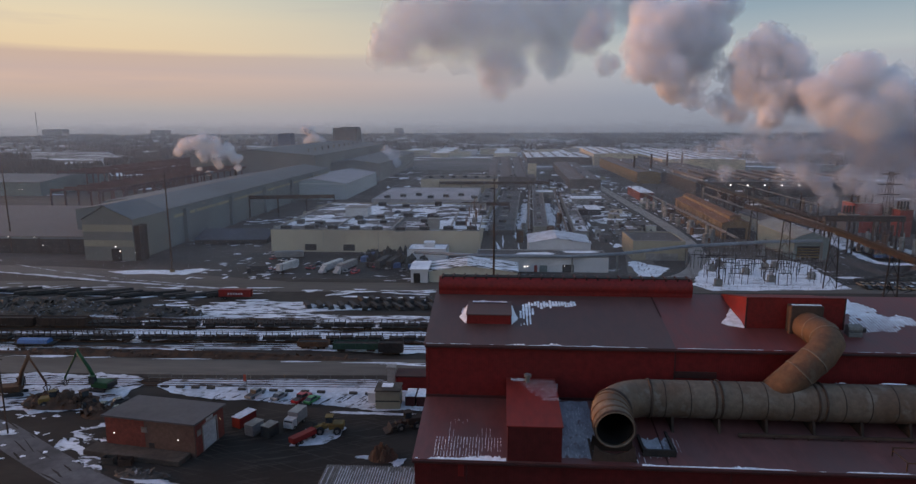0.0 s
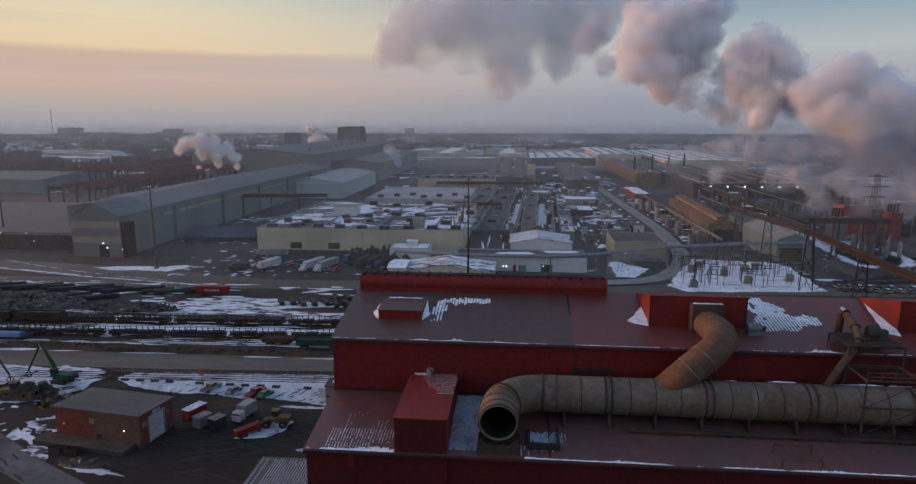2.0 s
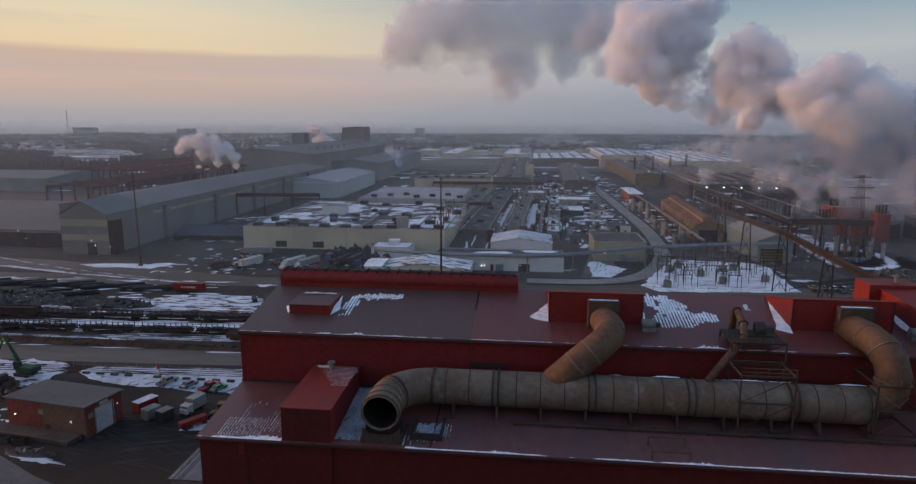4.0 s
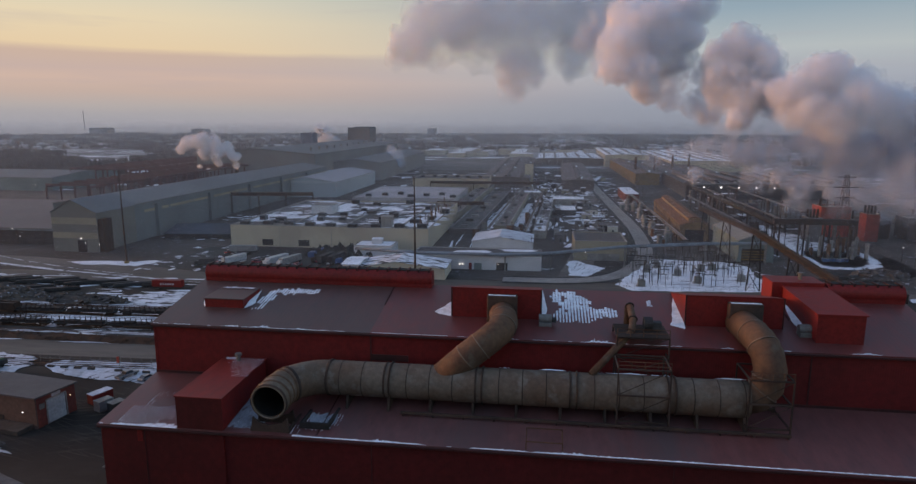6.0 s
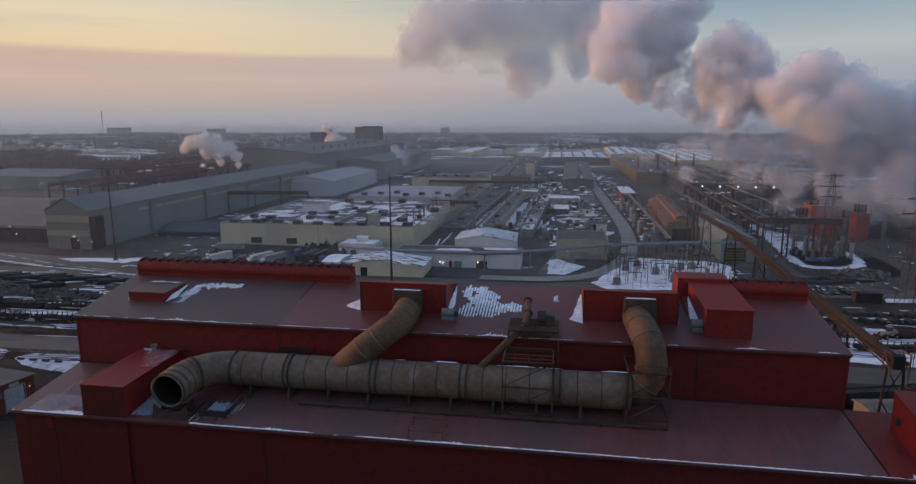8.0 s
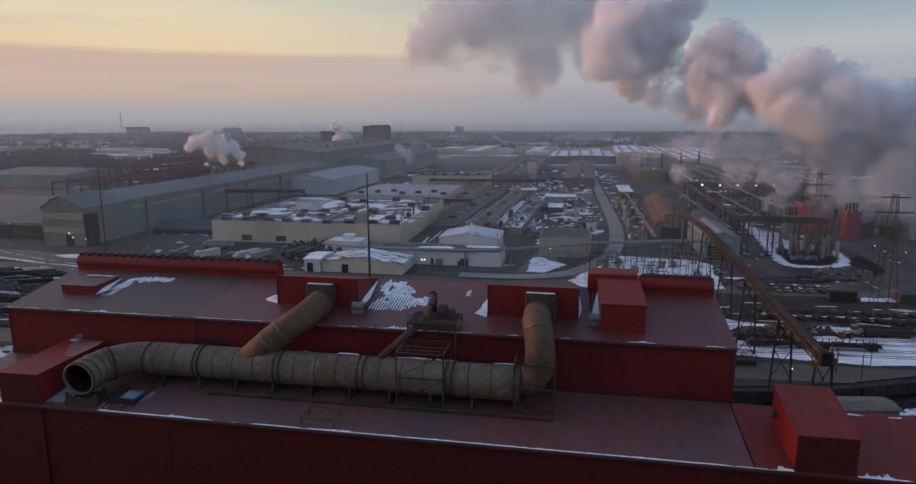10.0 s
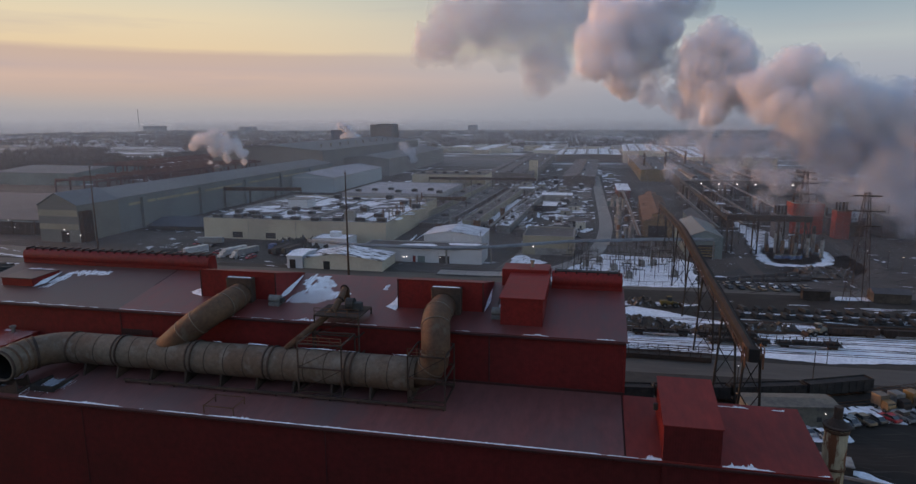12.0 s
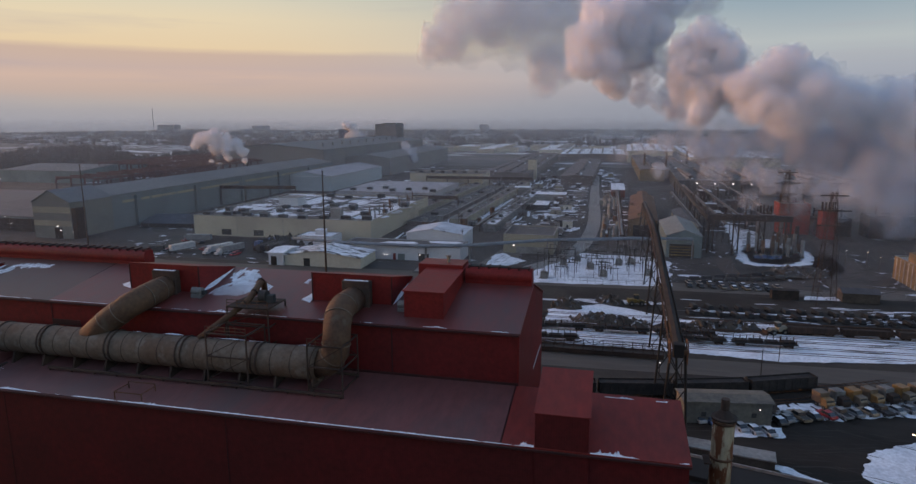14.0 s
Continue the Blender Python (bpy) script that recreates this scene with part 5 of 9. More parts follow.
def gondola(label, body, length=16.0, high=2.3, load=None):
    c = thing("gondola_railcar", pose(0, 0, 0), label, "railcar", "gondola cars on the siding")
    h, L = high, length / 2
    part("body", boxes((-L, L, -1.5, 1.5, 1.0, 1.2), (-L, L, -1.5, -1.4, 1.2, 1.2 + h), (-L, L, 1.4, 1.5, 1.2, 1.2 + h), (-L, -L + 0.12, -1.4, 1.4, 1.2, 1.2 + h), (L - 0.12, L, -1.4, 1.4, 1.2, 1.2 + h)), body, c)
    for k in range(9):
        x = -L + 0.6 + (length - 1.2) * k / 8
        for y in (-1.56, 1.56):
            part("rib", boxes((x - 0.1, x + 0.1, y - 0.06, y + 0.06, 1.05, 1.2 + h)), body, c)
    part("load", boxes((-L + 0.2, L - 0.2, -1.38, 1.38, 1.25, 0.9 + h), bevel=0.2), load or SOOT_SHADE, c)
    for x in (-L + 2.2, L - 2.2):
        bogie(c, x)
    return c


def along(x0, x1, y0, step):
    """Poses one behind another along a yard line."""
    out, x = [], x0
    while x < x1:
        out.append(pose(x, skew(x, y0), 0.12, 0, 0, 2.4))
        x += step
    return out


def railway(y0, x0=-330.0, x1=330.0):
    t = thing("railway_track", pose(0, 0, 0), "rusty rails on dark sleepers in sooty ballast", "railway track", "tracks of the yard", "structure")
    ys = [skew(x0, y0), skew(x1, y0)]
    for d in (-0.72, 0.72):
        raw("rail", [(x, y + d + e, z) for x, y in ((x0, ys[0]), (x1, ys[1])) for e, z in ((-0.05, 0.1), (0.05, 0.1), (0.05, 0.26), (-0.05, 0.26))], [(0, 1, 5, 4), (1, 2, 6, 5), (2, 3, 7, 6), (3, 0, 4, 7)], RUST, t)
    v, f = [], []
    n = int((x1 - x0) / 0.9)
    for k in range(n):
        x = x0 + 0.9 * k
        y = skew(x, y0)
        b = len(v)
        v += [(x + dx, y + dy, z) for z in (0.03, 0.12) for dx, dy in ((-0.13, -1.3), (0.13, -1.3), (0.13, 1.3), (-0.13, 1.3))]
        f += [(b + 4, b + 5, b + 6, b + 7), (b, b + 1, b + 5, b + 4), (b + 2, b + 3, b + 7, b + 6)]
    s = raw("sleepers", v, f, RUST_DARK, t)
    tagged(s, kind="stuff")
    return t


for y0 in (151.3, 154.0):
    railway(y0, -128.0, -14.0)
for y0 in (178.6, 183.6, 189.0, 193.0, 196.6, 201.5, 206.5):
    railway(y0)

# rows of stake cars, dark against the snow between the tracks
proto = stake_car("dark stake railcar with low loads on the siding")
spots = along(-252, 5, 183.6, 18.9) + along(-125, 12, 196.6, 18.9) + along(97, 136, 189.0, 18.9) + along(137, 170, 183.6, 18.9) + along(95, 98, 178.6, 18.9)
proto.matrix_basis = spots[0]
for m in spots[1:]:
    copy_thing(proto, m)
proto = gondola("dark rusty gondola railcar heaped with scrap", RUST_DARK)
spots = along(-262, -128, 196.6, 17.2) + along(-250, -205, 201.5, 17.2)
proto.matrix_basis = spots[0]
for m in spots[1:]:
    copy_thing(proto, m)
proto = gondola("long dark hopper railcar standing beside the road", SOOT_SHADE, 17.0, 2.6)
spots = [pose(83.6, 142.3, 0.12, 0, 0, 6), pose(101, 144.2, 0.12, 0, 0, 7), pose(118.4, 147.2, 0.12, 0, 0, 11), pose(135.8, 151.4, 0.12, 0, 0, 16), pose(152.6, 157.4, 0.12, 0, 0, 22)]
proto.matrix_basis = spots[0]
for m in spots[1:]:
    copy_thing(proto, m)
proto = gondola("brown rusty gondola railcar on a far siding", RUST_DARK, 14.0, 1.5, RUST_DARK)
spots = along(172, 270, 196.6, 15.2)
proto.matrix_basis = spots[0]
for m in spots[1:]:
    copy_thing(proto, m)
g = gondola("dark green gondola railcar on the snow", mat("dark_green_railcar", (0.03, 0.07, 0.05), (0.025, 0.05, 0.04), 0.4, 2.0, 0.7), 13.0, 1.6)
g.matrix_basis = pose(-42, skew(-42, 176.4), 0.12, 0, 0, 2.4)
g = gondola("short black tub railcar", SOOT_SHADE, 7.0, 2.6)
g.matrix_basis = pose(-31.5, skew(-31.5, 174.0), 0.12, 0, 0, 2.4)
g = gondola("rusty brown gondola railcar with a low load", RUST, 9.0, 1.2)
g.matrix_basis = pose(-55, skew(-55, 178.6), 0.12, 0, 0, 2.4)
blue = thing("covered_wagon", pose(-138, skew(-138, 178.6), 0.12, 0, 0, 2.4), "low wagon under a bright blue tarpaulin", "railcar")
part("deck", boxes((-6, 6, -1.4, 1.4, 0.9, 1.3)), DARK, blue)
part("tarpaulin", prism([(-1.45, 1.3), (1.45, 1.3), (1.2, 2.3), (0, 2.6), (-1.2, 2.3)], -4.5, 4.5), paint("blue_tarpaulin", (0.05, 0.14, 0.34)), blue)
bogie(blue, -4)
bogie(blue, 4)

def curved_track(points, label):
    """Two rails and their sleepers along a bent line."""
    t = thing("railway_track", pose(0, 0, 0), label, "railway track", "tracks of the yard", "structure")
    p = [Vector((x, y, 0)) for x, y in points]
    for d in (-0.72, 0.72):
        side = [Vector((-(b - a).y, (b - a).x, 0)).normalized() * d for a, b in zip(p, p[1:] + [p[-1] * 2 - p[-2]])]
        part("rail", tube([q + s + Vector((0, 0, 0.2)) for q, s in zip(p, side)], 0.08, 5), RUST, t)
    for a, b in zip(p, p[1:]):
        n = int((b - a).length / 1.8)
        for k in range(n):
            c = a.lerp(b, k / n)
            u = (b - a).normalized()
            w = Vector((-u.y, u.x, 0)) * 1.3
            part("sleeper", rods(0.12, (c - w + Vector((0, 0, 0.03)), c + w + Vector((0, 0, 0.03))), sides=4), RUST_DARK, t)
    return t


curved_track([(60, 140.2), (92, 143.2), (110, 145.4), (127, 149.0), (144, 154.0), (161, 161.2), (180, 170)], "rusty siding curving past the depot")
curved_track([(120, 143.2), (140, 147.4), (156, 153.2), (172, 161), (190, 171)], "snowed-up siding curving past parked vehicles")

# long red trailer on the snow
red_box = thing("container_trailer", pose(-100, 227.5, 0, 0, 0, 1), "bright red container on a trailer, with worn white lettering", "container")
part("container", boxes((-6.1, 6.1, -1.22, 1.22, 1.2, 3.8), bevel=0.05), RED_PAINT, red_box)
for k in range(6):
    part("lettering", boxes((-2.6 + 1.0 * k, -2.0 + 1.0 * k, -1.25, -1.225, 2.0, 2.7)), WHITE_P, red_box, "white bar of worn lettering")
part("frame", boxes((-6.0, 6.0, -0.6, 0.6, 0.8, 1.2)), DARK, red_box)
wheels(red_box, [(x, y) for x in (-4.8, -3.7) for y in (-1.0, 1.0)], 0.48, 0.3)


# slanting ranks of dark steel on bolsters
def slab_stack(m, length, label, material=None):
    s = thing("steel_slab_stack", m, label, "steel stack", "ranks of steel")
    for k in range(3):
        part("slab", boxes((-length / 2 + 0.2 * k, length / 2 - 0.15 * k, -0.85 + 0.06 * k, 0.85 - 0.05 * k, 0.3 + 0.42 * k, 0.68 + 0.42 * k), bevel=0.03), material or DARK, s)
    for x in (-length / 3, length / 3):
        part("bolster", boxes((x - 0.2, x + 0.2, -1.1, 1.1, 0, 0.3)), RUST_DARK, s)
    return s


proto = slab_stack(pose(0, 0, 0), 12.0, "long dark stack of steel slabs on bolsters")
spots = [pose(-215 + 5.4 * k, 232 + 2.2 * math.sin(k * 1.7) - 0.06 * k, 0, 0, 0, 28) for k in range(21)] + [pose(-205 + 6.0 * k, 219 + 1.5 * math.sin(k * 2.3), 0, 0, 0, 28) for k in range(12)]
proto.matrix_basis = spots[0]
for m in spots[1:]:
    copy_thing(proto, m)
proto = slab_stack(pose(0, 0, 0), 7.5, "short dark stack of steel bars on bolsters", DARK)
spots = [pose(-70 + 4.1 * k, 219 + 0.05 * k + 0.8 * math.sin(k * 2.1), 0, 0, 0, 118 + 6 * math.sin(k * 3.3)) for k in range(20)] + [pose(-52 + 4.3 * k, 227.5, 0, 0, 0, 118) for k in range(16)]
proto.matrix_basis = spots[0]
for m in spots[1:]:
    copy_thing(proto, m)
proto = slab_stack(pose(0, 0, 0), 4.6, "short dark stack of steel billets on bolsters", DARK)
spots = [pose(139 + 4.7 * k, 219 + 0.05 * k + 0.7 * math.sin(k * 1.9), 0, 0, 0, 100 + 6 * math.sin(k * 2.9)) for k in range(24)] + [pose(141 + 4.9 * k, 226.5 + 0.04 * k + 0.6 * math.sin(k * 2.7), 0, 0, 0, 100 + 6 * math.sin(k * 1.7)) for k in range(22)] + [pose(150 + 5.0 * k, 264 + 2.2 * k + 1.2 * math.sin(k), 0, 0, 0, 12) for k in range(7)] + [pose(146 + 5.2 * k, 268 + 2.6 * k, 0, 0, 0, 12) for k in range(7)]
proto.matrix_basis = spots[0]
for m in spots[1:]:
    copy_thing(proto, m)


def snow_scatter(n, area, seed, long=6.0, wide=1.6, turns=(0, 0, 90), z=0.07, material=None, label="scattered scraps of old snow on the plant ground"):
    """Many small ragged scraps of snow in one area."""
    rng = random.Random(seed)
    verts, faces = [], []
    x0, x1, y0, y1 = area
    for k in range(n):
        ring_pts = blob(rng.uniform(x0, x1), rng.uniform(y0, y1), long * rng.uniform(0.3, 1.2), wide * rng.uniform(0.4, 1.3), rng.choice(turns) + rng.uniform(-8, 8), seed * 31 + k, 0.8, 22)
        b = len(verts)
        verts += [(x, y, z + 0.0004 * (k % 60)) for x, y in ring_pts]
        faces.append(tuple(range(b, b + len(ring_pts))))
    return tagged(raw("snow_scraps", verts, faces, material or SNOW), label, "snow", "", "stuff")


snow_scatter(160, (-20, 60, 335, 720), 41, 14, 0.9, (90, 90, 88))
snow_scatter(140, (55, 125, 335, 720), 42, 6, 2.0, (0, 90, 80, 20))
snow_scatter(60, (-170, -120, 330, 470), 43, 4, 1.2, (0, 60))
snow_scatter(70, (-135, -30, 258, 316), 44, 2.4, 0.7, (70, 0))
snow_scatter(120, (-230, -20, 200, 246), 45, 7, 0.8, (2, 2, 28))
snow_scatter(60, (-122, -80, 108, 136), 46, 0.9, 0.35, (0, 40, 150))
snow_scatter(60, (130, 250, 208, 238), 47, 5, 0.5, (2, 2, 6))
snow_scatter(46, (140, 240, 256, 350), 48, 2.6, 0.6, (0, 60, 100), 0.12, SNOW_THIN)
snow_scatter(120, (-250, -20, 164, 200), 50, 8, 0.5, (2, 3))
snow_scatter(260, (-1100, -300, 560, 1500), 51, 40, 9, (0, 0, 10), 0.2)
snow_scatter(320, (-300, 900, 1200, 2600), 52, 60, 12, (0, 0, 5), 0.2)
snow_scatter(120, (300, 1100, 500, 1400), 53, 40, 8, (0, 10), 0.2)
snow_scatter(90, (-140, 120, 640, 860), 54, 12, 3, (0, 90), 0.07)


# heaps
def heap(cx, cy, rx, ry, h, seed, material, label, category, grain=0.9, n=26):
    """A rough heap: a lumpy mound with many thrown pieces on it."""
    rng = random.Random(seed)
    verts, faces = [], []
    for j in range(n + 1):
        for i in range(n + 1):
            u, v = 2 * i / n - 1, 2 * j / n - 1
            d = max(0.0, 1 - u * u - v * v)
            k = 0.6 + 0.8 * (noise.fractal(Vector((u * 3 + seed, v * 3, seed)), 0.8, 2.0, 4) + 0.4)
            verts.append((cx + rx * u, cy + ry * v, h * d ** 0.7 * k - 0.05))
    for j in range(n):
        for i in range(n):
            b = j * (n + 1) + i
            faces.append((b, b + 1, b + n + 2, b + n + 1))
    for k in range(int(rx * ry * 1.3)):
        u, v = rng.uniform(-0.95, 0.95), rng.uniform(-0.95, 0.95)
        if u * u + v * v > 0.95:
            continue
        x, y, z = cx + rx * u, cy + ry * v, h * max(0.0, 1 - u * u - v * v) ** 0.7 * 0.9
        m = pose(x, y, z + 0.2, rng.uniform(-60, 60), rng.uniform(-60, 60), rng.uniform(0, 360))
        a, b2, c = (grain * rng.uniform(0.3, 1.4) for _ in range(3))
        s = len(verts)
        for dx, dy, dz in ((-a, -b2, -c / 3), (a, -b2, -c / 3), (a, b2, -c / 3), (-a, b2, -c / 3), (-a * 0.8, -b2, c / 3), (a, -b2 * 0.7, c / 3), (a * 0.7, b2, c / 3), (-a, b2, c / 3)):
            verts.append(tuple(m @ Vector((dx, dy, dz))))
        faces += [(s + 4, s + 5, s + 6, s + 7), (s, s + 1, s + 5, s + 4), (s + 1, s + 2, s + 6, s + 5), (s + 2, s + 3, s + 7, s + 6), (s + 3, s, s + 4, s + 7)]
    return tagged(raw("scrap_heap", verts, faces, material), label, category, "", "stuff")


SCRAP = mat("mixed_scrap", (0.07, 0.062, 0.058), (0.11, 0.085, 0.065), 0.4, 1.6, 0.8, extra=(0.28, 0.30, 0.33), extra_at=(0.60, 0.64), extra_scale=0.7)
SCRAP_RUST = mat("rusty_scrap", (0.10, 0.055, 0.035), (0.06, 0.04, 0.03), 0.4, 1.6, 0.85)
heap(-165, 209, 30, 8, 3.5, 1, SCRAP, "long dark heap of scrap metal beside the tracks", "scrap heap")
heap(-205, 214, 26, 10, 4.5, 2, SCRAP, "dark heap of crushed scrap metal", "scrap heap")
heap(-122, 207, 20, 4, 2.2, 3, SCRAP, "low heap of bluish scrap metal", "scrap heap")
heap(-104, 135.5, 9, 4, 2.4, 4, SCRAP_RUST, "heap of rusty machine parts on snow", "scrap heap")
heap(-90, 130.5, 5, 2.6, 1.5, 5, SCRAP_RUST, "heap of brown rusty scrap", "scrap heap")
heap(-95, 168, 60, 2.0, 1.2, 6, SCRAP_RUST, "low brown bank of earth and scrap beside the road", "earth bank", 0.5)
heap(-67, 106.4, 5.5, 1.5, 1.0, 7, SCRAP, "junk heaped along the workshop wall", "scrap heap", 0.5)
heap(111, 203.4, 11, 2.2, 2.4, 8, SCRAP, "rusty heap of girders between the tracks", "scrap heap")
heap(112.9, 227.2, 5, 2.6, 2.4, 9, SCRAP, "grey heap of slag on snow", "slag heap")
heap(133, 199, 9, 2.2, 2.4, 10, SCRAP, "pale heap of scrap beside the tracks", "scrap heap")
heap(98, 217.5, 5.5, 3.2, 3.0, 14, SCRAP, "pointed grey heap of slag on snow", "slag heap")
heap(123, 201.5, 4, 2, 1.8, 15, SNOW_THIN, "ploughed-up heap of dirty snow", "snow heap", 0.5)
heap(148, 206.5, 11, 2.0, 1.6, 11, SCRAP, "brown heap of rusty scrap beside the track", "scrap heap")
heap(190, 288, 12, 7, 2.4, 12, SCRAP, "large brown heap of ore and scrap", "ore heap", 1.2)

# ---- the near yard west of the mill ----
shop = thing("brick_workshop", pose(-60.0, 113.4, 0, 0, 0, -8.4), "brick workshop with a low grey roof and a roller door", "workshop")
W, D, H = 20.2, 10.0, 7.0
part("wall", boxes((-W, 0, 0, 0.3, 0, H)), BRICK_PALE, shop, "faded brown brick front wall")
part("wall", boxes((-W, 0, D - 0.3, D, 0, H - 0.4)), BRICK, shop)
part("wall", boxes((-W, -W + 0.3, 0.3, D - 0.3, 0, H - 0.3)), BRICK, shop)
part("wall", boxes((-0.3, 0, 0.3, 2.8, 0, H - 0.1), (-0.3, 0, 7.4, D - 0.3, 0, H - 0.3), (-0.3, 0, 2.8, 7.4, 5.4, H - 0.2)), BRICK, shop)
part("corner_panel", boxes((-W - 0.03, -W + 9.0, -0.04, 0, 0.6, H - 0.1)), BRICK, shop, "red brick end of the front wall")
part("roof", prism([(-0.5, H - 0.1), (D + 0.5, H - 0.5), (D + 0.5, H - 0.2), (-0.5, H + 0.25)], -W - 0.5, 0.5), SHED_ROOF, shop)
part("roller_door", boxes((-0.22, -0.1, 2.8, 7.4, 0, 5.4)), DOOR_GREY, shop)
part("door_frame", boxes((-0.02, 0.1, 2.5, 2.8, 0, 5.6), (-0.02, 0.1, 7.4, 7.7, 0, 5.6), (-0.02, 0.1, 2.8, 7.4, 5.4, 5.7)), CONCRETE, shop)
part("window", boxes((-W + 8.3, -W + 9.6, -0.08, 0.02, 4.2, 5.4)), STEEL, shop)
part("window", boxes((-0.05, 0.05, 0.9, 2.2, 4.0, 5.2)), STEEL, shop)
part("sign_board", boxes((0.02, 0.1, 4.0, 6.2, 5.8, 6.45)), WHITE_P, shop)
part("door", boxes((-W + 9.8, -W + 11.0, -0.08, 0.02, 0, 2.1)), DARK, shop)
for x in (-W + 2.0, -3.6):
    part("wall_lamp", boxes((x - 0.06, x + 0.06, -0.2, -0.05, 3.4, 3.5)), LAMP, shop, "small lit wall lamp")
part("wall_lamp", boxes((0.02, 0.14, 8.6, 8.7, 4.2, 4.3)), LAMP_WARM, shop, "small warm wall lamp")
part("plinth", boxes((-W - 2.5, -1.0, -3.8, -0.05, 0, 1.1), bevel=0.1), STAINED, shop, "low mud-stained concrete loading apron")
for k in range(2):
    junk = thing("junk_bin", pose(-76 + 3.6 * k, 110.6 - 0.45 * k, 0, 0, 0, 10 * k), "rusty open steel bin by the workshop apron", "bin", "bins by the workshop")
    part("shell", boxes((-1.2, 1.2, -0.8, 0.8, 0, 0.12), (-1.2, 1.2, -0.8, -0.72, 0.12, 1.3), (-1.2, 1.2, 0.72, 0.8, 0.12, 1.3), (-1.2, -1.12, -0.72, 0.72, 0.12, 1.3), (1.12, 1.2, -0.72, 0.72, 0.12, 1.3)), RUST_DARK if k % 2 else STAINED, junk)

pickup(pose(-59.4, 142.6, 0, 0, 0, 72), SILVER_P, "silver pickup truck with snow on the lot beside it")
car(pose(-53.2, 141.8, 0, 0, 0, 70), SILVER_P, "dusty silver car parked on snowy gravel")
pickup(pose(-47.4, 140.8, 0, 0, 0, 70), RED_P, "dark red pickup truck parked beside a green car")
car(pose(-44.8, 140.4, 0, 0, 0, 70), GREEN_P, "bright green car parked beside a red pickup")
for k in range(15):
    if k in (4, 11):
        continue
    stop = thing("wheel_stop", pose(-84 + 4.0 * k, 146.2 - 0.09 * k, 0.12, 0, 0, -1), "grey concrete wheel stop on the snowy lot", "wheel stop", "wheel stops")
    part("block", boxes((-1.0, 1.0, -0.35, 0.35, -0.12, 0.55), bevel=0.08), STAINED, stop)
flag = thing("flag_pole", pose(-61.6, 143.2, 0), "small pole with a limp orange-red flag", "flag pole")
part("pole", rods(0.07, ((0, 0, 0), (0, 0, 5.6))), STEEL, flag)
part("flag", boxes((-0.75, -0.07, -0.06, 0.06, 3.5, 5.2), bevel=0.02), paint("faded_flag", (0.5, 0.10, 0.06)), flag)
box_truck(pose(-44.6, 129.4, 0, 0, 0, -104), SILVER_P, WHITE_P, "pale box truck parked in the muddy yard", 4.0)
tr = thing("flat_trailer", pose(-41.0, 121.4, 0, 0, 0, 56), "low red steel trailer box on muddy snow", "trailer")
part("box", boxes((-3.0, 3.0, -0.85, 0.85, 0.7, 1.9), bevel=0.08), RED_SIDE, tr)
wheels(tr, [(x, y) for x in (-2.0, -1.0, 2.2) for y in (-0.8, 0.8)], 0.42, 0.28)
wheel_loader(pose(-36.8, 125.6, 0, 0, 0, 185), YELLOW, "muddy yellow wheel loader on a snow patch")
wheel_loader(pose(-20.5, 128.6, 0, 0, 0, 205), RUST_DARK, "dirty dark wheel loader with a lowered bucket")
heap(-23.2, 116.0, 3.0, 2.4, 2.2, 16, SCRAP_RUST, "steep brown heap of sand beside the shed", "sand heap", 0.25)
for x, y, mt, lab, l in ((-52.4, 124.2, SILVER_P, "white equipment box standing beside the workshop", 3.4), (-48.8, 123.6, DARK, "dark skip standing in the muddy yard", 3.0), (-56.2, 128.2, RED_PAINT, "low red container with snow on its lid", 5.0)):
    b = thing("equipment_box", pose(x, y, 0, 0, 0, 68), lab, "container", "boxes in the yard")
    part("box", boxes((-l / 2, l / 2, -1.15, 1.15, 0.15, 2.5), bevel=0.06), mt, b)
    part("lid", boxes((-l / 2 - 0.05, l / 2 + 0.05, -1.2, 1.2, 2.5, 2.6)), SNOW_YARD if mt is RED_PAINT else STEEL, b)
    part("skid", boxes((-l / 2, l / 2, -0.9, -0.6, 0, 0.15), (-l / 2, l / 2, 0.6, 0.9, 0, 0.15)), DARK, b)
excavator(pose(-99.0, 143.5, 0, 0, 0, 172), GREEN, "green scrap handler with its boom raised over scrap", 1.15)
excavator(pose(-118.0, 139.5, 0, 0, 0, 15), RUST, "rust-orange scrap handler with its boom raised", 0.8)
for x, y, a, mt, lab in ((-104, 134.5, 20, YELLOW, "worn yellow machine half buried in scrap"), (-97, 134.8, -30, RUST_DARK, "dark rusty machine among the scrap")):
    wheel_loader(pose(x, y, 0, 0, 0, a), mt, lab)
for k in range(7):
    wk = thing("scrap_vehicle", pose(-92 + 2.2 * k, 134 + 2.6 * math.sin(k * 1.9), 0, 0, 0, 40 * k), "battered scrap vehicle on snowy mud", "scrap vehicle", "scrap vehicles")
    part("hull", boxes((-2.1, 2.1, -0.85, 0.85, 0.25, 1.0), bevel=0.15), (SILVER_P, DARK, RUST, WHITE_P)[k % 4], wk)
    part("cabin", prism([(1.0, 0.95), (0.5, 1.5), (-0.9, 1.5), (-1.5, 0.95)], -0.7, 0.7, "y"), GLASS_DARK, wk)
    part("underside", boxes((-1.8, 1.8, -0.7, 0.7, 0, 0.25)), RUBBER, wk)


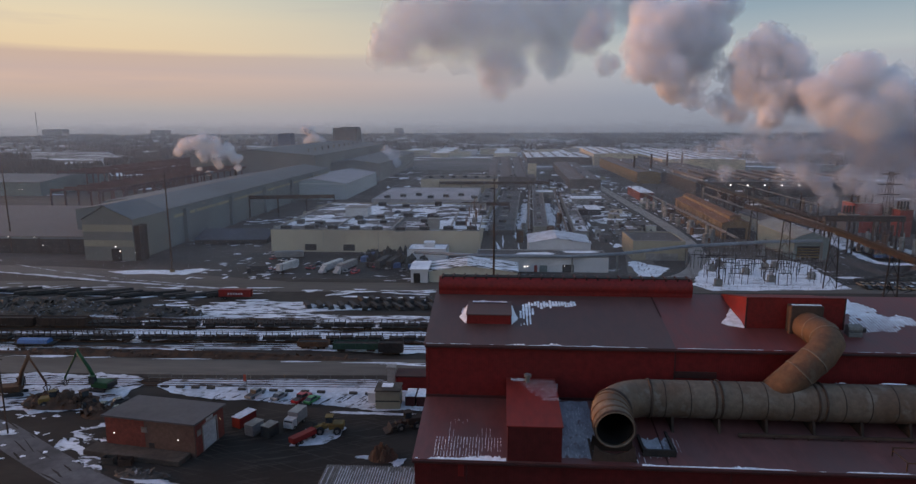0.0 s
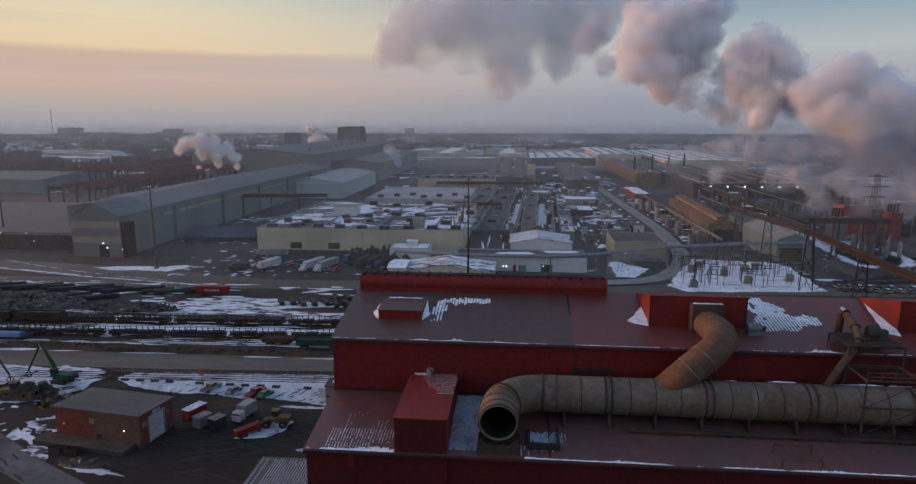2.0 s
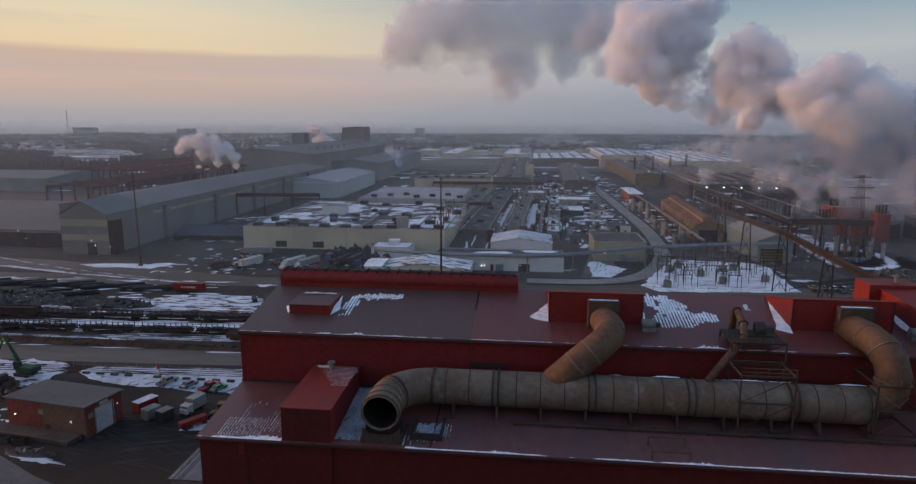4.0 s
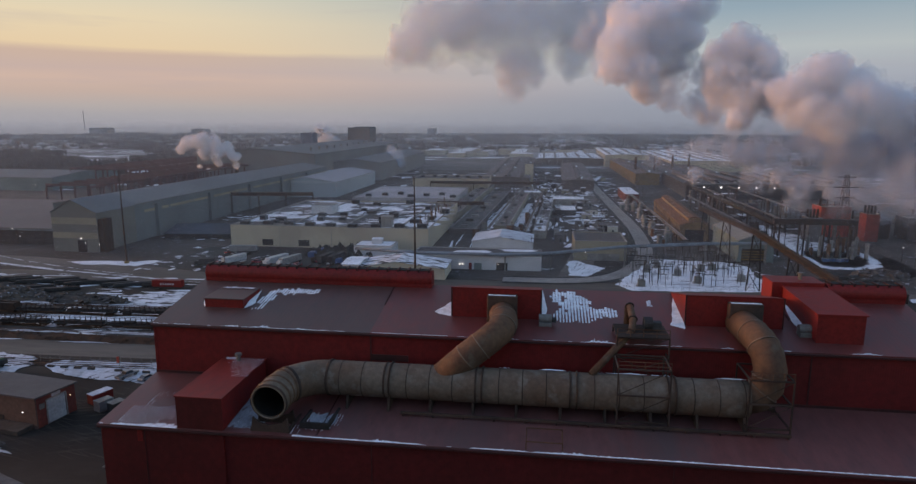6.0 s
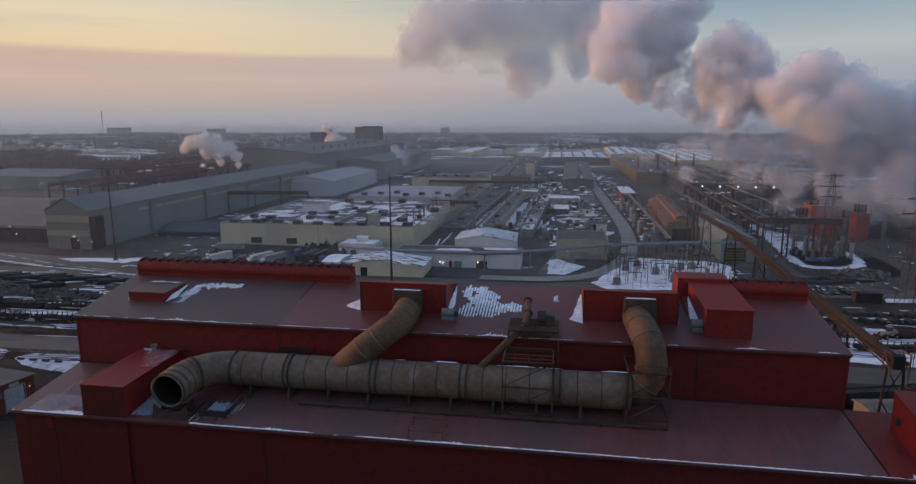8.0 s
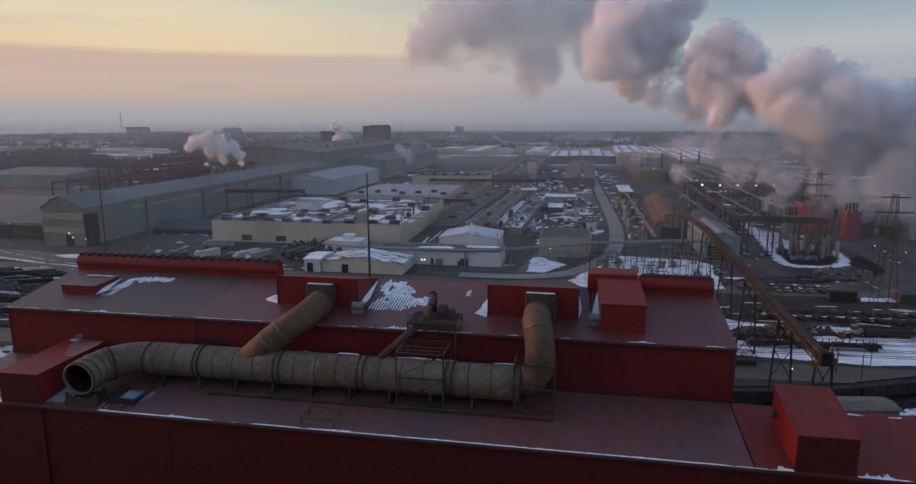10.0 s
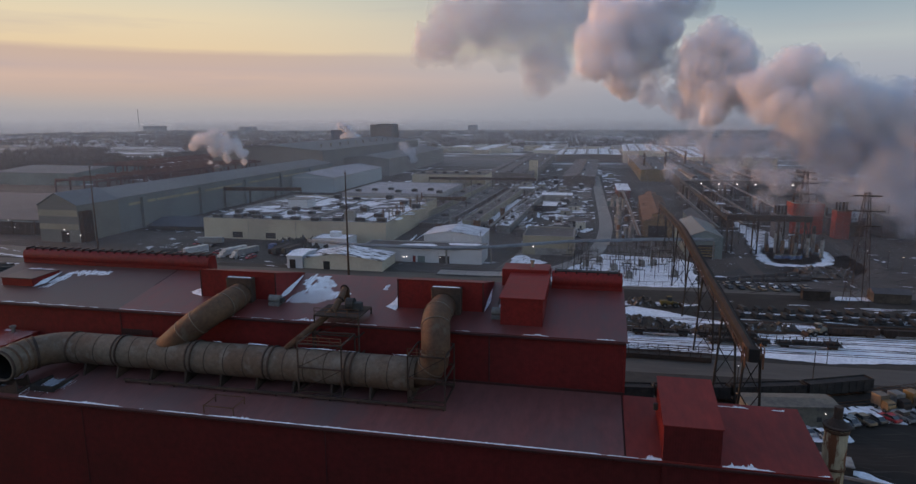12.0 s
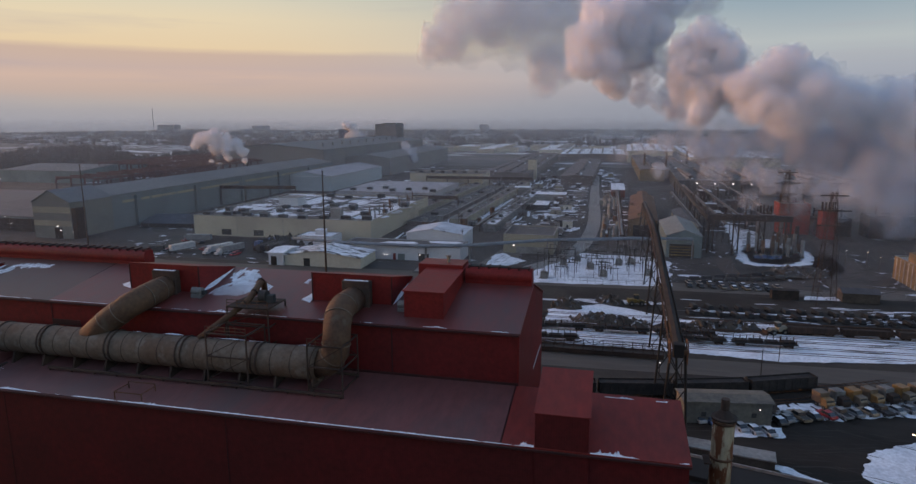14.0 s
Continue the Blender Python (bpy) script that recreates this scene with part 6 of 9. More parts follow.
def hut(name, m, w, d, h, wall, roof, label, category, group="", rise=0.0):
    b = thing(name, m, label, category, group)
    part("wall", boxes((-w / 2, w / 2, -d / 2, -d / 2 + 0.2, 0, h), (-w / 2, w / 2, d / 2 - 0.2, d / 2, 0, h), (-w / 2, -w / 2 + 0.2, -d / 2 + 0.2, d / 2 - 0.2, 0, h), (w / 2 - 0.2, w / 2, -d / 2 + 0.2, d / 2 - 0.2, 0, h)), wall, b)
    if rise:
        part("roof", prism([(-d / 2 - 0.3, h), (d / 2 + 0.3, h), (0, h + rise)], -w / 2 - 0.3, w / 2 + 0.3), roof, b)
    else:
        part("roof", boxes((-w / 2 - 0.2, w / 2 + 0.2, -d / 2 - 0.2, d / 2 + 0.2, h, h + 0.3), bevel=0.04), roof, b)
    return b


b = hut("tan_shed", pose(-26.2, 139.6, 0, 0, 0, 2), 5.6, 4.6, 4.4, BAND, STAINED, "tan brick pump house with snow on its flat roof", "shed")
part("roof_snow", boxes((-1.6, 1.0, -0.4, 1.8, 4.7, 4.78)), SNOW, b)
part("band", boxes((-2.82, 2.82, -2.33, -2.28, 1.9, 2.2)), DARK, b)
hut("white_tank_hut", pose(-30.4, 141.4, 0), 1.8, 2.2, 2.4, WHITE_WALL, WHITE_WALL, "small white hut beside the pump house", "hut")
for k in range(2):
    b = thing("snowy_container", pose(-21.2 + 2.6 * k, 141.6, 0), "dark red container with a white snowy lid", "container", "containers by the pump house")
    part("box", boxes((-1.15, 1.15, -2.4, 2.4, 0, 2.4), bevel=0.05), RED_DARK, b)
    part("roof_snow", boxes((-1.1, 1.1, -2.3, 2.3, 2.4, 2.55), bevel=0.05), SNOW, b)
hut("red_depot", pose(-19.5, 150.6, 0, 0, 0, 2), 13, 5, 3.6, RED_WALL, RED_DARK, "long low dark red depot beside the road", "depot")
hut("lamp_room", pose(-27.5, 151.0, 0), 2.0, 2.0, 5.0, CONCRETE, CONCRETE, "small square concrete turret hut", "hut")
shed = thing("corrugated_shed", pose(-21.5, 101, 0, 0, 0, 1), "low shed with a snow-streaked corrugated roof", "shed")
part("wall", boxes((-9.5, 9.5, -5, 5, 0, 3.4)), CONCRETE, shed)
bm = bmesh.new()
for k in range(42):
    x = -10 + 0.48 * k
    box(bm, x, x + 0.30, -5.5, 5.5, 3.42, 3.66)
ob = part("roof_rib", bm, STEEL, shed, "parallel ribs of the corrugated roof")
tagged(ob, kind="stuff")
part("roof", boxes((-10, 10.2, -5.5, 5.5, 3.4, 3.5)), SHED_ROOF, shed)
rng = random.Random(77)
v, f = [], []
for k in range(41):
    x = -10 + 0.48 * k + 0.31
    if x < -5 and rng.random() < 0.6:
        continue
    s = len(v)
    y1 = 5.4 - rng.random() * 2
    v += [(x, -5.4, 3.56), (x + 0.16, -5.4, 3.56), (x + 0.16, y1, 3.56), (x, y1, 3.56)]
    f.append((s, s + 1, s + 2, s + 3))
ob = raw("rib_snow", v, f, SNOW, shed)
tagged(ob, kind="stuff")
near_pole = thing("utility_pole", pose(-104.8, 120.5, 0), "bare brown wooden utility pole", "pole")
part("shaft", rods(0.17, ((0, 0, 0), (0, 0, 18)), sides=8), RUST_DARK, near_pole)
part("cross_arm", boxes((-0.9, 0.9, -0.08, 0.08, 16.6, 16.8)), RUST_DARK, near_pole)


# ---- buildings beyond the rail yard ----
OCHRE_DULL = mat("dull_ochre_ribs", (0.17, 0.118, 0.055), (0.12, 0.085, 0.045), 0.1, 0.8, 0.8, ribs=(0.6, "Y", 0.5))
def hall(name, x0, x1, y0, y1, h, wall, roof, label, category, rise=0.0, run="y", turn=0.0, group="", ridge=0.5, parapet=0.0):
    """A walled hall with thickness, a flat roof with a parapet or a gabled roof running along x or y."""
    cx, cy = (x0 + x1) / 2, (y0 + y1) / 2
    w, d = (x1 - x0) / 2, (y1 - y0) / 2
    b = thing(name, pose(cx, cy, 0, 0, 0, turn), label, category, group)
    t = 0.4
    if rise and run == "y":
        r = -w + 2 * w * ridge
        for s in (-1, 1):
            part("gable_wall", prism([(-w + t, 0), (w - t, 0), (w - t, h), (r, h + rise - 0.2), (-w + t, h)], s * d - (t if s > 0 else 0), s * d + (0 if s > 0 else t), "y"), wall, b)
        for s in (-1, 1):
            part("side_wall", boxes((s * w - (t if s > 0 else 0), s * w + (0 if s > 0 else t), -d + 0.002, d - 0.002, 0, h)), wall, b)
        for a, c in ((-w - 0.4, r), (r, w + 0.4)):
            za, zc = (h - 0.05, h + rise) if c == r else (h + rise, h - 0.05)
            part("roof_slope", prism([(a, za), (c, zc), (c, zc + 0.3), (a, za + 0.3)], -d - 0.4, d + 0.4, "y"), roof, b)
    elif rise:
        r = -d + 2 * d * ridge
        for s in (-1, 1):
            part("gable_wall", prism([(-d + t, 0), (d - t, 0), (d - t, h), (r, h + rise - 0.2), (-d + t, h)], s * w - (t if s > 0 else 0), s * w + (0 if s > 0 else t)), wall, b)
        for s in (-1, 1):
            part("side_wall", boxes((-w + 0.002, w - 0.002, s * d - (t if s > 0 else 0), s * d + (0 if s > 0 else t), 0, h)), wall, b)
        for a, c, za, zc in ((-d - 0.4, r, h - 0.05, h + rise), (r, d + 0.4, h + rise, h - 0.05)):
            part("roof_slope", prism([(a, za), (c, zc), (c, zc + 0.3), (a, za + 0.3)], -w - 0.4, w + 0.4), roof, b)
    else:
        top = h + parapet
        part("front_wall", boxes((-w, w, -d, -d + t, 0, top)), wall, b)
        part("back_wall", boxes((-w, w, d - t, d, 0, top)), wall, b)
        part("side_wall", boxes((-w, -w + t, -d + t, d - t, 0, top)), wall, b)
        part("side_wall", boxes((w - t, w, -d + t, d - t, 0, top)), wall, b)
        part("roof", boxes((-w + t, w - t, -d + t, d - t, h - 0.4, h)), roof, b)
        part("coping", boxes((-w - 0.1, w + 0.1, -d - 0.1, -d + t + 0.1, top, top + 0.15), (-w - 0.1, w + 0.1, d - t - 0.1, d + 0.1, top, top + 0.15), (-w - 0.1, -w + t + 0.1, -d, d, top, top + 0.15), (w - t - 0.1, w + 0.1, -d, d, top, top + 0.15)), CONCRETE, b)
    return b


def opening(b, name, x0, x1, z0, z1, material, face):
    """A door, window or band set on a hall's front face (its own y)."""
    return part(name, boxes((x0, x1, face - 0.12, face + 0.05, z0, z1)), material, b)


def wall_lamps(b, spots, r=0.15):
    for x, y, z in spots:
        part("wall_lamp", boxes((x - r, x + r, y - r, y + r, z - r, z + r)), LAMP, b, "small lit flood lamp")


# long grey-green rolling mill with its gate house
gate = hall("gate_house", -201.5, -176.5, 291, 322, 20.0, mat("drab_gate_siding", (0.155, 0.155, 0.138), (0.13, 0.13, 0.118), 0.04, 0.6, 0.75, ribs=(0.8, "X", 0.5), even=0.3), MILL_ROOF, "tall drab gabled gate house of the rolling mill", "mill hall", 6.6, "y", 0, "", 0.46)
opening(gate, "gate", 1.0, 6.0, 0, 6.0, SOOT_SHADE, -15.5)
opening(gate, "band", -12.4, 12.4, 14.2, 17.6, BAND, -15.5)
opening(gate, "band", -12.4, 12.4, 7.0, 10.0, BAND, -15.5)
wall_lamps(gate, [(3.5, -16.0, 7.0), (5.5, -16.0, 4.8), (12.6, -15.0, 4.0)])
part("stair_tower", boxes((12.6, 15.4, -15.0, -8.0, 0, 17.0)), RUST_DARK, gate)
rolling = hall("rolling_mill", -226, -177, 322.5, 640, 20.4, MILL_WALL, MILL_ROOF, "very long grey-green rolling mill with a low pitched roof", "mill hall", 3.8)
hall("mill_side_bay", -262, -226.5, 402, 640, 15.0, MILL_WALL, MILL_ROOF, "lower side bay of the long rolling mill", "mill hall", 4.0, "y", 0, "", 0.97)
for k in range(12):
    y = -150 + 26 * k
    part("wall_band", boxes((24.45, 24.62, y, y + 24, 15.0, 16.6)), BAND, rolling)
    part("wall_light", boxes((24.45, 24.7, y + 8, y + 11, 18.4, 19.4)), STEEL, rolling)
for k in range(5):
    part("buttress", boxes((24.5, 26.5, -140 + 60 * k, -136 + 60 * k, 0, 19)), MILL_WALL, rolling)
lean = hall("crane_bay", -345, -202, 306, 400, 8.8, MILL_WALL, BROWN_ROOF, "wide low crane bay with a brownish lean-to roof", "mill hall", 3.6, "x", 0, "", 0.98)
# dark panel that stands in for the shade inside the open bay
part("bay_opening_shade", boxes((-70, 70, -47.2, -46.9, 0, 7.6)), SOOT_SHADE, lean)
for k in range(10):
    part("bay_column", boxes((-70 + 15.4 * k, -69.2 + 15.4 * k, -47.4, -47.2, 0, 8.4)), RUST_DARK, lean)
wall_lamps(lean, [(22, -47.6, 8.6), (36, -47.6, 8.6), (40, -47.6, 4.5), (5, -47.6, 5.0)])
teal = hall("teal_mill", -525, -424, 560, 660, 12.5, TEAL_WALL, MILL_ROOF, "pale teal steel hall with a low roof", "mill hall", 4.0, "x")
wall_lamps(teal, [(30, -50.4, 6), (33, -50.4, 6)])
side_shed = hall("coil_shelter", -170, -131, 336, 372, 2.4, DARK, mat("dark_blue_grey_roof", (0.06, 0.07, 0.085), (0.05, 0.055, 0.065), 0.05, 0.5, 0.8), "very low dark blue-grey coil shelter beside the mill", "shed", 3.2, "x", 6)
coil_hall = hall("coil_hall", -190, -136, 545, 680, 13.5, mat("pale_blue_grey_siding", (0.34, 0.37, 0.39), (0.28, 0.31, 0.33), 0.02, 0.4, 0.7, ribs=(0.8, "Y", 0.4), even=0.3), mat("violet_grey_roof", (0.30, 0.29, 0.31), (0.25, 0.24, 0.26), 0.03, 0.4, 0.75, even=0.3), "pale grey coil hall with a low hipped roof", "mill hall", 4.0, "y")
part("eave_trim", boxes((-27.5, 27.5, -67.9, -67.6, 13.2, 13.9)), WHITE_WALL, coil_hall)
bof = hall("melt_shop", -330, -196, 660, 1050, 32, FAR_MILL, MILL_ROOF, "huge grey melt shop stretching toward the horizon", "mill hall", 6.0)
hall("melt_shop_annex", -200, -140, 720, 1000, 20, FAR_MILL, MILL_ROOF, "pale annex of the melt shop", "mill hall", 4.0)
# dark tower siding paled, the haze before it put into its colour
tower = hall("furnace_tower", -283, -245, 1060, 1100, 57, mat("haze_paled_tower_siding", (0.235, 0.215, 0.215), (0.205, 0.19, 0.19), 0.02, 0.3, 0.8), FLAT_ROOF, "dark windowless furnace tower above the melt shop", "tower", parapet=0.5)
part("penthouse", boxes((-6, 17, -18, 18, 57, 59)), MILL_WALL, tower)
hall("dark_tower", -490, -463, 1380, 1410, 43, mat("blue_black_siding", (0.10, 0.11, 0.14), (0.08, 0.09, 0.11), 0.02, 0.3, 0.8), FLAT_ROOF, "small dark square tower beyond the melt shop", "tower", parapet=0.5)
for k in range(11):
    n = thing("roof_stack", pose(-215 - 0.8 * k, 700 + 30 * k, 34), "short pale roof stack on the melt shop", "stack", "roof stacks")
    part("pipe", rods(0.9, ((0, 0, 0), (0, 0, 3.4)), sides=10), STEEL, n)
    part("cowl", rods(1.2, ((0, 0, 3.4), (0, 0, 4.1)), sides=10), STEEL, n)
chim = thing("roof_chimney", pose(-261.0, 612, 14), "dark steel chimney rising from the mill roof", "chimney")
part("shaft", rods(1.3, ((0, 0, 0), (0, 0, 8)), sides=12), SOOT_SHADE, chim)
part("rim", rods(1.55, ((0, 0, 7.4), (0, 0, 8.1)), sides=12), RUST_DARK, chim)


# crane runways, rusty
# runway and stock reds are lifted, with distance haze put into their colour
RUNWAY_RED = mat("dark_red_brown_steel", (0.115, 0.068, 0.066), (0.088, 0.058, 0.057), 0.1, 1.0, 0.85, even=0.5)
STOCK = mat("dark_red_stock", (0.105, 0.076, 0.075), (0.085, 0.066, 0.066), 0.08, 0.8, 0.9, extra=(0.45, 0.46, 0.5), extra_at=(0.62, 0.66), extra_scale=0.12)
def runway(name, x, y0, y1, span, z, n, label):
    g = thing(name, pose(0, 0, 0), label, "crane runway", "crane runways")
    for s in (-span / 2, span / 2):
        part("girder", boxes((x + s - 0.4, x + s + 0.4, y0, y1, z - 1.6, z)), RUNWAY_RED, g)
        for k in range(n + 1):
            y = y0 + (y1 - y0) * k / n
            part("column", boxes((x + s - 0.5, x + s + 0.5, y - 0.5, y + 0.5, 0, z - 1.6)), RUNWAY_RED, g)
    for k in range(n + 1):
        y = y0 + (y1 - y0) * k / n
        part("crane_bridge", boxes((x - span / 2, x + span / 2, y - 0.5, y + 0.5, z, z + 1.2)), RUNWAY_RED, g)
    return g


runway("crane_runway", -288, 412, 720, 34, 21, 22, "long dark red crane runway beside the mill")
runway("crane_runway", -331, 572, 900, 36, 20, 22, "dark red crane runway over stacked steel")
runway("crane_runway", -374, 580, 960, 36, 20, 22, "dark red crane runway with many gantries")
runway("crane_runway", -417, 600, 960, 36, 19, 20, "far dark red crane runway over stock")
for i, (x, y0, y1) in enumerate(((-288, 420, 700), (-331, 585, 880), (-374, 600, 900), (-417, 620, 900))):
    heap(x, (y0 + y1) / 2, 13, (y1 - y0) / 2, 5.0, 70 + i, STOCK, "long stock of dark red steel under the crane runway", "steel stock", 2.0)

# flat-roofed warehouse with snow and roof units
ware = hall("warehouse", -119.2, -12.0, 318, 431, 10.9, TAN_WALL, SNOWY_ROOF, "broad tan warehouse with a snow-patched flat roof", "warehouse", parapet=0.5)
for x in (-32.0, -12, 30):
    opening(ware, "dock_door", x - 4, x + 2, 0.8, 4.0, DARK, -56.5)
opening(ware, "panel_joint", 2.0, 2.3, 0, 10.8, CONCRETE, -56.5)
opening(ware, "panel_joint", -26.2, -26.0, 0, 10.8, CONCRETE, -56.5)
rng = random.Random(5)
for k in range(40):
    snow(-116 + 102 * rng.random(), 321 + 106 * rng.random(), 3 + 12 * rng.random(), 1.5 + 4 * rng.random(), rng.choice((0, 0, 90, 20)), 100 + k, z=10.94 + 0.002 * k, material=SNOW, rough=0.9, label="patch of snow on the warehouse's flat roof")


def roof_unit(m, w, d, h, material, label="boxy rooftop ventilation unit"):
    u = thing("rooftop_unit", m, label, "roof unit", "units on the roofs")
    part("curb", boxes((-w / 2 + 0.1, w / 2 - 0.1, -d / 2 + 0.1, d / 2 - 0.1, 0, 0.3)), CONCRETE, u)
    part("casing", boxes((-w / 2, w / 2, -d / 2, d / 2, 0.3, h), bevel=0.08), material, u)
    part("grille", boxes((-w / 2 + 0.2, w / 2 - 0.2, -d / 2 - 0.05, -d / 2 + 0.02, 0.7, h - 0.3)), DARK, u)
    part("fan_cowl", rods(min(w, d) * 0.28, ((0, 0, h), (0, 0, h + 0.35)), sides=10), STEEL, u)
    return u


UNIT_GREY = mat("grey_unit_casing", (0.10, 0.11, 0.12), (0.08, 0.085, 0.09), 0.3, 1.0, 0.7, vary=0.35)
for k in range(9):
    roof_unit(pose(-112 + 12.0 * k, 321 + 2 * math.sin(k), 10.9), 5.2, 2.4, 2.3, UNIT_GREY, "dark rooftop ventilation unit near the parapet")
for k in range(24):
    roof_unit(pose(-112 + 100 * rng.random(), 328 + 98 * rng.random(), 10.9), 2.6 + 3 * rng.random(), 2.4 + 1.6 * rng.random(), 1.8 + 1.2 * rng.random(), UNIT_GREY)
hut("roof_cabin", pose(-86, 374, 10.9), 13, 12, 5.2, WHITE_WALL, CONCRETE, "pale square plant room on the warehouse roof", "plant room")
hut("roof_cabin", pose(-36, 329, 10.9), 5.6, 5, 5.0, CONCRETE, CONCRETE, "small concrete stair head on the warehouse roof", "plant room")
for k in range(4):
    ln = thing("roof_duct", pose(0, 0, 0), "long pale duct run across the warehouse roof", "roof duct", "roof ducts")
    part("duct", boxes((-118 + 30 * k, -117.2 + 30 * k, 320, 428, 11.0, 11.6)), CONCRETE, ln)
hall("white_warehouse", -98, -20, 470, 560, 9, LILAC_ROOF, LILAC_ROOF, "low pale warehouse behind the snowy roof", "warehouse", parapet=0.3)
hall("warehouse_annex", -58, -34, 434, 446, 10, WHITE_WALL, CONCRETE, "small pale annex behind the warehouse", "annex")
hall("tan_warehouse", -78, -6, 600, 640, 13, TAN_WALL, FLAT_ROOF, "tan warehouse far behind the snowy roof", "warehouse", parapet=0.4)
swb = hall("small_white_office", -46, -27, 300, 314, 5.2, WHITE_WALL, SNOW, "small flat-roofed white office with a snowy roof", "office", parapet=0.2)
hut("roof_cabin", pose(-36, 308, 5.2), 5, 4, 2.4, WHITE_WALL, SNOW, "white plant room on the small office", "plant room")

s1 = hall("white_shed", -30.5, 6, 257.5, 276, 4.6, CREAM_WALL, SNOW_THIN, "long cream shed under a dirty snow-covered roof", "shed", 2.6, "y", 0, "", 0.42)
s2 = hall("white_shed", -38, -30.9, 256.5, 272, 5.6, WHITE_WALL, SNOW, "white shed with an open door and snowy roof", "shed", 0.8, "x")
# open door drawn as a panel, the shade within put into its colour
opening(s2, "door", -2.4, 0.4, 0, 4.0, SOOT_SHADE, -7.75)
opening(s1, "door", -9, -6, 0, 3.6, DARK, -9.25)
wl2 = hall("white_workshop", -12, 46, 279, 296, 6.4, WHITE_WALL, FLAT_ROOF, "long white workshop with a dark snow-edged roof", "workshop", parapet=0.2)
opening(wl2, "red_door", -3.4, -2.0, 0, 3.0, RED_PAINT, -8.5)
opening(wl2, "shutter", -1.0, 2.4, 0, 3.0, TEAL_WALL, -8.5)
opening(wl2, "shutter", 9.0, 14.0, 0, 3.4, DARK, -8.5)
wall_lamps(wl2, [(-7.5, -9, 2.4), (-6.2, -9, 2.4), (9.8, -9, 2.8)])
snow(14, 287, 9, 4, 0, 201, z=6.42, material=SNOW, label="snow on the workshop's dark roof")
snow(36, 293, 8, 2.5, 0, 202, z=6.42, material=SNOW, label="snow on the workshop's dark roof")
gw = hall("white_gabled_hall", 12.2, 41.5, 304.5, 328, 8.2, WHITE_WALL, SNOW_YARD, "white gabled hall under a snow-covered roof", "hall", 2.3, "y", 0, "", 0.45)
pipe_bridge = thing("pipe_bridge", pose(0, 0, 0), "long blue-grey overhead pipeline crossing the plant roads", "pipeline")
pb = [(-40, 283, 7.4), (-12, 277.6, 7.4), (30, 277.4, 7.4), (50, 281, 8.0), (84, 296, 9.0), (122, 306, 9.5), (150, 310, 9.5)]
part("pipe", tube(pb, 0.75, 12), mat("blue_grey_pipe", (0.17, 0.20, 0.23), (0.13, 0.15, 0.17), 0.2, 1.5, 0.6), pipe_bridge)
for x, y, z in pb[1:]:
    part("trestle", boxes((x - 0.25, x + 0.25, y - 0.9, y - 0.6, 0, z - 0.6), (x - 0.25, x + 0.25, y + 0.6, y + 0.9, 0, z - 0.6), (x - 0.25, x + 0.25, y - 0.9, y + 0.9, z - 1.1, z - 0.7)), STEEL, pipe_bridge)

# trucks, trailers and dark clutter on the truck lot
box_truck(pose(-107, 270, 0, 0, 0, 200), DARK, DARK, "dark covered truck beside the lot's edge", 7.0, "trucks on the truck lot")
for k, (x, y, a, mt) in enumerate(((-96, 276, 72, WHITE_P), (-76.5, 277, -108, WHITE_P), (-70.0, 277, -108, SILVER_P), (-55, 286, 80, DARK), (-50, 286, 80, DARK), (-103, 300, 10, SILVER_P))):
    semi_trailer(pose(x, y, 0, 0, 0, a), mt, ("white", "white", "silver", "dark", "dark", "silver")[k] + " semi-trailer parked on the truck lot", cab=k in (1, 2))
rng = random.Random(8)
for k in range(26):
    car(pose(-122 + 80 * rng.random(), 270 + 38 * rng.random(), 0, 0, 0, rng.choice((70, 76, 250, 160))), rng.choice((BLACK_P, SILVER_P, BLACK_P, WHITE_P, RED_P)), "small car parked on the dark truck lot", "cars on the truck lot")
for k in range(10):
    b = thing("storage_skid", pose(-66 + 26 * rng.random(), 280 + 26 * rng.random(), 0, 0, 0, 90 * rng.random()), "dark storage skid stacked on the truck lot", "storage skid", "skids on the truck lot")
    part("crate", boxes((-2.2, 2.2, -1.2, 1.2, 0.15, 2.0 + rng.random()), bevel=0.1), rng.choice((DARK, BLUE_P, RUST_DARK)), b)
    part("runner", boxes((-2.2, 2.2, -1.0, -0.8, 0, 0.15), (-2.2, 2.2, 0.8, 1.0, 0, 0.15)), RUST_DARK, b)
for k in range(40):
    p = thing("steel_coil", pose(-147 + 4.2 * (k % 8) + 0.5 * (k // 8), 352 + 3.6 * (k // 8), 0.9, 0, 0, 12), "dark coil of steel lying in a row", "steel coil", "coils beside the mill")
    part("coil", tube([(-0.8, 0, 0), (0.8, 0, 0)], 0.9, 12, 0.5), DARK, p)


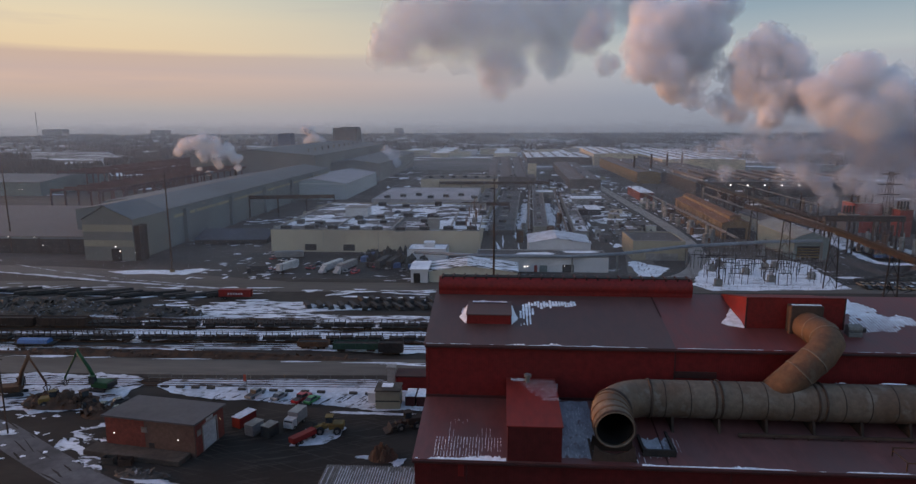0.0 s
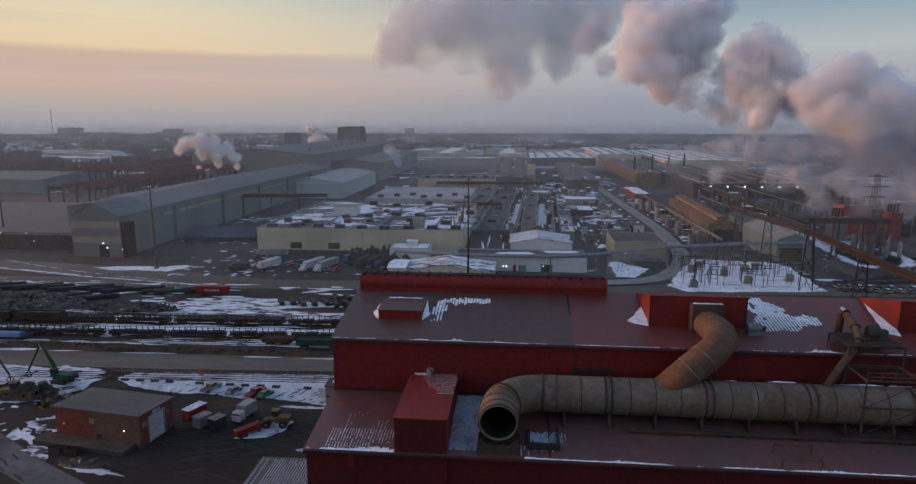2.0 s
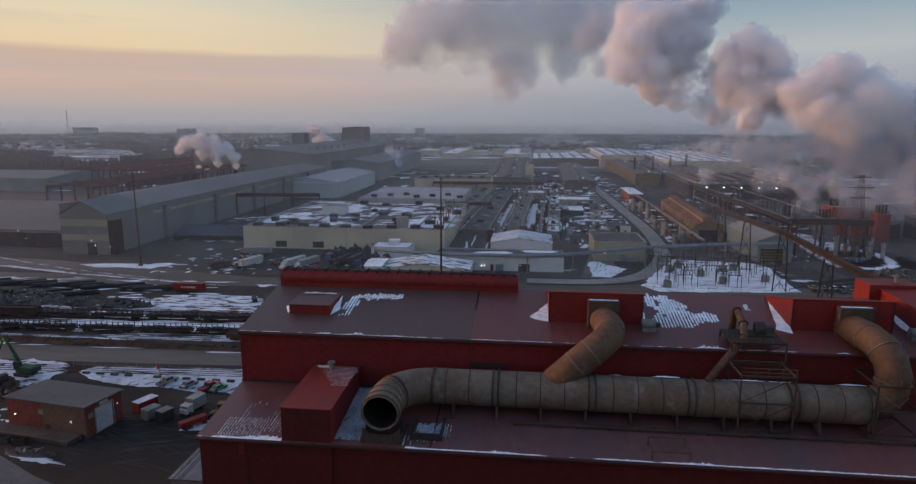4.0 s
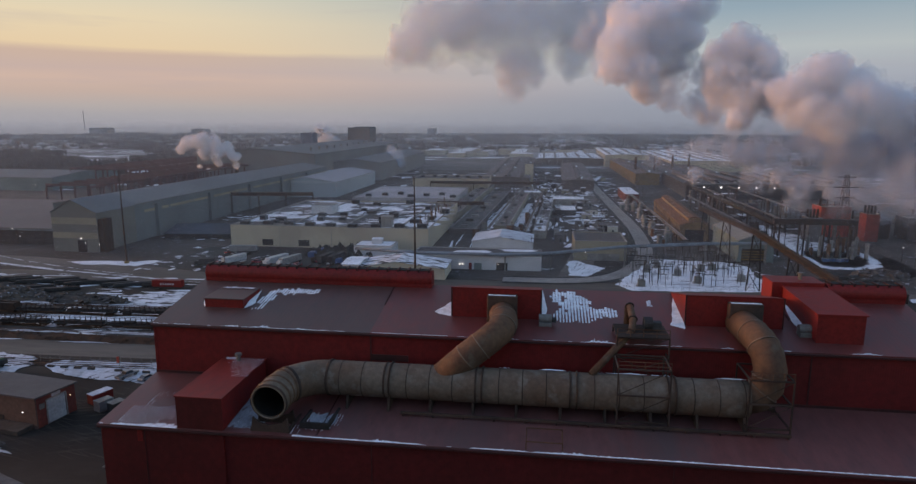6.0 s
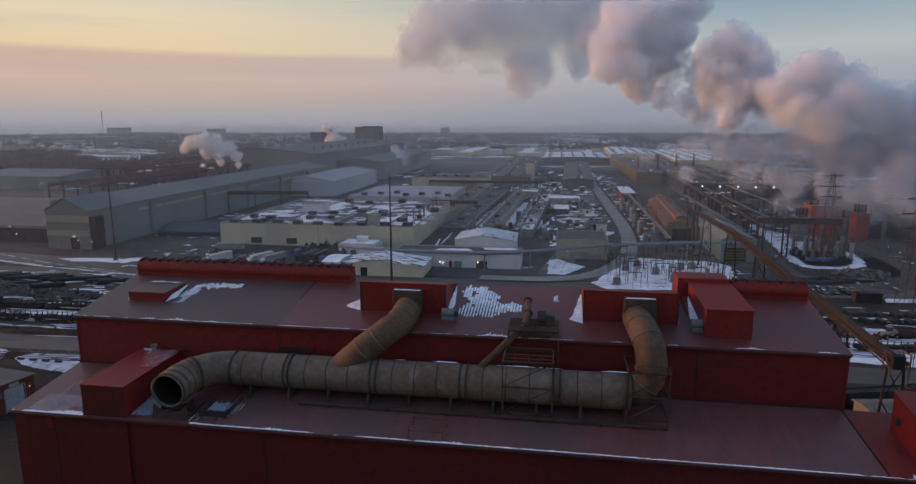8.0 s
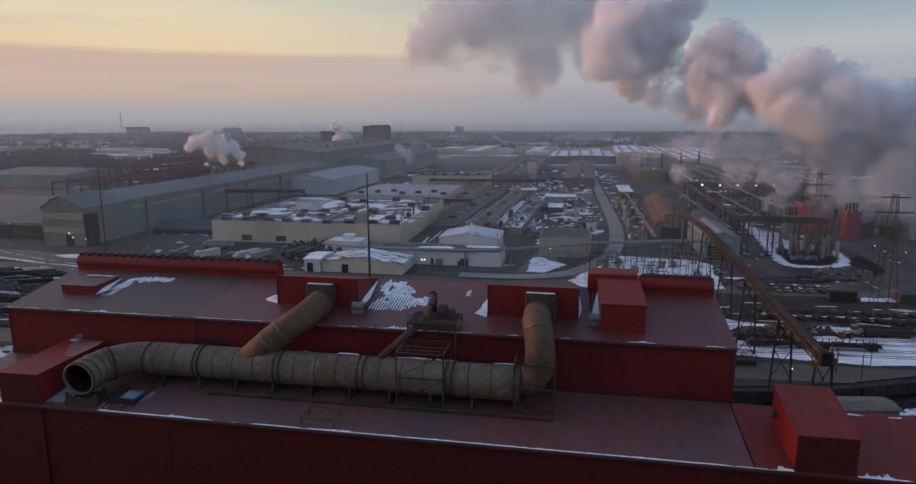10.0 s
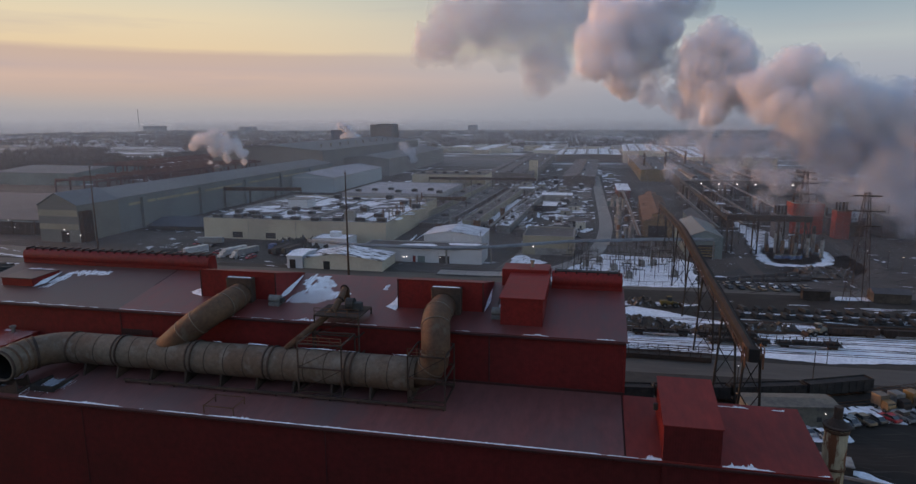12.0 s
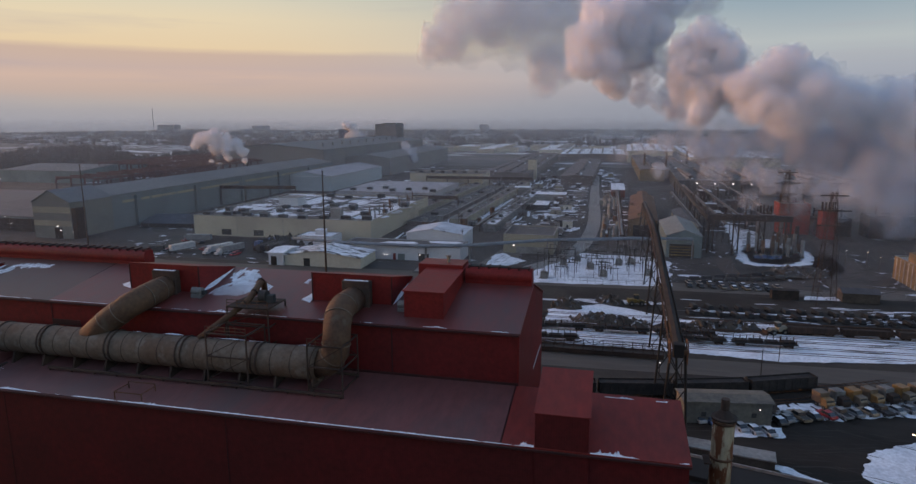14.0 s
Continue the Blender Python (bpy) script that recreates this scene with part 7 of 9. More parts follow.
# tall lighting masts
def mast(x, y, h, label="tall slender rusty lighting mast"):
    m = thing("lighting_mast", pose(x, y, 0), label, "mast", "lighting masts")
    part("plinth", rods(1.1, ((0, 0, 0), (0, 0, 1.0)), sides=10), YELLOW, m, "yellow concrete plinth")
    bm = bmesh.new()
    rod(bm, (0, 0, 1.0), (0, 0, h), 0.48, 10, 0.2)
    part("shaft", bm, RUST_DARK, m)
    part("lamp_ring", rods(0.5, ((0, 0, h - 0.5), (0, 0, h - 0.1)), sides=10), RUST_DARK, m)
    part("rod", rods(0.06, ((0, 0, h), (0, 0, h + 1.8))), RUST_DARK, m)
    return m


mast(-3.6, 242.7, 44)
mast(-146.7, 269.5, 43)
mast(-259.5, 317, 43.5)
mast(-262, 262, 40)


# ---- long low sheds and pipe runs leading to the far plant ----
ROW_LEAN = 0.040         # the rows drift east by this much for each metre away
ROWS = ((-26.0, -13.7, 364, 640, 4.5, BAND, BROWN_ROOF, "long low beige shed with a brown flat roof"),
        (-9.0, 6.5, 372, 600, 2.6, HAZY_RUST, FLAT_ROOF, "long low dark flat shed between snow strips"),
        (17.4, 26.0, 375, 625, 4.5, BAND, BROWN_ROOF, "long beige shed with a parapet and brown roof"),
        (40.5, 48.0, 362, 565, 4.0, STEEL, SNOWY_ROOF, "long pale grey shed with a snow-flecked roof"))
for x0, x1, y0, y1, h, wall, roof, lab in ROWS:
    drift_x = ROW_LEAN * (y1 - y0) / 2
    row_shed = hall("long_shed", x0 + drift_x, x1 + drift_x, y0, y1, h, wall, roof, lab, "shed", 0, "y", -2.3, "long sheds", parapet=0.5)
    n = int((y1 - y0) / 22)
    for k in range(n):
        y = -(y1 - y0) / 2 + 11 + 22 * k
        w = (x1 - x0) / 2
        part("roof_vent", boxes((-w * 0.4, w * 0.2, y, y + 2.0 + k % 3, h, h + 1.1 + 0.4 * (k % 2)), bevel=0.08), (STEEL, DARK, CONCRETE)[k % 3], row_shed)
        part("pilaster", boxes((w, w + 0.18, y + 6, y + 6.8, 0, h)), CONCRETE, row_shed)


def in_row(x, y):
    """Whether a place lies in one of the long sheds."""
    return any(y0 - 4 < y < y1 + 4 and x0 - 3 < x - ROW_LEAN * (y - y0) < x1 + 3 for x0, x1, y0, y1, *_ in ROWS)


for i, (x, rx) in enumerate(((11.8, 2.6), (30.0, 2.8), (-11.2, 0.9), (36.5, 1.4))):
    snow_field([(x - rx, 388), (x + rx, 388), (x + rx + 5.0, 525), (x - rx + 5.6, 525)], 40 + i, 0.1, SNOW if i < 2 else SNOW_THIN, 1.2, "long strip of snow between the sheds")
streaks(70, (-12, 46, 350, 540), 44, 5.0, 0.5, 90, PLANT_GROUND, 0.125, "dark wheel ruts in the snow between sheds", "ruts")
tan = hall("tan_office_block", 61.5, 86, 306, 334, 9.0, BAND, FLAT_ROOF, "drab tan block with a flat dark roof", "office block", parapet=0.4)
opening(tan, "canopy", -6, 9, 0, 3.4, CONCRETE, -14)
wall_lamps(tan, [(-7, -14.6, 4.0)])
for k, (x, y, w, d, h, wall, roof) in enumerate(((36, 572, 14, 12, 5, CONCRETE, SNOW), (66, 524, 24, 11, 5, CONCRETE, SNOW), (119, 573, 11, 56, 7, BRICK, SNOW), (64, 470, 10, 22, 4, DARK, SNOW), (110, 500, 10, 12, 4, TEAL_WALL, CONCRETE), (30, 700, 9, 9, 22, TAN_WALL, FLAT_ROOF), (84, 396, 8, 14, 4, DARK, FLAT_ROOF))):
    hut("plant_building", pose(x, y, 0), w, d, h, wall, roof, ("low plant building with a snow-covered roof", "plain plant building among yard roads")[roof is not SNOW], "plant building", "small plant buildings", 1.5 if w > 14 else 0)
for k in range(46):
    x, y = 60 + 66 * rng.random(), 350 + 170 * rng.random()
    if 64 < x < 84 and y < 345 or 60 < x < 72 and 455 < y < 485 or 92 < x < 111:
        continue
    car(pose(x, y, 0, 0, 0, rng.choice((0, 90, 12, 80))), rng.choice((BLACK_P, SILVER_P, BLACK_P, WHITE_P)), "small car parked beside the plant road", "cars by the plant road", roof_snow=rng.random() < 0.4)

# far plant: broad brown roofs with snowy backs
for x0, x1, y0, y1, h, wall, roof, lab, turn in (
        (-17, 31.5, 655, 1050, 10, BROWN_ROOF, BROWN_ROOF, "huge dark brown rolling mill across the plant", 0),
        (67, 98, 645, 930, 9, HAZY_RUST, BROWN_ROOF, "long brown mill beside the plant road", -1.0),
        (36, 146, 1025, 1200, 11, HAZY_RUST, SNOW, "broad far mill with a snowy roof", 0),
        (143, 168, 705, 985, 12, OCHRE_DULL, BROWN_ROOF, "long ochre mill catching the low light", 0),
        (171, 245, 745, 1150, 9.5, HAZY_RUST, BROWN_ROOF, "wide dark mill with rusty roofs", 0),
        (140, 205, 1000, 1250, 18, TAN_WALL, SNOW, "tan mill with a snowy roof", -1.5),
        (220, 330, 900, 1250, 15, TAN_WALL, SNOW, "long tan hall with a snowy roof", -1.5),
        (172, 330, 583, 720, 12, DARK, FLAT_ROOF, "long dark shed with a row of lit lamps", -1.5)):
    b = hall("far_mill", x0, x1, y0, y1, h, wall, roof, lab, "mill hall", 1.2, "y", turn, "far mills")
    half, deep = (x1 - x0) / 2, (y1 - y0) / 2
    n = max(1, int(half / 8))
    for k in range(n):
        x = -half + (2 * k + 1) * half / n
        z = h + 1.2 * (1 - abs(x) / half)
        part("roof_monitor", prism([(x - 1.6, z - 0.3), (x + 1.6, z - 0.3), (x + 1.6, z + 1.1), (x, z + 1.6), (x - 1.6, z + 1.1)], -deep + 6, deep - 6, "y"), HAZY_RUST if roof is BROWN_ROOF else CONCRETE, b)
        for j in range(int(deep / 30)):
            part("roof_vent", boxes((x + 2.6, x + 4.4, -deep + 12 + 60 * j, -deep + 16 + 60 * j, z - 0.5, z + 1.3)), (SNOW, DARK, STEEL)[(j + k) % 3], b)
    if wall is DARK:
        wall_lamps(b, [(-64 + 14.5 * k, -69.6, 10) for k in range(6)], 0.42)
for k in range(4):
    st = thing("brick_chimney", pose(150 + 26 * k, 760 + 30 * k, 0), "tall dark chimney among the far mills", "chimney", "far chimneys")
    bm = bmesh.new()
    rod(bm, (0, 0, 0), (0, 0, 27), 1.5, 12, 1.1)
    part("shaft", bm, RUST_DARK, st)
    part("rim", rods(1.35, ((0, 0, 26.3), (0, 0, 27)), sides=12), RUST_DARK, st)
for k in range(16):
    hall("distant_warehouse", -260 + 30 * k, -236 + 30 * k + 10 * (k % 3), 1230 + 40 * (k % 4), 1290 + 60 * (k % 5), 8 + k % 4, (WHITE_WALL, TAN_WALL, CREAM_WALL)[k % 3], (SNOW, CONCRETE)[k % 2], "pale distant warehouse with a snowy roof", "warehouse", 0, "y", 0, "distant warehouses", parapet=0.3)

# ---- ochre mill, teal hall and conveyor on the east side ----
och = hall("ochre_mill", 124.8, 140.4, 366, 486, 9.0, ORANGE_WALL, ORANGE_ROOF, "ochre steel mill with a rust-orange monitor roof", "mill hall", 2.2, "y", -2.4)
mon = part("monitor", boxes((-3.0, 3.0, -57, 57, 10.6, 12.6)), ORANGE_WALL, och)
part("monitor_roof", prism([(-3.6, 12.6), (3.6, 12.6), (0, 13.5)], -57.5, 57.5, "y"), ORANGE_ROOF, mon)
for k in range(12):
    part("wall_window", boxes((-7.92, -7.78, -55 + 9.2 * k, -51 + 9.2 * k, 3.6, 5.6)), DARK, och)
    part("wall_post", boxes((-8.0, -7.8, -57.4 + 9.2 * k, -56.9 + 9.2 * k, 0, 8.8)), RUST, och)
part("dark_door", boxes((-5, 5, -60.2, -59.9, 0, 6.4)), SOOT_SHADE, och)
gb = hall("teal_hall", 138.5, 154.5, 312.5, 360, 10.2, TEAL_WALL, mat("pale_green_roof", (0.20, 0.22, 0.215), (0.165, 0.18, 0.175), 0.05, 0.6, 0.7), "pale teal hall with a yellow-barred gate", "mill hall", 3.0, "y", 0, "", 0.5)
opening(gb, "gate", -6.5, 4.5, 0, 6.4, SOOT_SHADE, -23.8)
for z in (0.6, 1.9, 3.2, 4.5):
    opening(gb, "yellow_bar", -6.5, 4.5, z + 0.4, z + 0.9, YELLOW, -23.95)
hall("tan_shed", 150, 160, 366, 420, 8, TAN_WALL, SHED_ROOF, "tan shed with a grey snow-edged roof", "shed", 2.0)
TRESTLE = mat("sooty_brown_steel", (0.036, 0.028, 0.023), (0.024, 0.020, 0.018), 0.25, 2.0, 0.85)
conv = thing("conveyor_gallery", pose(0, 0, 0), "long rusty enclosed conveyor gallery on steel trestles", "conveyor")
ca, cb, cc = Vector((124.6, 121.5, 20.2)), Vector((128.4, 256, 22.4)), Vector((129.5, 352, 19.5))
for a, b in ((ca, cb), (cb, cc)):
    bm = bmesh.new()
    n = int((b - a).length / 6)
    d = (b - a) / n
    for k in range(n):
        p, q = a + d * k, a + d * (k + 1)
        vs = [bm.verts.new(c) for e in (p, q) for c in (e + Vector((-0.8, 0, 0)), e + Vector((0.8, 0, 0)), e + Vector((0.8, 0, 1.8)), e + Vector((0, 0, 2.2)), e + Vector((-0.8, 0, 1.8)))]
        for i in range(5):
            bm.faces.new((vs[i], vs[(i + 1) % 5], vs[5 + (i + 1) % 5], vs[5 + i]))
        bm.faces.new(vs[4::-1])
        bm.faces.new(vs[5:])
    bmesh.ops.remove_doubles(bm, verts=bm.verts, dist=0.01)
    part("gallery", bm, TRESTLE, conv)
    side = Vector((1.35, 0, 0))
    for s in (-1, 1):
        part("walkway", rods(0.12, (a + side * s + Vector((0, 0, 1.1)), b + side * s + Vector((0, 0, 1.1))), (a + side * s, b + side * s)), TRESTLE, conv)
for y in (121.8, 147.5, 182, 215, 256, 300, 340):
    t = (y - 121.5) / 134.5
    x = 124.6 + 3.8 * min(t, 1.0) + (1.1 * (y - 256) / 96 if y > 256 else 0)
    z = 20.2 + 2.2 * min(t, 1) - (2.9 * (y - 256) / 96 if y > 256 else 0)
    for s in (-1, 1):
        part("trestle_leg", rods(0.26, ((x + 2.6 * s, y, 0), (x + 1.4 * s, y, z))), TRESTLE, conv)
    for k in range(3):
        za, zb = z * k / 3, z * (k + 1) / 3
        part("trestle_brace", rods(0.11, ((x - 2.5 + 0.35 * k, y, za), (x + 2.2 - 0.35 * k, y, zb)), ((x + 2.5 - 0.35 * k, y, za), (x - 2.2 + 0.35 * k, y, zb))), TRESTLE, conv)
for s in (-1, 1):
    bm = bmesh.new()
    for a, b in ((ca, cb), (cb, cc)):
        n = int((b - a).length / 3)
        for k in range(n):
            p, q = a.lerp(b, k / n) + Vector((1.35 * s, 0, 0)), a.lerp(b, (k + 1) / n) + Vector((1.35 * s, 0, 0))
            rod(bm, p + Vector((0, 0, 1.1 * (k % 2))), q + Vector((0, 0, 1.1 * ((k + 1) % 2))), 0.07, 4)
            rod(bm, p, p + Vector((0, 0, 1.1)), 0.06, 4)
    tagged(part("truss_web", bm, RUST, conv, "rusty zigzag truss along the gallery"), kind="stuff")
part("head_house", boxes((123.6, 125.6, 120.6, 122.6, 20.0, 22.6), bevel=0.1), TRESTLE, conv)
for x in (123.0, 126.2):
    part("head_frame", rods(0.12, ((x, 120.2, 19.0), (x, 120.2, 23.0)), ((x, 123.0, 19.0), (x, 123.0, 23.0)), ((x, 120.2, 23.0), (x, 123.0, 23.0)), ((x, 120.2, 19.0), (x, 123.0, 23.0))), RUST, conv)
part("drive_motor", boxes((125.6, 126.6, 121.2, 122.2, 20.6, 21.4), bevel=0.08), RUST, conv)
conv2 = thing("conveyor_gallery", pose(0, 0, 0), "dark rusty conveyor gallery crossing above the plant road", "conveyor")
part("gallery", tube([(159, 328.7, 16.5), (161, 420, 16), (165, 560, 15)], 1.5, 4), TRESTLE, conv2)
for x, y in ((159.2, 335), (160.2, 380), (161.3, 430), (163, 490), (164.6, 545)):
    part("trestle_leg", boxes((x - 1.6, x - 1.1, y - 0.3, y + 0.3, 0, 15.5), (x + 1.1, x + 1.6, y - 0.3, y + 0.3, 0, 15.5)), TRESTLE, conv2)
beam = thing("pipe_gantry", pose(0, 0, 0), "dark steel pipe gantry on lattice legs over a snowy yard", "gantry")
part("box_girder", boxes((158, 196, 325.6, 328.6, 16.5, 19.2), bevel=0.1), RUST_DARK, beam)
for x in (160, 171.5, 183, 194.5):
    for s in (-1.2, 1.2):
        part("leg", boxes((x + s - 0.3, x + s + 0.3, 326.6, 327.4, 0, 16.5)), RUST_DARK, beam)
    part("leg_brace", rods(0.16, ((x - 1.2, 327, 0.5), (x + 1.2, 327, 8)), ((x + 1.2, 327, 8), (x - 1.2, 327, 16))), RUST_DARK, beam)
for k in range(16):
    tk = thing("process_vessel", pose(179 + 1.55 * k, 333 + 9 * math.sin(k * 1.7), 0), "rusty upright process vessel in the snowy yard", "vessel", "process vessels")
    hh = 4 + 6 * abs(math.sin(k * 2.3))
    part("shell", rods(0.9, ((0, 0, 0.6), (0, 0, hh)), sides=12), (RUST, STEEL, CONCRETE)[k % 3], tk)
    part("skirt", rods(1.1, ((0, 0, 0), (0, 0, 0.6)), sides=12), RUST_DARK, tk)
    part("pipe", rods(0.2, ((0, 0, hh), (0, 0, hh + 2))), RUST_DARK, tk)
for k in range(4):
    b = thing("blue_bin", pose(180 + 3.2 * k, 318 + (k % 2), 0, 0, 0, 20 * k), "blue steel bin on trampled snow", "bin", "blue bins")
    part("box", boxes((-1.5, 1.5, -1, 1, 0.1, 1.7), bevel=0.08), BLUE_P, b)
    part("lid", boxes((-1.55, 1.55, -1.05, 1.05, 1.7, 1.82)), STEEL, b)


# substation: frames, insulators, transformers
def switch_frame(x, y, w, h):
    f = thing("switch_frame", pose(x, y, 0), "grey steel switchyard frame with insulators", "switch frame", "switchyard frames")
    for s in (-w / 2, w / 2):
        part("post", boxes((s - 0.09, s + 0.09, -0.09, 0.09, 0, h)), TRESTLE, f)
    part("cross_beam", boxes((-w / 2 - 0.4, w / 2 + 0.4, -0.11, 0.11, h - 0.24, h)), TRESTLE, f)
    for k in range(3):
        xx = -w / 3 + w / 3 * k
        part("insulator", rods(0.16, ((xx, 0, h), (xx, 0, h + 1.4)), sides=6), STEEL, f)
    return f


rng = random.Random(21)
for k in range(44):
    switch_frame(84 + 50 * rng.random(), 258 + 42 * rng.random(), 2.5 + 3 * rng.random(), 3.5 + 6.5 * rng.random())
for k in range(8):
    tf = thing("transformer", pose(86 + 6.0 * k + 1.5 * math.sin(k * 3.1), 258 + 36 * abs(math.sin(k * 2.3)), 0), "grey oil transformer on a concrete pad", "transformer", "transformers")
    part("pad", boxes((-1.8, 1.8, -1.4, 1.4, 0, 0.3)), CONCRETE, tf)
    part("tank", boxes((-1.2, 1.2, -0.9, 0.9, 0.3, 3.0), bevel=0.1), STEEL, tf)
    part("radiator", boxes((1.2, 1.7, -0.8, 0.8, 0.6, 2.6)), STEEL, tf)
    for s in (-0.6, 0, 0.6):
        part("bushing", rods(0.13, ((s, 0, 3.0), (s, 0, 4.6))), RUST, tf)

# lattice pylons
def pylon(x, y, h):
    p = thing("lattice_pylon", pose(x, y, 0), "dark steel lattice power pylon with cross arms", "pylon", "pylons")
    w = lambda z: 3.2 * (1 - 0.78 * z / h)
    zs = [h * k / 8 for k in range(9)]
    for sx in (-1, 1):
        for sy in (-1, 1):
            part("leg", rods(0.11, ((sx * w(0), sy * w(0), 0), (sx * w(h), sy * w(h), h))), RUST_DARK, p)
    for za, zb in zip(zs, zs[1:]):
        for s in (-1, 1):
            part("lattice", rods(0.05, ((-w(za), s * w(za), za), (w(zb), s * w(zb), zb)), ((w(za), s * w(za), za), (-w(zb), s * w(zb), zb)), ((s * w(za), -w(za), za), (s * w(zb), w(zb), zb)), ((s * w(za), w(za), za), (s * w(zb), -w(zb), zb)), sides=4), RUST_DARK, p)
    for z, a in ((h * 0.70, 5.0), (h * 0.83, 6.0), (h * 0.96, 4.4)):
        part("cross_arm", boxes((-a, a, -0.2, 0.2, z, z + 0.4)), RUST_DARK, p)
    return p


pylon(186, 241, 40)
pylon(196, 342, 40)

# ---- steelwork of the coke plant under the steam, red steel with the fires' glow put into its colour ----
FIRE_RED = mat("red_steel_with_glow", (0.28, 0.04, 0.026), (0.16, 0.034, 0.025), 0.06, 0.7, 0.75)
for x0, x1, y0, y1, h, mt in ((206, 222, 392, 406, 17, FIRE_RED), (223, 242, 388, 405, 10, RUST_DARK), (250, 300, 386, 400, 12, RUST_DARK), (224, 231, 378, 386, 15, FIRE_RED), (192, 199, 372, 382, 13, HAZY_RUST), (262, 330, 330, 352, 14, RUST_DARK)):
    b = hall("coke_battery", x0, x1, y0, y1, h, mt, RUST_DARK, "red-brown coke plant block wrapped in steam", "coke plant", parapet=0.4)
    for k in range(4):
        part("roof_pipe", rods(0.6, (((x1 - x0) * (k / 4 - 0.4), 0, h), ((x1 - x0) * (k / 4 - 0.4), 0, h + 5)), sides=8), RUST_DARK, b)
tb = hall("tan_silo_block", 226, 238, 268, 290, 9, OCHRE_DULL, CONCRETE, "ochre ribbed silo block beside the yard road", "silo block", parapet=0.3)
part("head_box", boxes((-5.5, -2, -10, 0, 9, 13)), OCHRE_DULL, tb)
for k in range(6):
    part("pilaster", boxes((-6.15, -6.0, -10 + 3.6 * k, -9.2 + 3.6 * k, 0, 9)), CONCRETE, tb)
hut("brown_store", pose(199.5, 248.5, 0), 12, 6, 3.4, STAINED, SHED_ROOF, "low brown store beside the yard road", "store", "", 1.4)
hut("black_store", pose(174.5, 246, 0), 9, 3, 3.2, SOOT_SHADE, SOOT_SHADE, "low black store beside snow", "store")
wheel_loader(pose(122, 226, 0, 0, 0, 10), YELLOW, "yellow wheel loader beside the conveyor trestle")
wheel_loader(pose(162, 203, 0, 0, 0, 200), BAND, "mud-brown loader between the tracks")
for k in range(4):
    lp = thing("yard_lamp", pose(208 + 16 * rng.random(), 290 + 60 * rng.random(), 0), "small lit yard lamp on a pole", "street lamp", "yard lamps")
    part("pole", rods(0.1, ((0, 0, 0), (0, 0, 7))), RUST_DARK, lp)
    part("lamp_head", boxes((-0.13, 0.13, -0.13, 0.13, 7, 7.15)), LAMP_WARM if k % 2 else LAMP, lp)
for x, y in ((124, 150.5), (129.2, 152), (150, 166), (157, 178), (130, 260), (-94, 262)):
    lp = thing("yard_lamp", pose(x, y, 0), "slender yard lamp post beside the road", "street lamp", "yard lamps")
    part("pole", rods(0.1, ((0, 0, 0), (0, 0, 7.5))), RUST_DARK, lp)
    part("lamp_head", boxes((-0.09, 0.09, -0.09, 0.09, 7.5, 7.62)), LAMP if x < 130 else STEEL, lp)

# ---- near yard east of the mill ----
stack = thing("scrubber_stack", pose(126.9, 86.0, 0), "peeling cream and rust-streaked scrubber stack", "stack")
PEEL = mat("peeling_cream_stack", (0.34, 0.27, 0.17), (0.22, 0.155, 0.09), 0.4, 1.4, 0.75, stretch=(1, 1, 0.3), extra=(0.13, 0.045, 0.018), extra_at=(0.50, 0.55), extra_scale=0.9)
DEPOT_WALL = mat("weathered_buff_concrete", (0.17, 0.15, 0.12), (0.12, 0.11, 0.095), 0.2, 1.0, 0.85)
part("shell", tube([(0, 0, 0), (0, 0, 8), (0, 0, 16), (0, 0, 24.6)], 1.42, 20), PEEL, stack)
for z in (9.5, 13.0, 14.2, 19.0, 24.2):
    part("band", ring((0, 0, z), (0, 0, 1), 1.42, 0.35, 0.12), RUST, stack)
part("cap", tube([(0, 0, 24.6), (0, 0, 24.9)], 1.7, 20), RUST_DARK, stack)
bm = bmesh.new()
rod(bm, (0, 0, 24.9), (0, 0, 25.8), 1.3, 16, 0.6)
part("cone", bm, RUST_DARK, stack)
part("spout", rods(0.55, ((0, 0, 25.8), (0, 0, 27.4)), sides=10), RUST_DARK, stack)
part("side_platform", boxes((-2.3, -1.35, -1.2, 1.2, 18.2, 18.4)), RUST_DARK, stack)
g = hall("grey_depot", 127.6, 146, 137.0, 143.2, 4.8, DEPOT_WALL, DEPOT_WALL, "low buff-grey depot with small windows", "depot", 0.5, "x", 9)
for x in (-5.5, -1.5, 5):
    opening(g, "window", x, x + 1.0, 1.6, 2.6, DARK, -3.05)
part("wall_lamp", boxes((6.6, 6.72, -3.3, -3.15, 3.4, 3.52)), LAMP, g)
low = hut("conveyor_shed", pose(134, 121.8, 0, 0, 0, -10), 18, 3.6, 1.9, STAINED, CONCRETE, "long low grey shed along a dark ramp", "shed")
ramp = thing("haul_ramp", pose(138, 113, 0, 0, 0, -14), "dark concrete haul ramp with a pale kerb", "ramp")
part("deck", boxes((-16, 16, -3.5, 3.5, 0, 1.0), bevel=0.1), ASPHALT_DARK, ramp)
part("kerb", boxes((-16, 16, 3.5, 3.8, 0, 1.5)), CONCRETE, ramp)
rng = random.Random(9)
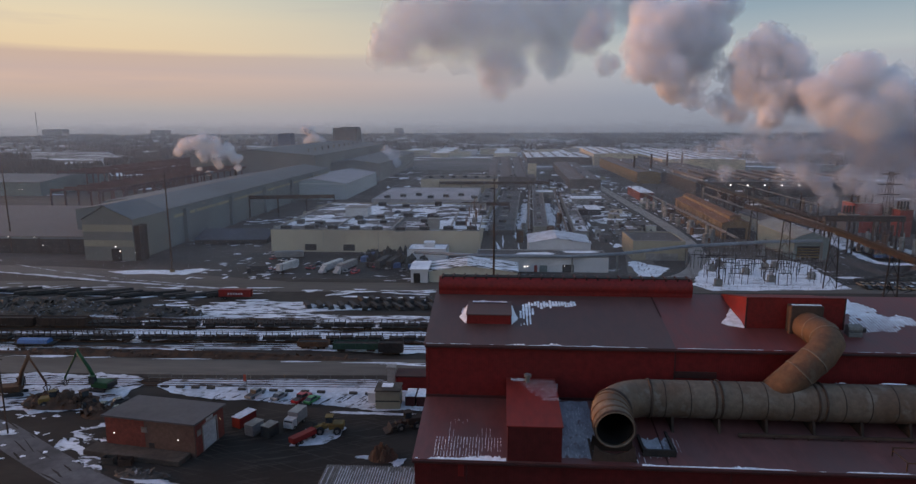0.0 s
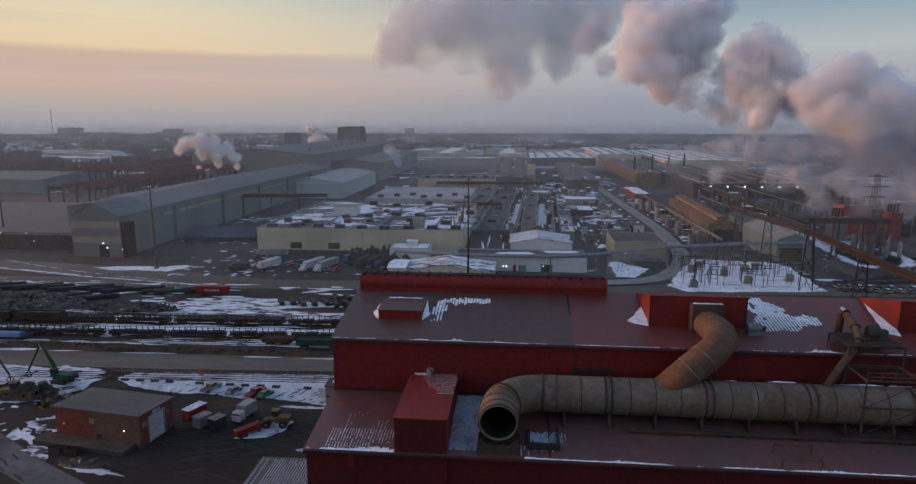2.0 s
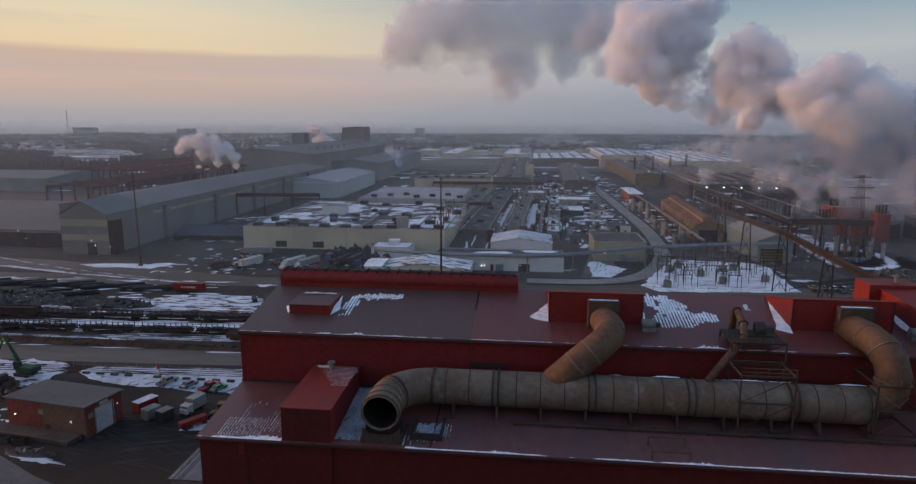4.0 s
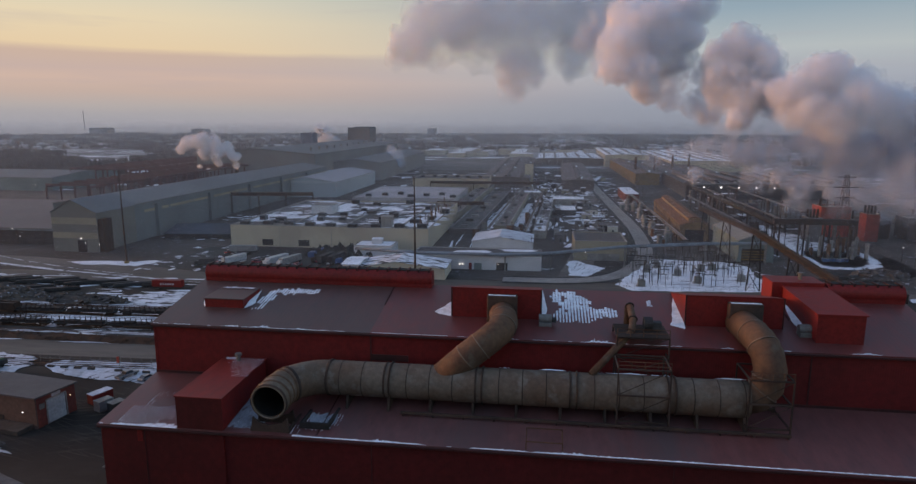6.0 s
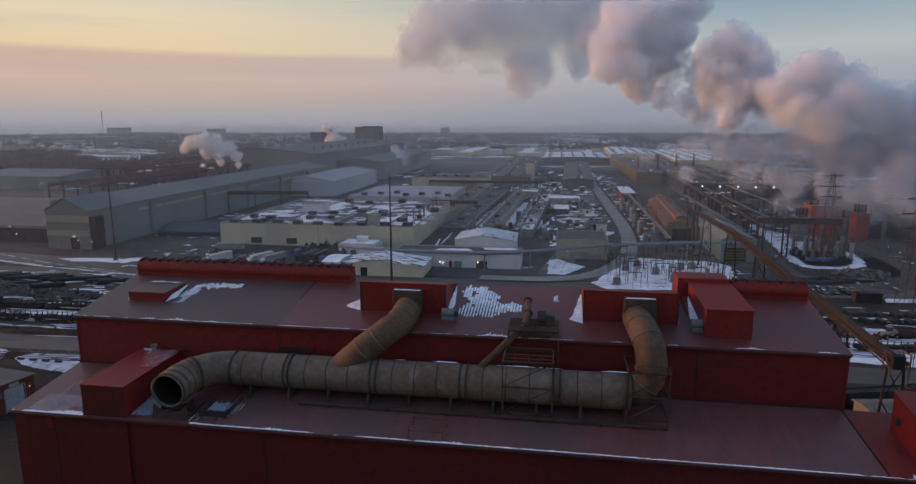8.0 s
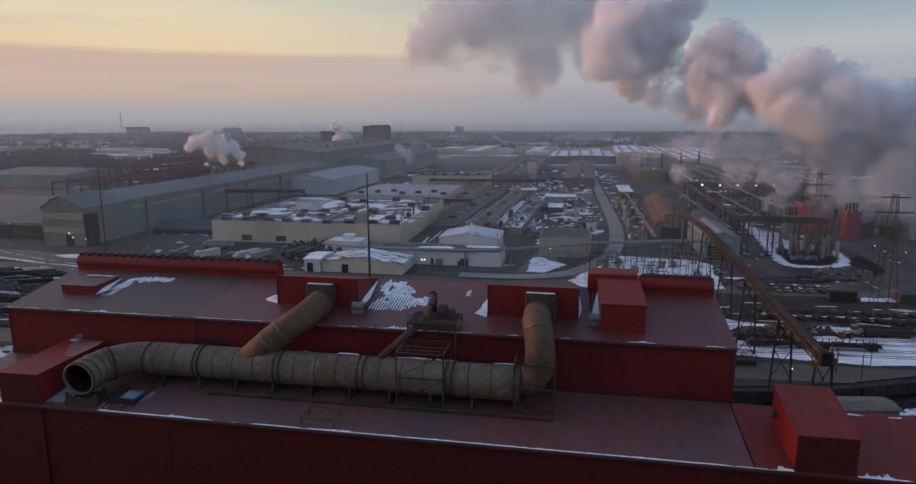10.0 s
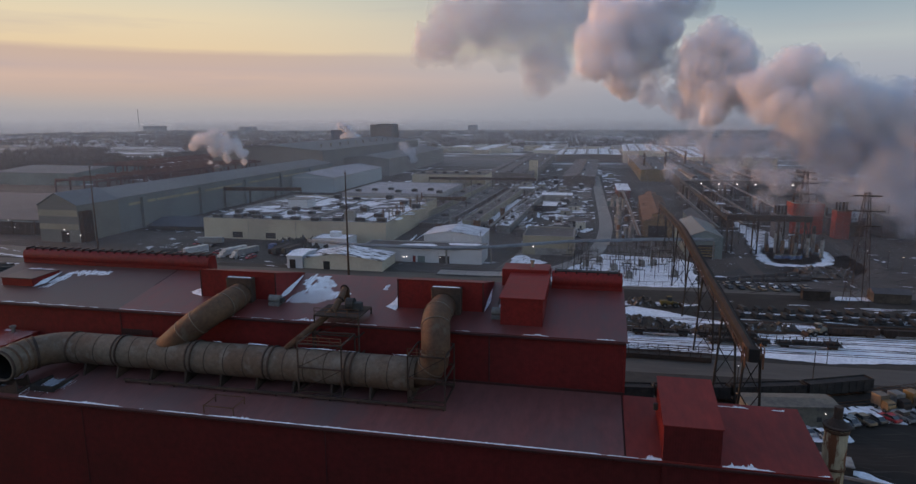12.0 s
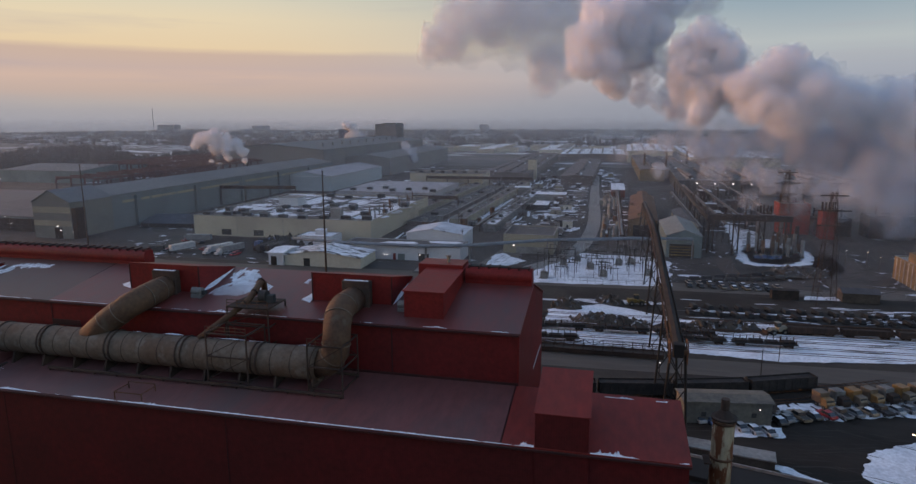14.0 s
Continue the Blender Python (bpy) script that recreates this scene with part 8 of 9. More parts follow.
for k, (x, y, c) in enumerate(((139.5, 135.4, WHITE_P), (142.0, 134.8, WHITE_P), (144.8, 134.4, WHITE_P), (131.5, 137.4, WHITE_P), (133.8, 137.4, BLUE_P), (148.2, 140.0, BLACK_P), (150.4, 143.0, SILVER_P))):
    car(pose(x, y, 0, 0, 0, 112), c, ("white", "white", "white", "white", "blue", "black", "silver")[k] + " car with thin snow parked by the depot", "cars by the depot", roof_snow=k in (1, 2, 5))
TAN_P = paint("dusty_tan", (0.145, 0.105, 0.072))
OCHRE_P = paint("faded_ochre", (0.24, 0.13, 0.045))
for k in range(16):
    x, y = 149.8 + 3.1 * k, 141.6 + 1.2 * k
    red = k == 3
    (pickup if k % 3 == 1 else car)(pose(x, y, 0.09, 0, 0, 118 + rng.uniform(-4, 4)), RED_P if red else (SILVER_P, BEIGE_P, BLACK_P, WHITE_P, SILVER_P)[k % 5], ("bright red" if red else ("grey", "beige", "black", "white", "silver")[k % 5]) + " vehicle parked in a snowy row", "vehicles in the snowy row", **({} if k % 3 == 1 else {"roof_snow": k % 4 == 2}))
for k in range(9):
    x, y = 159.5 + 3.8 * k, 151.6 + 1.45 * k
    box_truck(pose(x, y, 0.09, 0, 0, -62 + rng.uniform(-5, 5)), (TAN_P, STEEL, OCHRE_P)[k % 3], (OCHRE_P, RUST_DARK, TAN_P)[k % 3], ("tan and ochre", "grey and brown", "ochre and tan")[k % 3] + " service truck behind a snowy row of vehicles", 2.6, "service trucks in the snowy row")
for k in range(2):
    lamp_post = thing("flood_lamp", pose(168.4 + 7 * k, 125 + 2 * k, 0), "yard flood lamp on a bent post", "street lamp", "flood lamps")
    part("post", rods(0.13, ((0, 0, 0), (0, 0, 6.5))), STEEL, lamp_post)
    part("arm", rods(0.1, ((0, 0, 6.4), (-1.2, 0, 7.2))), STEEL, lamp_post)
    part("lamp_head", boxes((-1.4, -1.0, -0.15, 0.15, 6.95, 7.12)), LAMP_WARM, lamp_post)


# ---- woods and sprawl toward the horizon ----
def clumps(name, n, area, seed, hmin, hmax, label, material=None):
    """Bare winter trees in uneven clumps: each a ragged cluster of leaning twig blades."""
    rng = random.Random(seed)
    verts, faces = [], []
    x0, x1, y0, y1 = area
    made = 0
    while made < n:
        x, y = rng.uniform(x0, x1), rng.uniform(y0, y1)
        if x1 - x0 > 300 and noise.noise(Vector((x * 0.004, y * 0.004, seed))) < -0.05:
            continue
        made += 1
        h, w = rng.uniform(hmin, hmax), rng.uniform(3, 9)
        for k in range(7):
            a = rng.uniform(0, 6.28)
            cx, cy, r = x + rng.uniform(-w, w), y + rng.uniform(-w, w), rng.uniform(0.8, 2.6)
            b = len(verts)
            t = h * rng.uniform(0.6, 1.0)
            for q in range(3):
                verts.append((cx + r * math.cos(a + 2.09 * q), cy + r * math.sin(a + 2.09 * q), t * 0.25))
            verts += [(cx + rng.uniform(-1, 1), cy, t), (cx, cy, 0)]
            faces += [(b, b + 1, b + 3), (b + 1, b + 2, b + 3), (b + 2, b, b + 3), (b + 1, b, b + 4), (b + 2, b + 1, b + 4), (b, b + 2, b + 4)]
    return tagged(raw(name, verts, faces, material or TREE), label, "woods", "", "stuff")


clumps("far_woods", 2200, (-1900, 1500, 1500, 2400), 1, 9, 17, "hazy bare winter woods beyond the plant")
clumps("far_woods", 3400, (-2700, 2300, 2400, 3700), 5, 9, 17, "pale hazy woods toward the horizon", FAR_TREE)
clumps("far_woods", 2200, (-1100, -430, 600, 1600), 2, 8, 15, "bare winter woods west of the mills")
clumps("far_woods", 900, (430, 1500, 500, 1600), 3, 8, 15, "bare winter woods east of the plant")
clumps("lot_bushes", 26, (-66, -44, 296, 313), 4, 2.5, 5, "dark bare bushes by the warehouse wall", BUSH)

rng = random.Random(3)
v, f, vs, fs = [], [], [], []
for k in range(520):
    x, y = rng.uniform(-2400, 2000), rng.uniform(1250, 3400)
    w, d, h = rng.uniform(6, 34), rng.uniform(6, 22), rng.uniform(3, 8)
    for store, faces, z0, z1 in ((v, f, 0, h), (vs, fs, h, h + 0.4)):
        b = len(store)
        store += [(x + sx * w, y + sy * d, z) for z in (z0, z1) for sx, sy in ((-0.5, -0.5), (0.5, -0.5), (0.5, 0.5), (-0.5, 0.5))]
        faces += [(b, b + 1, b + 5, b + 4), (b + 1, b + 2, b + 6, b + 5), (b + 2, b + 3, b + 7, b + 6), (b + 3, b, b + 4, b + 7), (b + 4, b + 5, b + 6, b + 7)]
# house walls paled to hold the haze of distance in their colour
tagged(raw("far_sprawl", v, f, mat("far_house_walls", (0.36, 0.36, 0.375), (0.27, 0.27, 0.29), 0.003, 0.02, 0.9)), "distant low houses and sheds on the plain", "houses", "", "stuff")
tagged(raw("far_roofs", vs, fs, SNOW), "snowy roofs of distant low houses", "roofs", "", "stuff")
for k, (x, y, w, h) in enumerate(((-2400, 3300, 110, 38), (-1980, 3600, 90, 30), (-640, 3900, 50, 34))):
    hall("distant_block", x - w / 2, x + w / 2, y, y + 60, h, FAR_WALL, FAR_WALL, "faint distant tower block on the horizon", "tower block", 0, "y", 0, "distant blocks", parapet=0.5)
ant = thing("radio_mast", pose(-2480, 3300, 0), "thin distant radio mast on the horizon", "mast")
part("shaft", rods(1.3, ((0, 0, 0), (0, 0, 130)), sides=6), FAR_WALL, ant)

# ---- steam ----
def steam_mat(name, colour, thick, scale, lo=0.25, hi=0.7):
    """Thin veils of steam: each veil lets most light through, thicker and thinner in drifting patches."""
    m, n, l, p = nodes_of(name)
    n.remove(p)
    d, t, mix = n.new("ShaderNodeBsdfDiffuse"), n.new("ShaderNodeBsdfTranslucent"), n.new("ShaderNodeMixShader")
    d.inputs["Color"].default_value = t.inputs["Color"].default_value = (*colour, 1)
    mix.inputs[0].default_value = 0.65
    l.new(d.outputs[0], mix.inputs[1])
    l.new(t.outputs[0], mix.inputs[2])
    tr, mx = n.new("ShaderNodeBsdfTransparent"), n.new("ShaderNodeMixShader")
    fac = ramp_node(n, l, noise_node(n, l, scale, 6.0, 0.62), lo, hi)
    amount = n.new("ShaderNodeMath")
    amount.operation, amount.inputs[1].default_value = "MULTIPLY", thick
    l.new(fac, amount.inputs[0])
    l.new(amount.outputs[0], mx.inputs[0])
    l.new(tr.outputs[0], mx.inputs[1])
    l.new(mix.outputs[0], mx.inputs[2])
    l.new(mx.outputs[0], n["Material Output"].inputs["Surface"])
    return m


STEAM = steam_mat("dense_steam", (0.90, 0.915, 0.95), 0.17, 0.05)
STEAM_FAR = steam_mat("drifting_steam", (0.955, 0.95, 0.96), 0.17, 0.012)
# the lower plume's shade is put into this greyer, bluer steam colour
STEAM_LOW = steam_mat("shade_toned_grey_steam", (0.69, 0.73, 0.81), 0.15, 0.06)
STEAM_WHITE = steam_mat("fresh_white_steam", (0.88, 0.88, 0.90), 0.32, 0.08)
WISP = steam_mat("thin_steam", (0.74, 0.81, 0.92), 0.06, 0.06, 0.32, 0.62)
scene.cycles.transparent_max_bounces = 128
scene.cycles.diffuse_bounces = 8


def veil_ball(sub):
    """The points and faces of a unit ball."""
    unit = bmesh.new()
    bmesh.ops.create_icosphere(unit, subdivisions=sub, radius=1.0)
    unit.verts.ensure_lookup_table()
    out = [v.co.copy() for v in unit.verts], [[v.index for v in fc.verts] for fc in unit.faces]
    unit.free()
    return out


def billows(name, lobes, material, label, seed, shells=9, soft=0.5, stray=0.12, bulge=0.62, young=0, fine=3):
    """Lobes of (x, y, z, radius): nested veils that swell into rounded heads, with smaller heads budding all round."""
    balls = {True: veil_ball(fine), False: veil_ball(2)}
    rng = random.Random(seed)
    verts, faces = [], []
    heads = [(x, y, z, r * (0.82 if young else 1.0), shells, True) for x, y, z, r in lobes]
    for x, y, z, r in lobes:
        for k in range(young):
            d = Vector((rng.gauss(0, 1), rng.gauss(0, 1), rng.gauss(0, 1))).normalized() * r * rng.uniform(0.5, 0.88)
            heads.append((x + d.x, y + d.y, z + d.z, r * rng.uniform(0.22, 0.52), 3, False))
    for x, y, z, r, count, main in heads:
        base, tris = balls[main]
        size = 1.7 / r
        for k in range(count):
            s = 1.08 - soft * k / max(count - 1, 1)
            c = Vector((x, y, z)) + Vector((rng.uniform(-1, 1), rng.uniform(-1, 1), rng.uniform(-1, 1))) * r * stray
            b = len(verts)
            for co in base:
                w = (c + co * r * s) * size + Vector((seed, k * 0.22, 0))
                d = 0.5 - abs(noise.noise(w)) * 1.5 + 0.42 * (0.4 - abs(noise.noise(w * 2.3))) + (0.2 * (0.4 - abs(noise.noise(w * 5.0))) if fine > 3 else 0)
                verts.append(c + co * r * s * (0.80 + bulge * d))
            faces += [[b + q for q in t] for t in tris]
    ob = raw(name, verts, faces, material)
    ob.data.polygons.foreach_set("use_smooth", [True] * len(ob.data.polygons))
    return tagged(ob, label, "steam", "", "stuff")


billows("steam_plume", [(-223, 1271, 216, 51.5), (-182, 1334, 246, 75.2), (-132, 1318, 287, 68.6), (-86, 1382, 262, 88.4), (-43, 1369, 327, 93.7), (-10, 1316, 234, 75.2), (-15, 1324, 174, 52.8), (-19, 1295, 131, 30.4), (50, 1410, 251, 80.5), (94, 1342, 186, 39.6), (117, 1379, 257, 70), (62, 1415, 327, 88.4), (167, 1385, 302, 85.8), (270, 1438, 343, 79.2), (21, 1286, 160, 26.4)], STEAM_FAR, "high bank of peach and grey steam drifting off", 3, 7, 0.8, 0.2, 0.7, 7)
billows("steam_plume", [(97, 455, 113, 17.2), (91, 447, 100, 11.2), (108, 469, 124, 21.1), (120, 462, 128, 18.5), (137, 475, 134, 15.8), (145, 468, 141, 12.4), (138, 453, 122, 10), (124, 459, 109, 17.2), (106, 443, 96, 12.1), (114, 453, 88, 10.3), (102, 481, 137, 15.8)], STEAM, "billowing head of a pale steam plume", 5, 5, 0.32, 0.05, 0.8, 14, 4)
billows("steam_plume", [(166, 435, 114, 12.5), (157, 437, 104, 14.5), (172, 428, 102, 15.8), (176, 421, 89, 12.1), (159, 429, 89, 15.8), (167, 423, 78, 13.2), (163, 415, 68, 7.5), (152, 433, 90, 8.7), (181, 435, 105, 8.7), (181, 421, 81, 8.4)], STEAM, "second billowing head of pale steam", 7, 5, 0.32, 0.05, 0.8, 14, 4)
billows("steam_plume", [(184, 401, 82, 10.7), (194, 397, 84, 14.5), (208, 396, 93, 10.4), (203, 400, 91, 13.2), (214, 395, 81, 15.8), (198, 390, 71, 13.2), (189, 399, 71, 9.8), (222, 384, 75, 14.5), (236, 386, 70, 14.5), (207, 386, 66, 12.8), (250, 388, 71, 14.5), (260, 383, 66, 17.2), (274, 384, 62, 17.2)], STEAM, "bank of billowing steam above the coke plant", 9, 5, 0.4, 0.07, 0.8, 12, 4)
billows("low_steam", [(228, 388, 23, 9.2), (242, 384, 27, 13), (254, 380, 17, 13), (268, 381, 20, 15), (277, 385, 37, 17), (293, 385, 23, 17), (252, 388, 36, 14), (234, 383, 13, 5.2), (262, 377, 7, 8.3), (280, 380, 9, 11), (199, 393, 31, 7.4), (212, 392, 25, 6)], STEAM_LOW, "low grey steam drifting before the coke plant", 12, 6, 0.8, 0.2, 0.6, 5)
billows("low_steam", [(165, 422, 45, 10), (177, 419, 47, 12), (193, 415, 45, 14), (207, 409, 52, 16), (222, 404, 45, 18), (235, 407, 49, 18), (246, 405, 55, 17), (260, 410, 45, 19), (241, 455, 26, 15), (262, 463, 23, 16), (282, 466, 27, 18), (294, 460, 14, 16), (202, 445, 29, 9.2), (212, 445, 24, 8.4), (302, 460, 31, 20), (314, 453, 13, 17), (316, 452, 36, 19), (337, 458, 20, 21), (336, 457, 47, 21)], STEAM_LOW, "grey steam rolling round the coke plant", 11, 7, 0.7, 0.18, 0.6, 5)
billows("low_steam", [(142, 419, 50, 9.1), (154, 421, 48, 10), (170, 400, 34, 10.4), (131, 438, 45, 7.6), (160, 424, 60, 10), (178, 416, 60, 10.6), (190, 390, 20, 8.4), (213, 392, 15, 9.2), (118, 445, 42, 6.9), (228, 388, 5, 7.5), (141, 426, 32, 6.5)], WISP, "thin wisps of steam over the mill roofs", 13, 6, 0.8, 0.3, 0.7, 4)
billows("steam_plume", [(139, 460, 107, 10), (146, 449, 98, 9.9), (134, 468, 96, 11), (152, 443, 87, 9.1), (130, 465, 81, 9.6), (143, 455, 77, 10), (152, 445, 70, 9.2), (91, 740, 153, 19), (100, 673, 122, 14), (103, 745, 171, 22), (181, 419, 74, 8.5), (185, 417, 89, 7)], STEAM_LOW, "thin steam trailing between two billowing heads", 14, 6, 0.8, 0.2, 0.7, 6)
billows("chimney_steam", [(-247, 584, 25, 3.9), (-248, 583, 33, 6.2), (-257, 587, 40, 7.9), (-271, 589, 45, 9.1), (-281, 583, 48, 9.6), (-296, 586, 46, 8), (-278, 582, 37, 6.8), (-263, 579, 36, 6.7), (-264, 582, 27, 3.9), (-284, 583, 23, 3.4), (-272, 579, 20, 2.8), (-305, 588, 39, 5.2)], STEAM_WHITE, "white steam blowing from the mill chimney", 15, 6, 0.6, 0.15, 0.7, 5)
billows("chimney_steam", [(-285, 1000, 36, 10), (-297, 1000, 41, 11), (-308, 1000, 38, 7), (-310, 1000, 56, 8), (-300, 1000, 52, 9)], STEAM_WHITE, "white steam puffing beside the furnace tower", 17, 6, 0.6, 0.15, 0.7, 4)
billows("chimney_steam", [(-132, 798, 16, 6), (-138, 800, 24, 8), (-146, 800, 32, 6)], WISP, "thin white steam rising from the annex", 19, 9, 0.6, 0.2, 0.7)


# ---- winter haze imitated by upright translucent sheets, one behind another to the horizon ----
def haze_sheet_mat(name, colour, thick):
    """Sheet that stands in for haze, lit by the sky: thin at every veil, in slow drifting patches, thinning out above
    the roofs.
    """
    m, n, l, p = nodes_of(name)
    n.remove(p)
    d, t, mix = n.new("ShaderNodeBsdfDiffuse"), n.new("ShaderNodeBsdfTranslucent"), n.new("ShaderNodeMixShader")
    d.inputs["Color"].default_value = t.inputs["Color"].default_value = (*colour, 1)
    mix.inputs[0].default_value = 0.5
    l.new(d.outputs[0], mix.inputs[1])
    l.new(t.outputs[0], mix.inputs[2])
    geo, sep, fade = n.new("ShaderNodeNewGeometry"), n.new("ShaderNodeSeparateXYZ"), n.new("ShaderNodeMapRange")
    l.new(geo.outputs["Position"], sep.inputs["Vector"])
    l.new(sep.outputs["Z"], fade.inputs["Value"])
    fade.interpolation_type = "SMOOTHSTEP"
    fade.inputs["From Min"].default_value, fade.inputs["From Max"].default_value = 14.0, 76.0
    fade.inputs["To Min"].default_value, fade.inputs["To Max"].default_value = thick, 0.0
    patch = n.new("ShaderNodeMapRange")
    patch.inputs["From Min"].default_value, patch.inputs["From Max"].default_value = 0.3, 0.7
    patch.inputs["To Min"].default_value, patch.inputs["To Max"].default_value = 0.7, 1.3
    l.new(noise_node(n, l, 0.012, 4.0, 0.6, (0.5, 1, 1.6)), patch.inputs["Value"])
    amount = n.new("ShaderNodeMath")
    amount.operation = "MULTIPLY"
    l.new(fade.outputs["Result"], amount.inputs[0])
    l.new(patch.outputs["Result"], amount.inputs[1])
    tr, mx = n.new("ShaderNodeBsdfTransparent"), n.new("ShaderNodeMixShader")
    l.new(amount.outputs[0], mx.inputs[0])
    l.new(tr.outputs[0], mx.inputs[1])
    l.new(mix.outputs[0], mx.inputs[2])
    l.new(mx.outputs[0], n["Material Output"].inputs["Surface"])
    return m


HAZE_REACH = 2400.0      # metres in which the haze sheets hide two thirds of what lies behind
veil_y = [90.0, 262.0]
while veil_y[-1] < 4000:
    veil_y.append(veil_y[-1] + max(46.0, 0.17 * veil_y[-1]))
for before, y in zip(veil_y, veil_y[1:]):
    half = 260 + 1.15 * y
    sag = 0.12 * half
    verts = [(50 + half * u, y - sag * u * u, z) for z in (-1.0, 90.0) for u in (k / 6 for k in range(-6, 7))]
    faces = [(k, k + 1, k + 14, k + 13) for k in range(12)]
    tagged(raw("ground_mist", verts, faces, haze_sheet_mat("haze_veil", (0.68, 0.67, 0.73), 1 - math.exp((before - y) / HAZE_REACH))), "upright translucent sheet standing in for winter haze", "haze", "", "stuff")


# ---- smaller plant clutter between the mills ----
def overhead_bridge(a, b, z, label):
    """An enclosed footbridge or conveyor between two places, on legs."""
    g = thing("overhead_gallery", pose(0, 0, 0), label, "gallery", "overhead galleries")
    a, b = Vector((*a, z)), Vector((*b, z))
    d = (b - a)
    side = Vector((-d.y, d.x, 0)).normalized() * 1.3
    bm = bmesh.new()
    vs = [bm.verts.new(e + s + Vector((0, 0, h))) for e in (a, b) for s, h in ((-side, 0), (side, 0), (side, 2.4), (-side, 2.4))]
    for i in range(4):
        bm.faces.new((vs[i], vs[(i + 1) % 4], vs[4 + (i + 1) % 4], vs[4 + i]))
    bm.faces.new(vs[3::-1])
    bm.faces.new(vs[4:])
    part("gallery", bm, RUST_DARK, g)
    n = max(2, int(d.length / 18))
    for k in range(n + 1):
        p = a + d * (k / n)
        for s in (-1, 1):
            q = p + side * 0.8 * s
            part("leg", rods(0.22, ((q.x, q.y, 0), (q.x, q.y, z))), RUST_DARK, g)
    return g


overhead_bridge((-176, 432), (-118, 440), 13.5, "dark enclosed gallery leaving the rolling mill")
overhead_bridge((-30, 455), (4, 455), 7.0, "dark pipe gallery crossing the sheds")
overhead_bridge((-60, 596), (42, 598), 9.0, "long dark gallery crossing before the far mills")


def pipe_rack(x, y0, y1, z, n, label, lean=0.0):
    r = thing("pipe_rack", pose(0, 0, 0), label, "pipe rack", "pipe racks")
    for k in range(n):
        part("pipe", rods(0.22 + 0.08 * (k % 3), ((x - 0.9 + 0.6 * k, y0, z), (x - 0.9 + 0.6 * k + lean * (y1 - y0), y1, z)), sides=8), (STEEL, RUST, CONCRETE)[k % 3], r)
    m = int((y1 - y0) / 16)
    for k in range(m + 1):
        y = y0 + (y1 - y0) * k / m
        c = x + lean * (y - y0)
        part("bent", boxes((c - 1.5, c - 1.2, y - 0.15, y + 0.15, 0, z), (c + 1.9, c + 2.2, y - 0.15, y + 0.15, 0, z), (c - 1.5, c + 2.2, y - 0.15, y + 0.15, z - 0.6, z - 0.3)), RUST_DARK, r)
    return r


pipe_rack(14.6, 372, 600, 4.0, 3, "long rusty pipe rack between the low sheds", ROW_LEAN)
pipe_rack(-31.0, 440, 600, 5.0, 4, "long grey pipe rack beside the warehouses", ROW_LEAN)
pipe_rack(36.4, 362, 600, 4.0, 3, "long pipe rack leading to the far mills", ROW_LEAN)
pipe_rack(118, 330, 560, 7.0, 4, "rusty pipe rack beside the ochre mill")
pipe_rack(158.5, 350, 520, 9.0, 4, "rusty pipe rack in the steam")

rng = random.Random(61)


def plant_module(m, w, d, h, wall, roof, label):
    """A small plant hut with a door, a roof edge and a vent."""
    b = thing("plant_hut", m, label, "plant hut", "small plant huts")
    part("wall", boxes((-w / 2, w / 2, -d / 2, d / 2, 0, h)), wall, b)
    part("roof", boxes((-w / 2 - 0.15, w / 2 + 0.15, -d / 2 - 0.15, d / 2 + 0.15, h, h + 0.2)), roof, b)
    part("door", boxes((-0.6, 0.6, -d / 2 - 0.05, -d / 2 + 0.02, 0, min(2.1, h - 0.4))), DARK, b)
    part("vent", rods(0.3, ((w / 4, 0, h + 0.2), (w / 4, 0, h + 1.0)), sides=8), STEEL, b)
    return b


for x0, x1, y0, y1, n in ((-9, 58, 345, 690, 46), (62, 118, 345, 620, 36), (-20, 120, 640, 790, 26), (-140, -122, 380, 500, 8)):
    for k in range(n):
        x, y = rng.uniform(x0, x1), rng.uniform(y0, y1)
        if 91 < x < 112 or -22 < x < 36 and y > 640 or 60 < x < 102 and y > 635 or in_row(x, y):
            continue
        w, d, h = rng.uniform(2.5, 7), rng.uniform(2.5, 9), rng.uniform(2.4, 4.5)
        wall = rng.choice((CONCRETE, RUST_DARK, STEEL, BAND, CREAM_WALL, DARK, BROWN_ROOF))
        roof = rng.choice((SNOW, FLAT_ROOF, SNOW, BROWN_ROOF, LILAC_ROOF))
        plant_module(pose(x, y, 0, 0, 0, rng.choice((0, 0, 90, -1.5))), w, d, h, wall, roof, ("snow-roofed plant hut between the tracks", "weathered plant hut between pipe racks")[roof is not SNOW])
for k in range(36):
    x, y = rng.choice((rng.uniform(-16, 43), rng.uniform(108, 117))), rng.uniform(350, 540)
    if in_row(x, y):
        continue
    t = thing("storage_tank", pose(x, y, 0), "upright weathered storage tank", "tank", "storage tanks")
    h, r = rng.uniform(3, 8), rng.uniform(0.9, 2.2)
    part("shell", rods(r, ((0, 0, 0), (0, 0, h)), sides=14), rng.choice((STEEL, RUST, CONCRETE)), t)
    part("dome", rods(r * 0.8, ((0, 0, h), (0, 0, h + 0.4)), sides=14), STEEL, t)
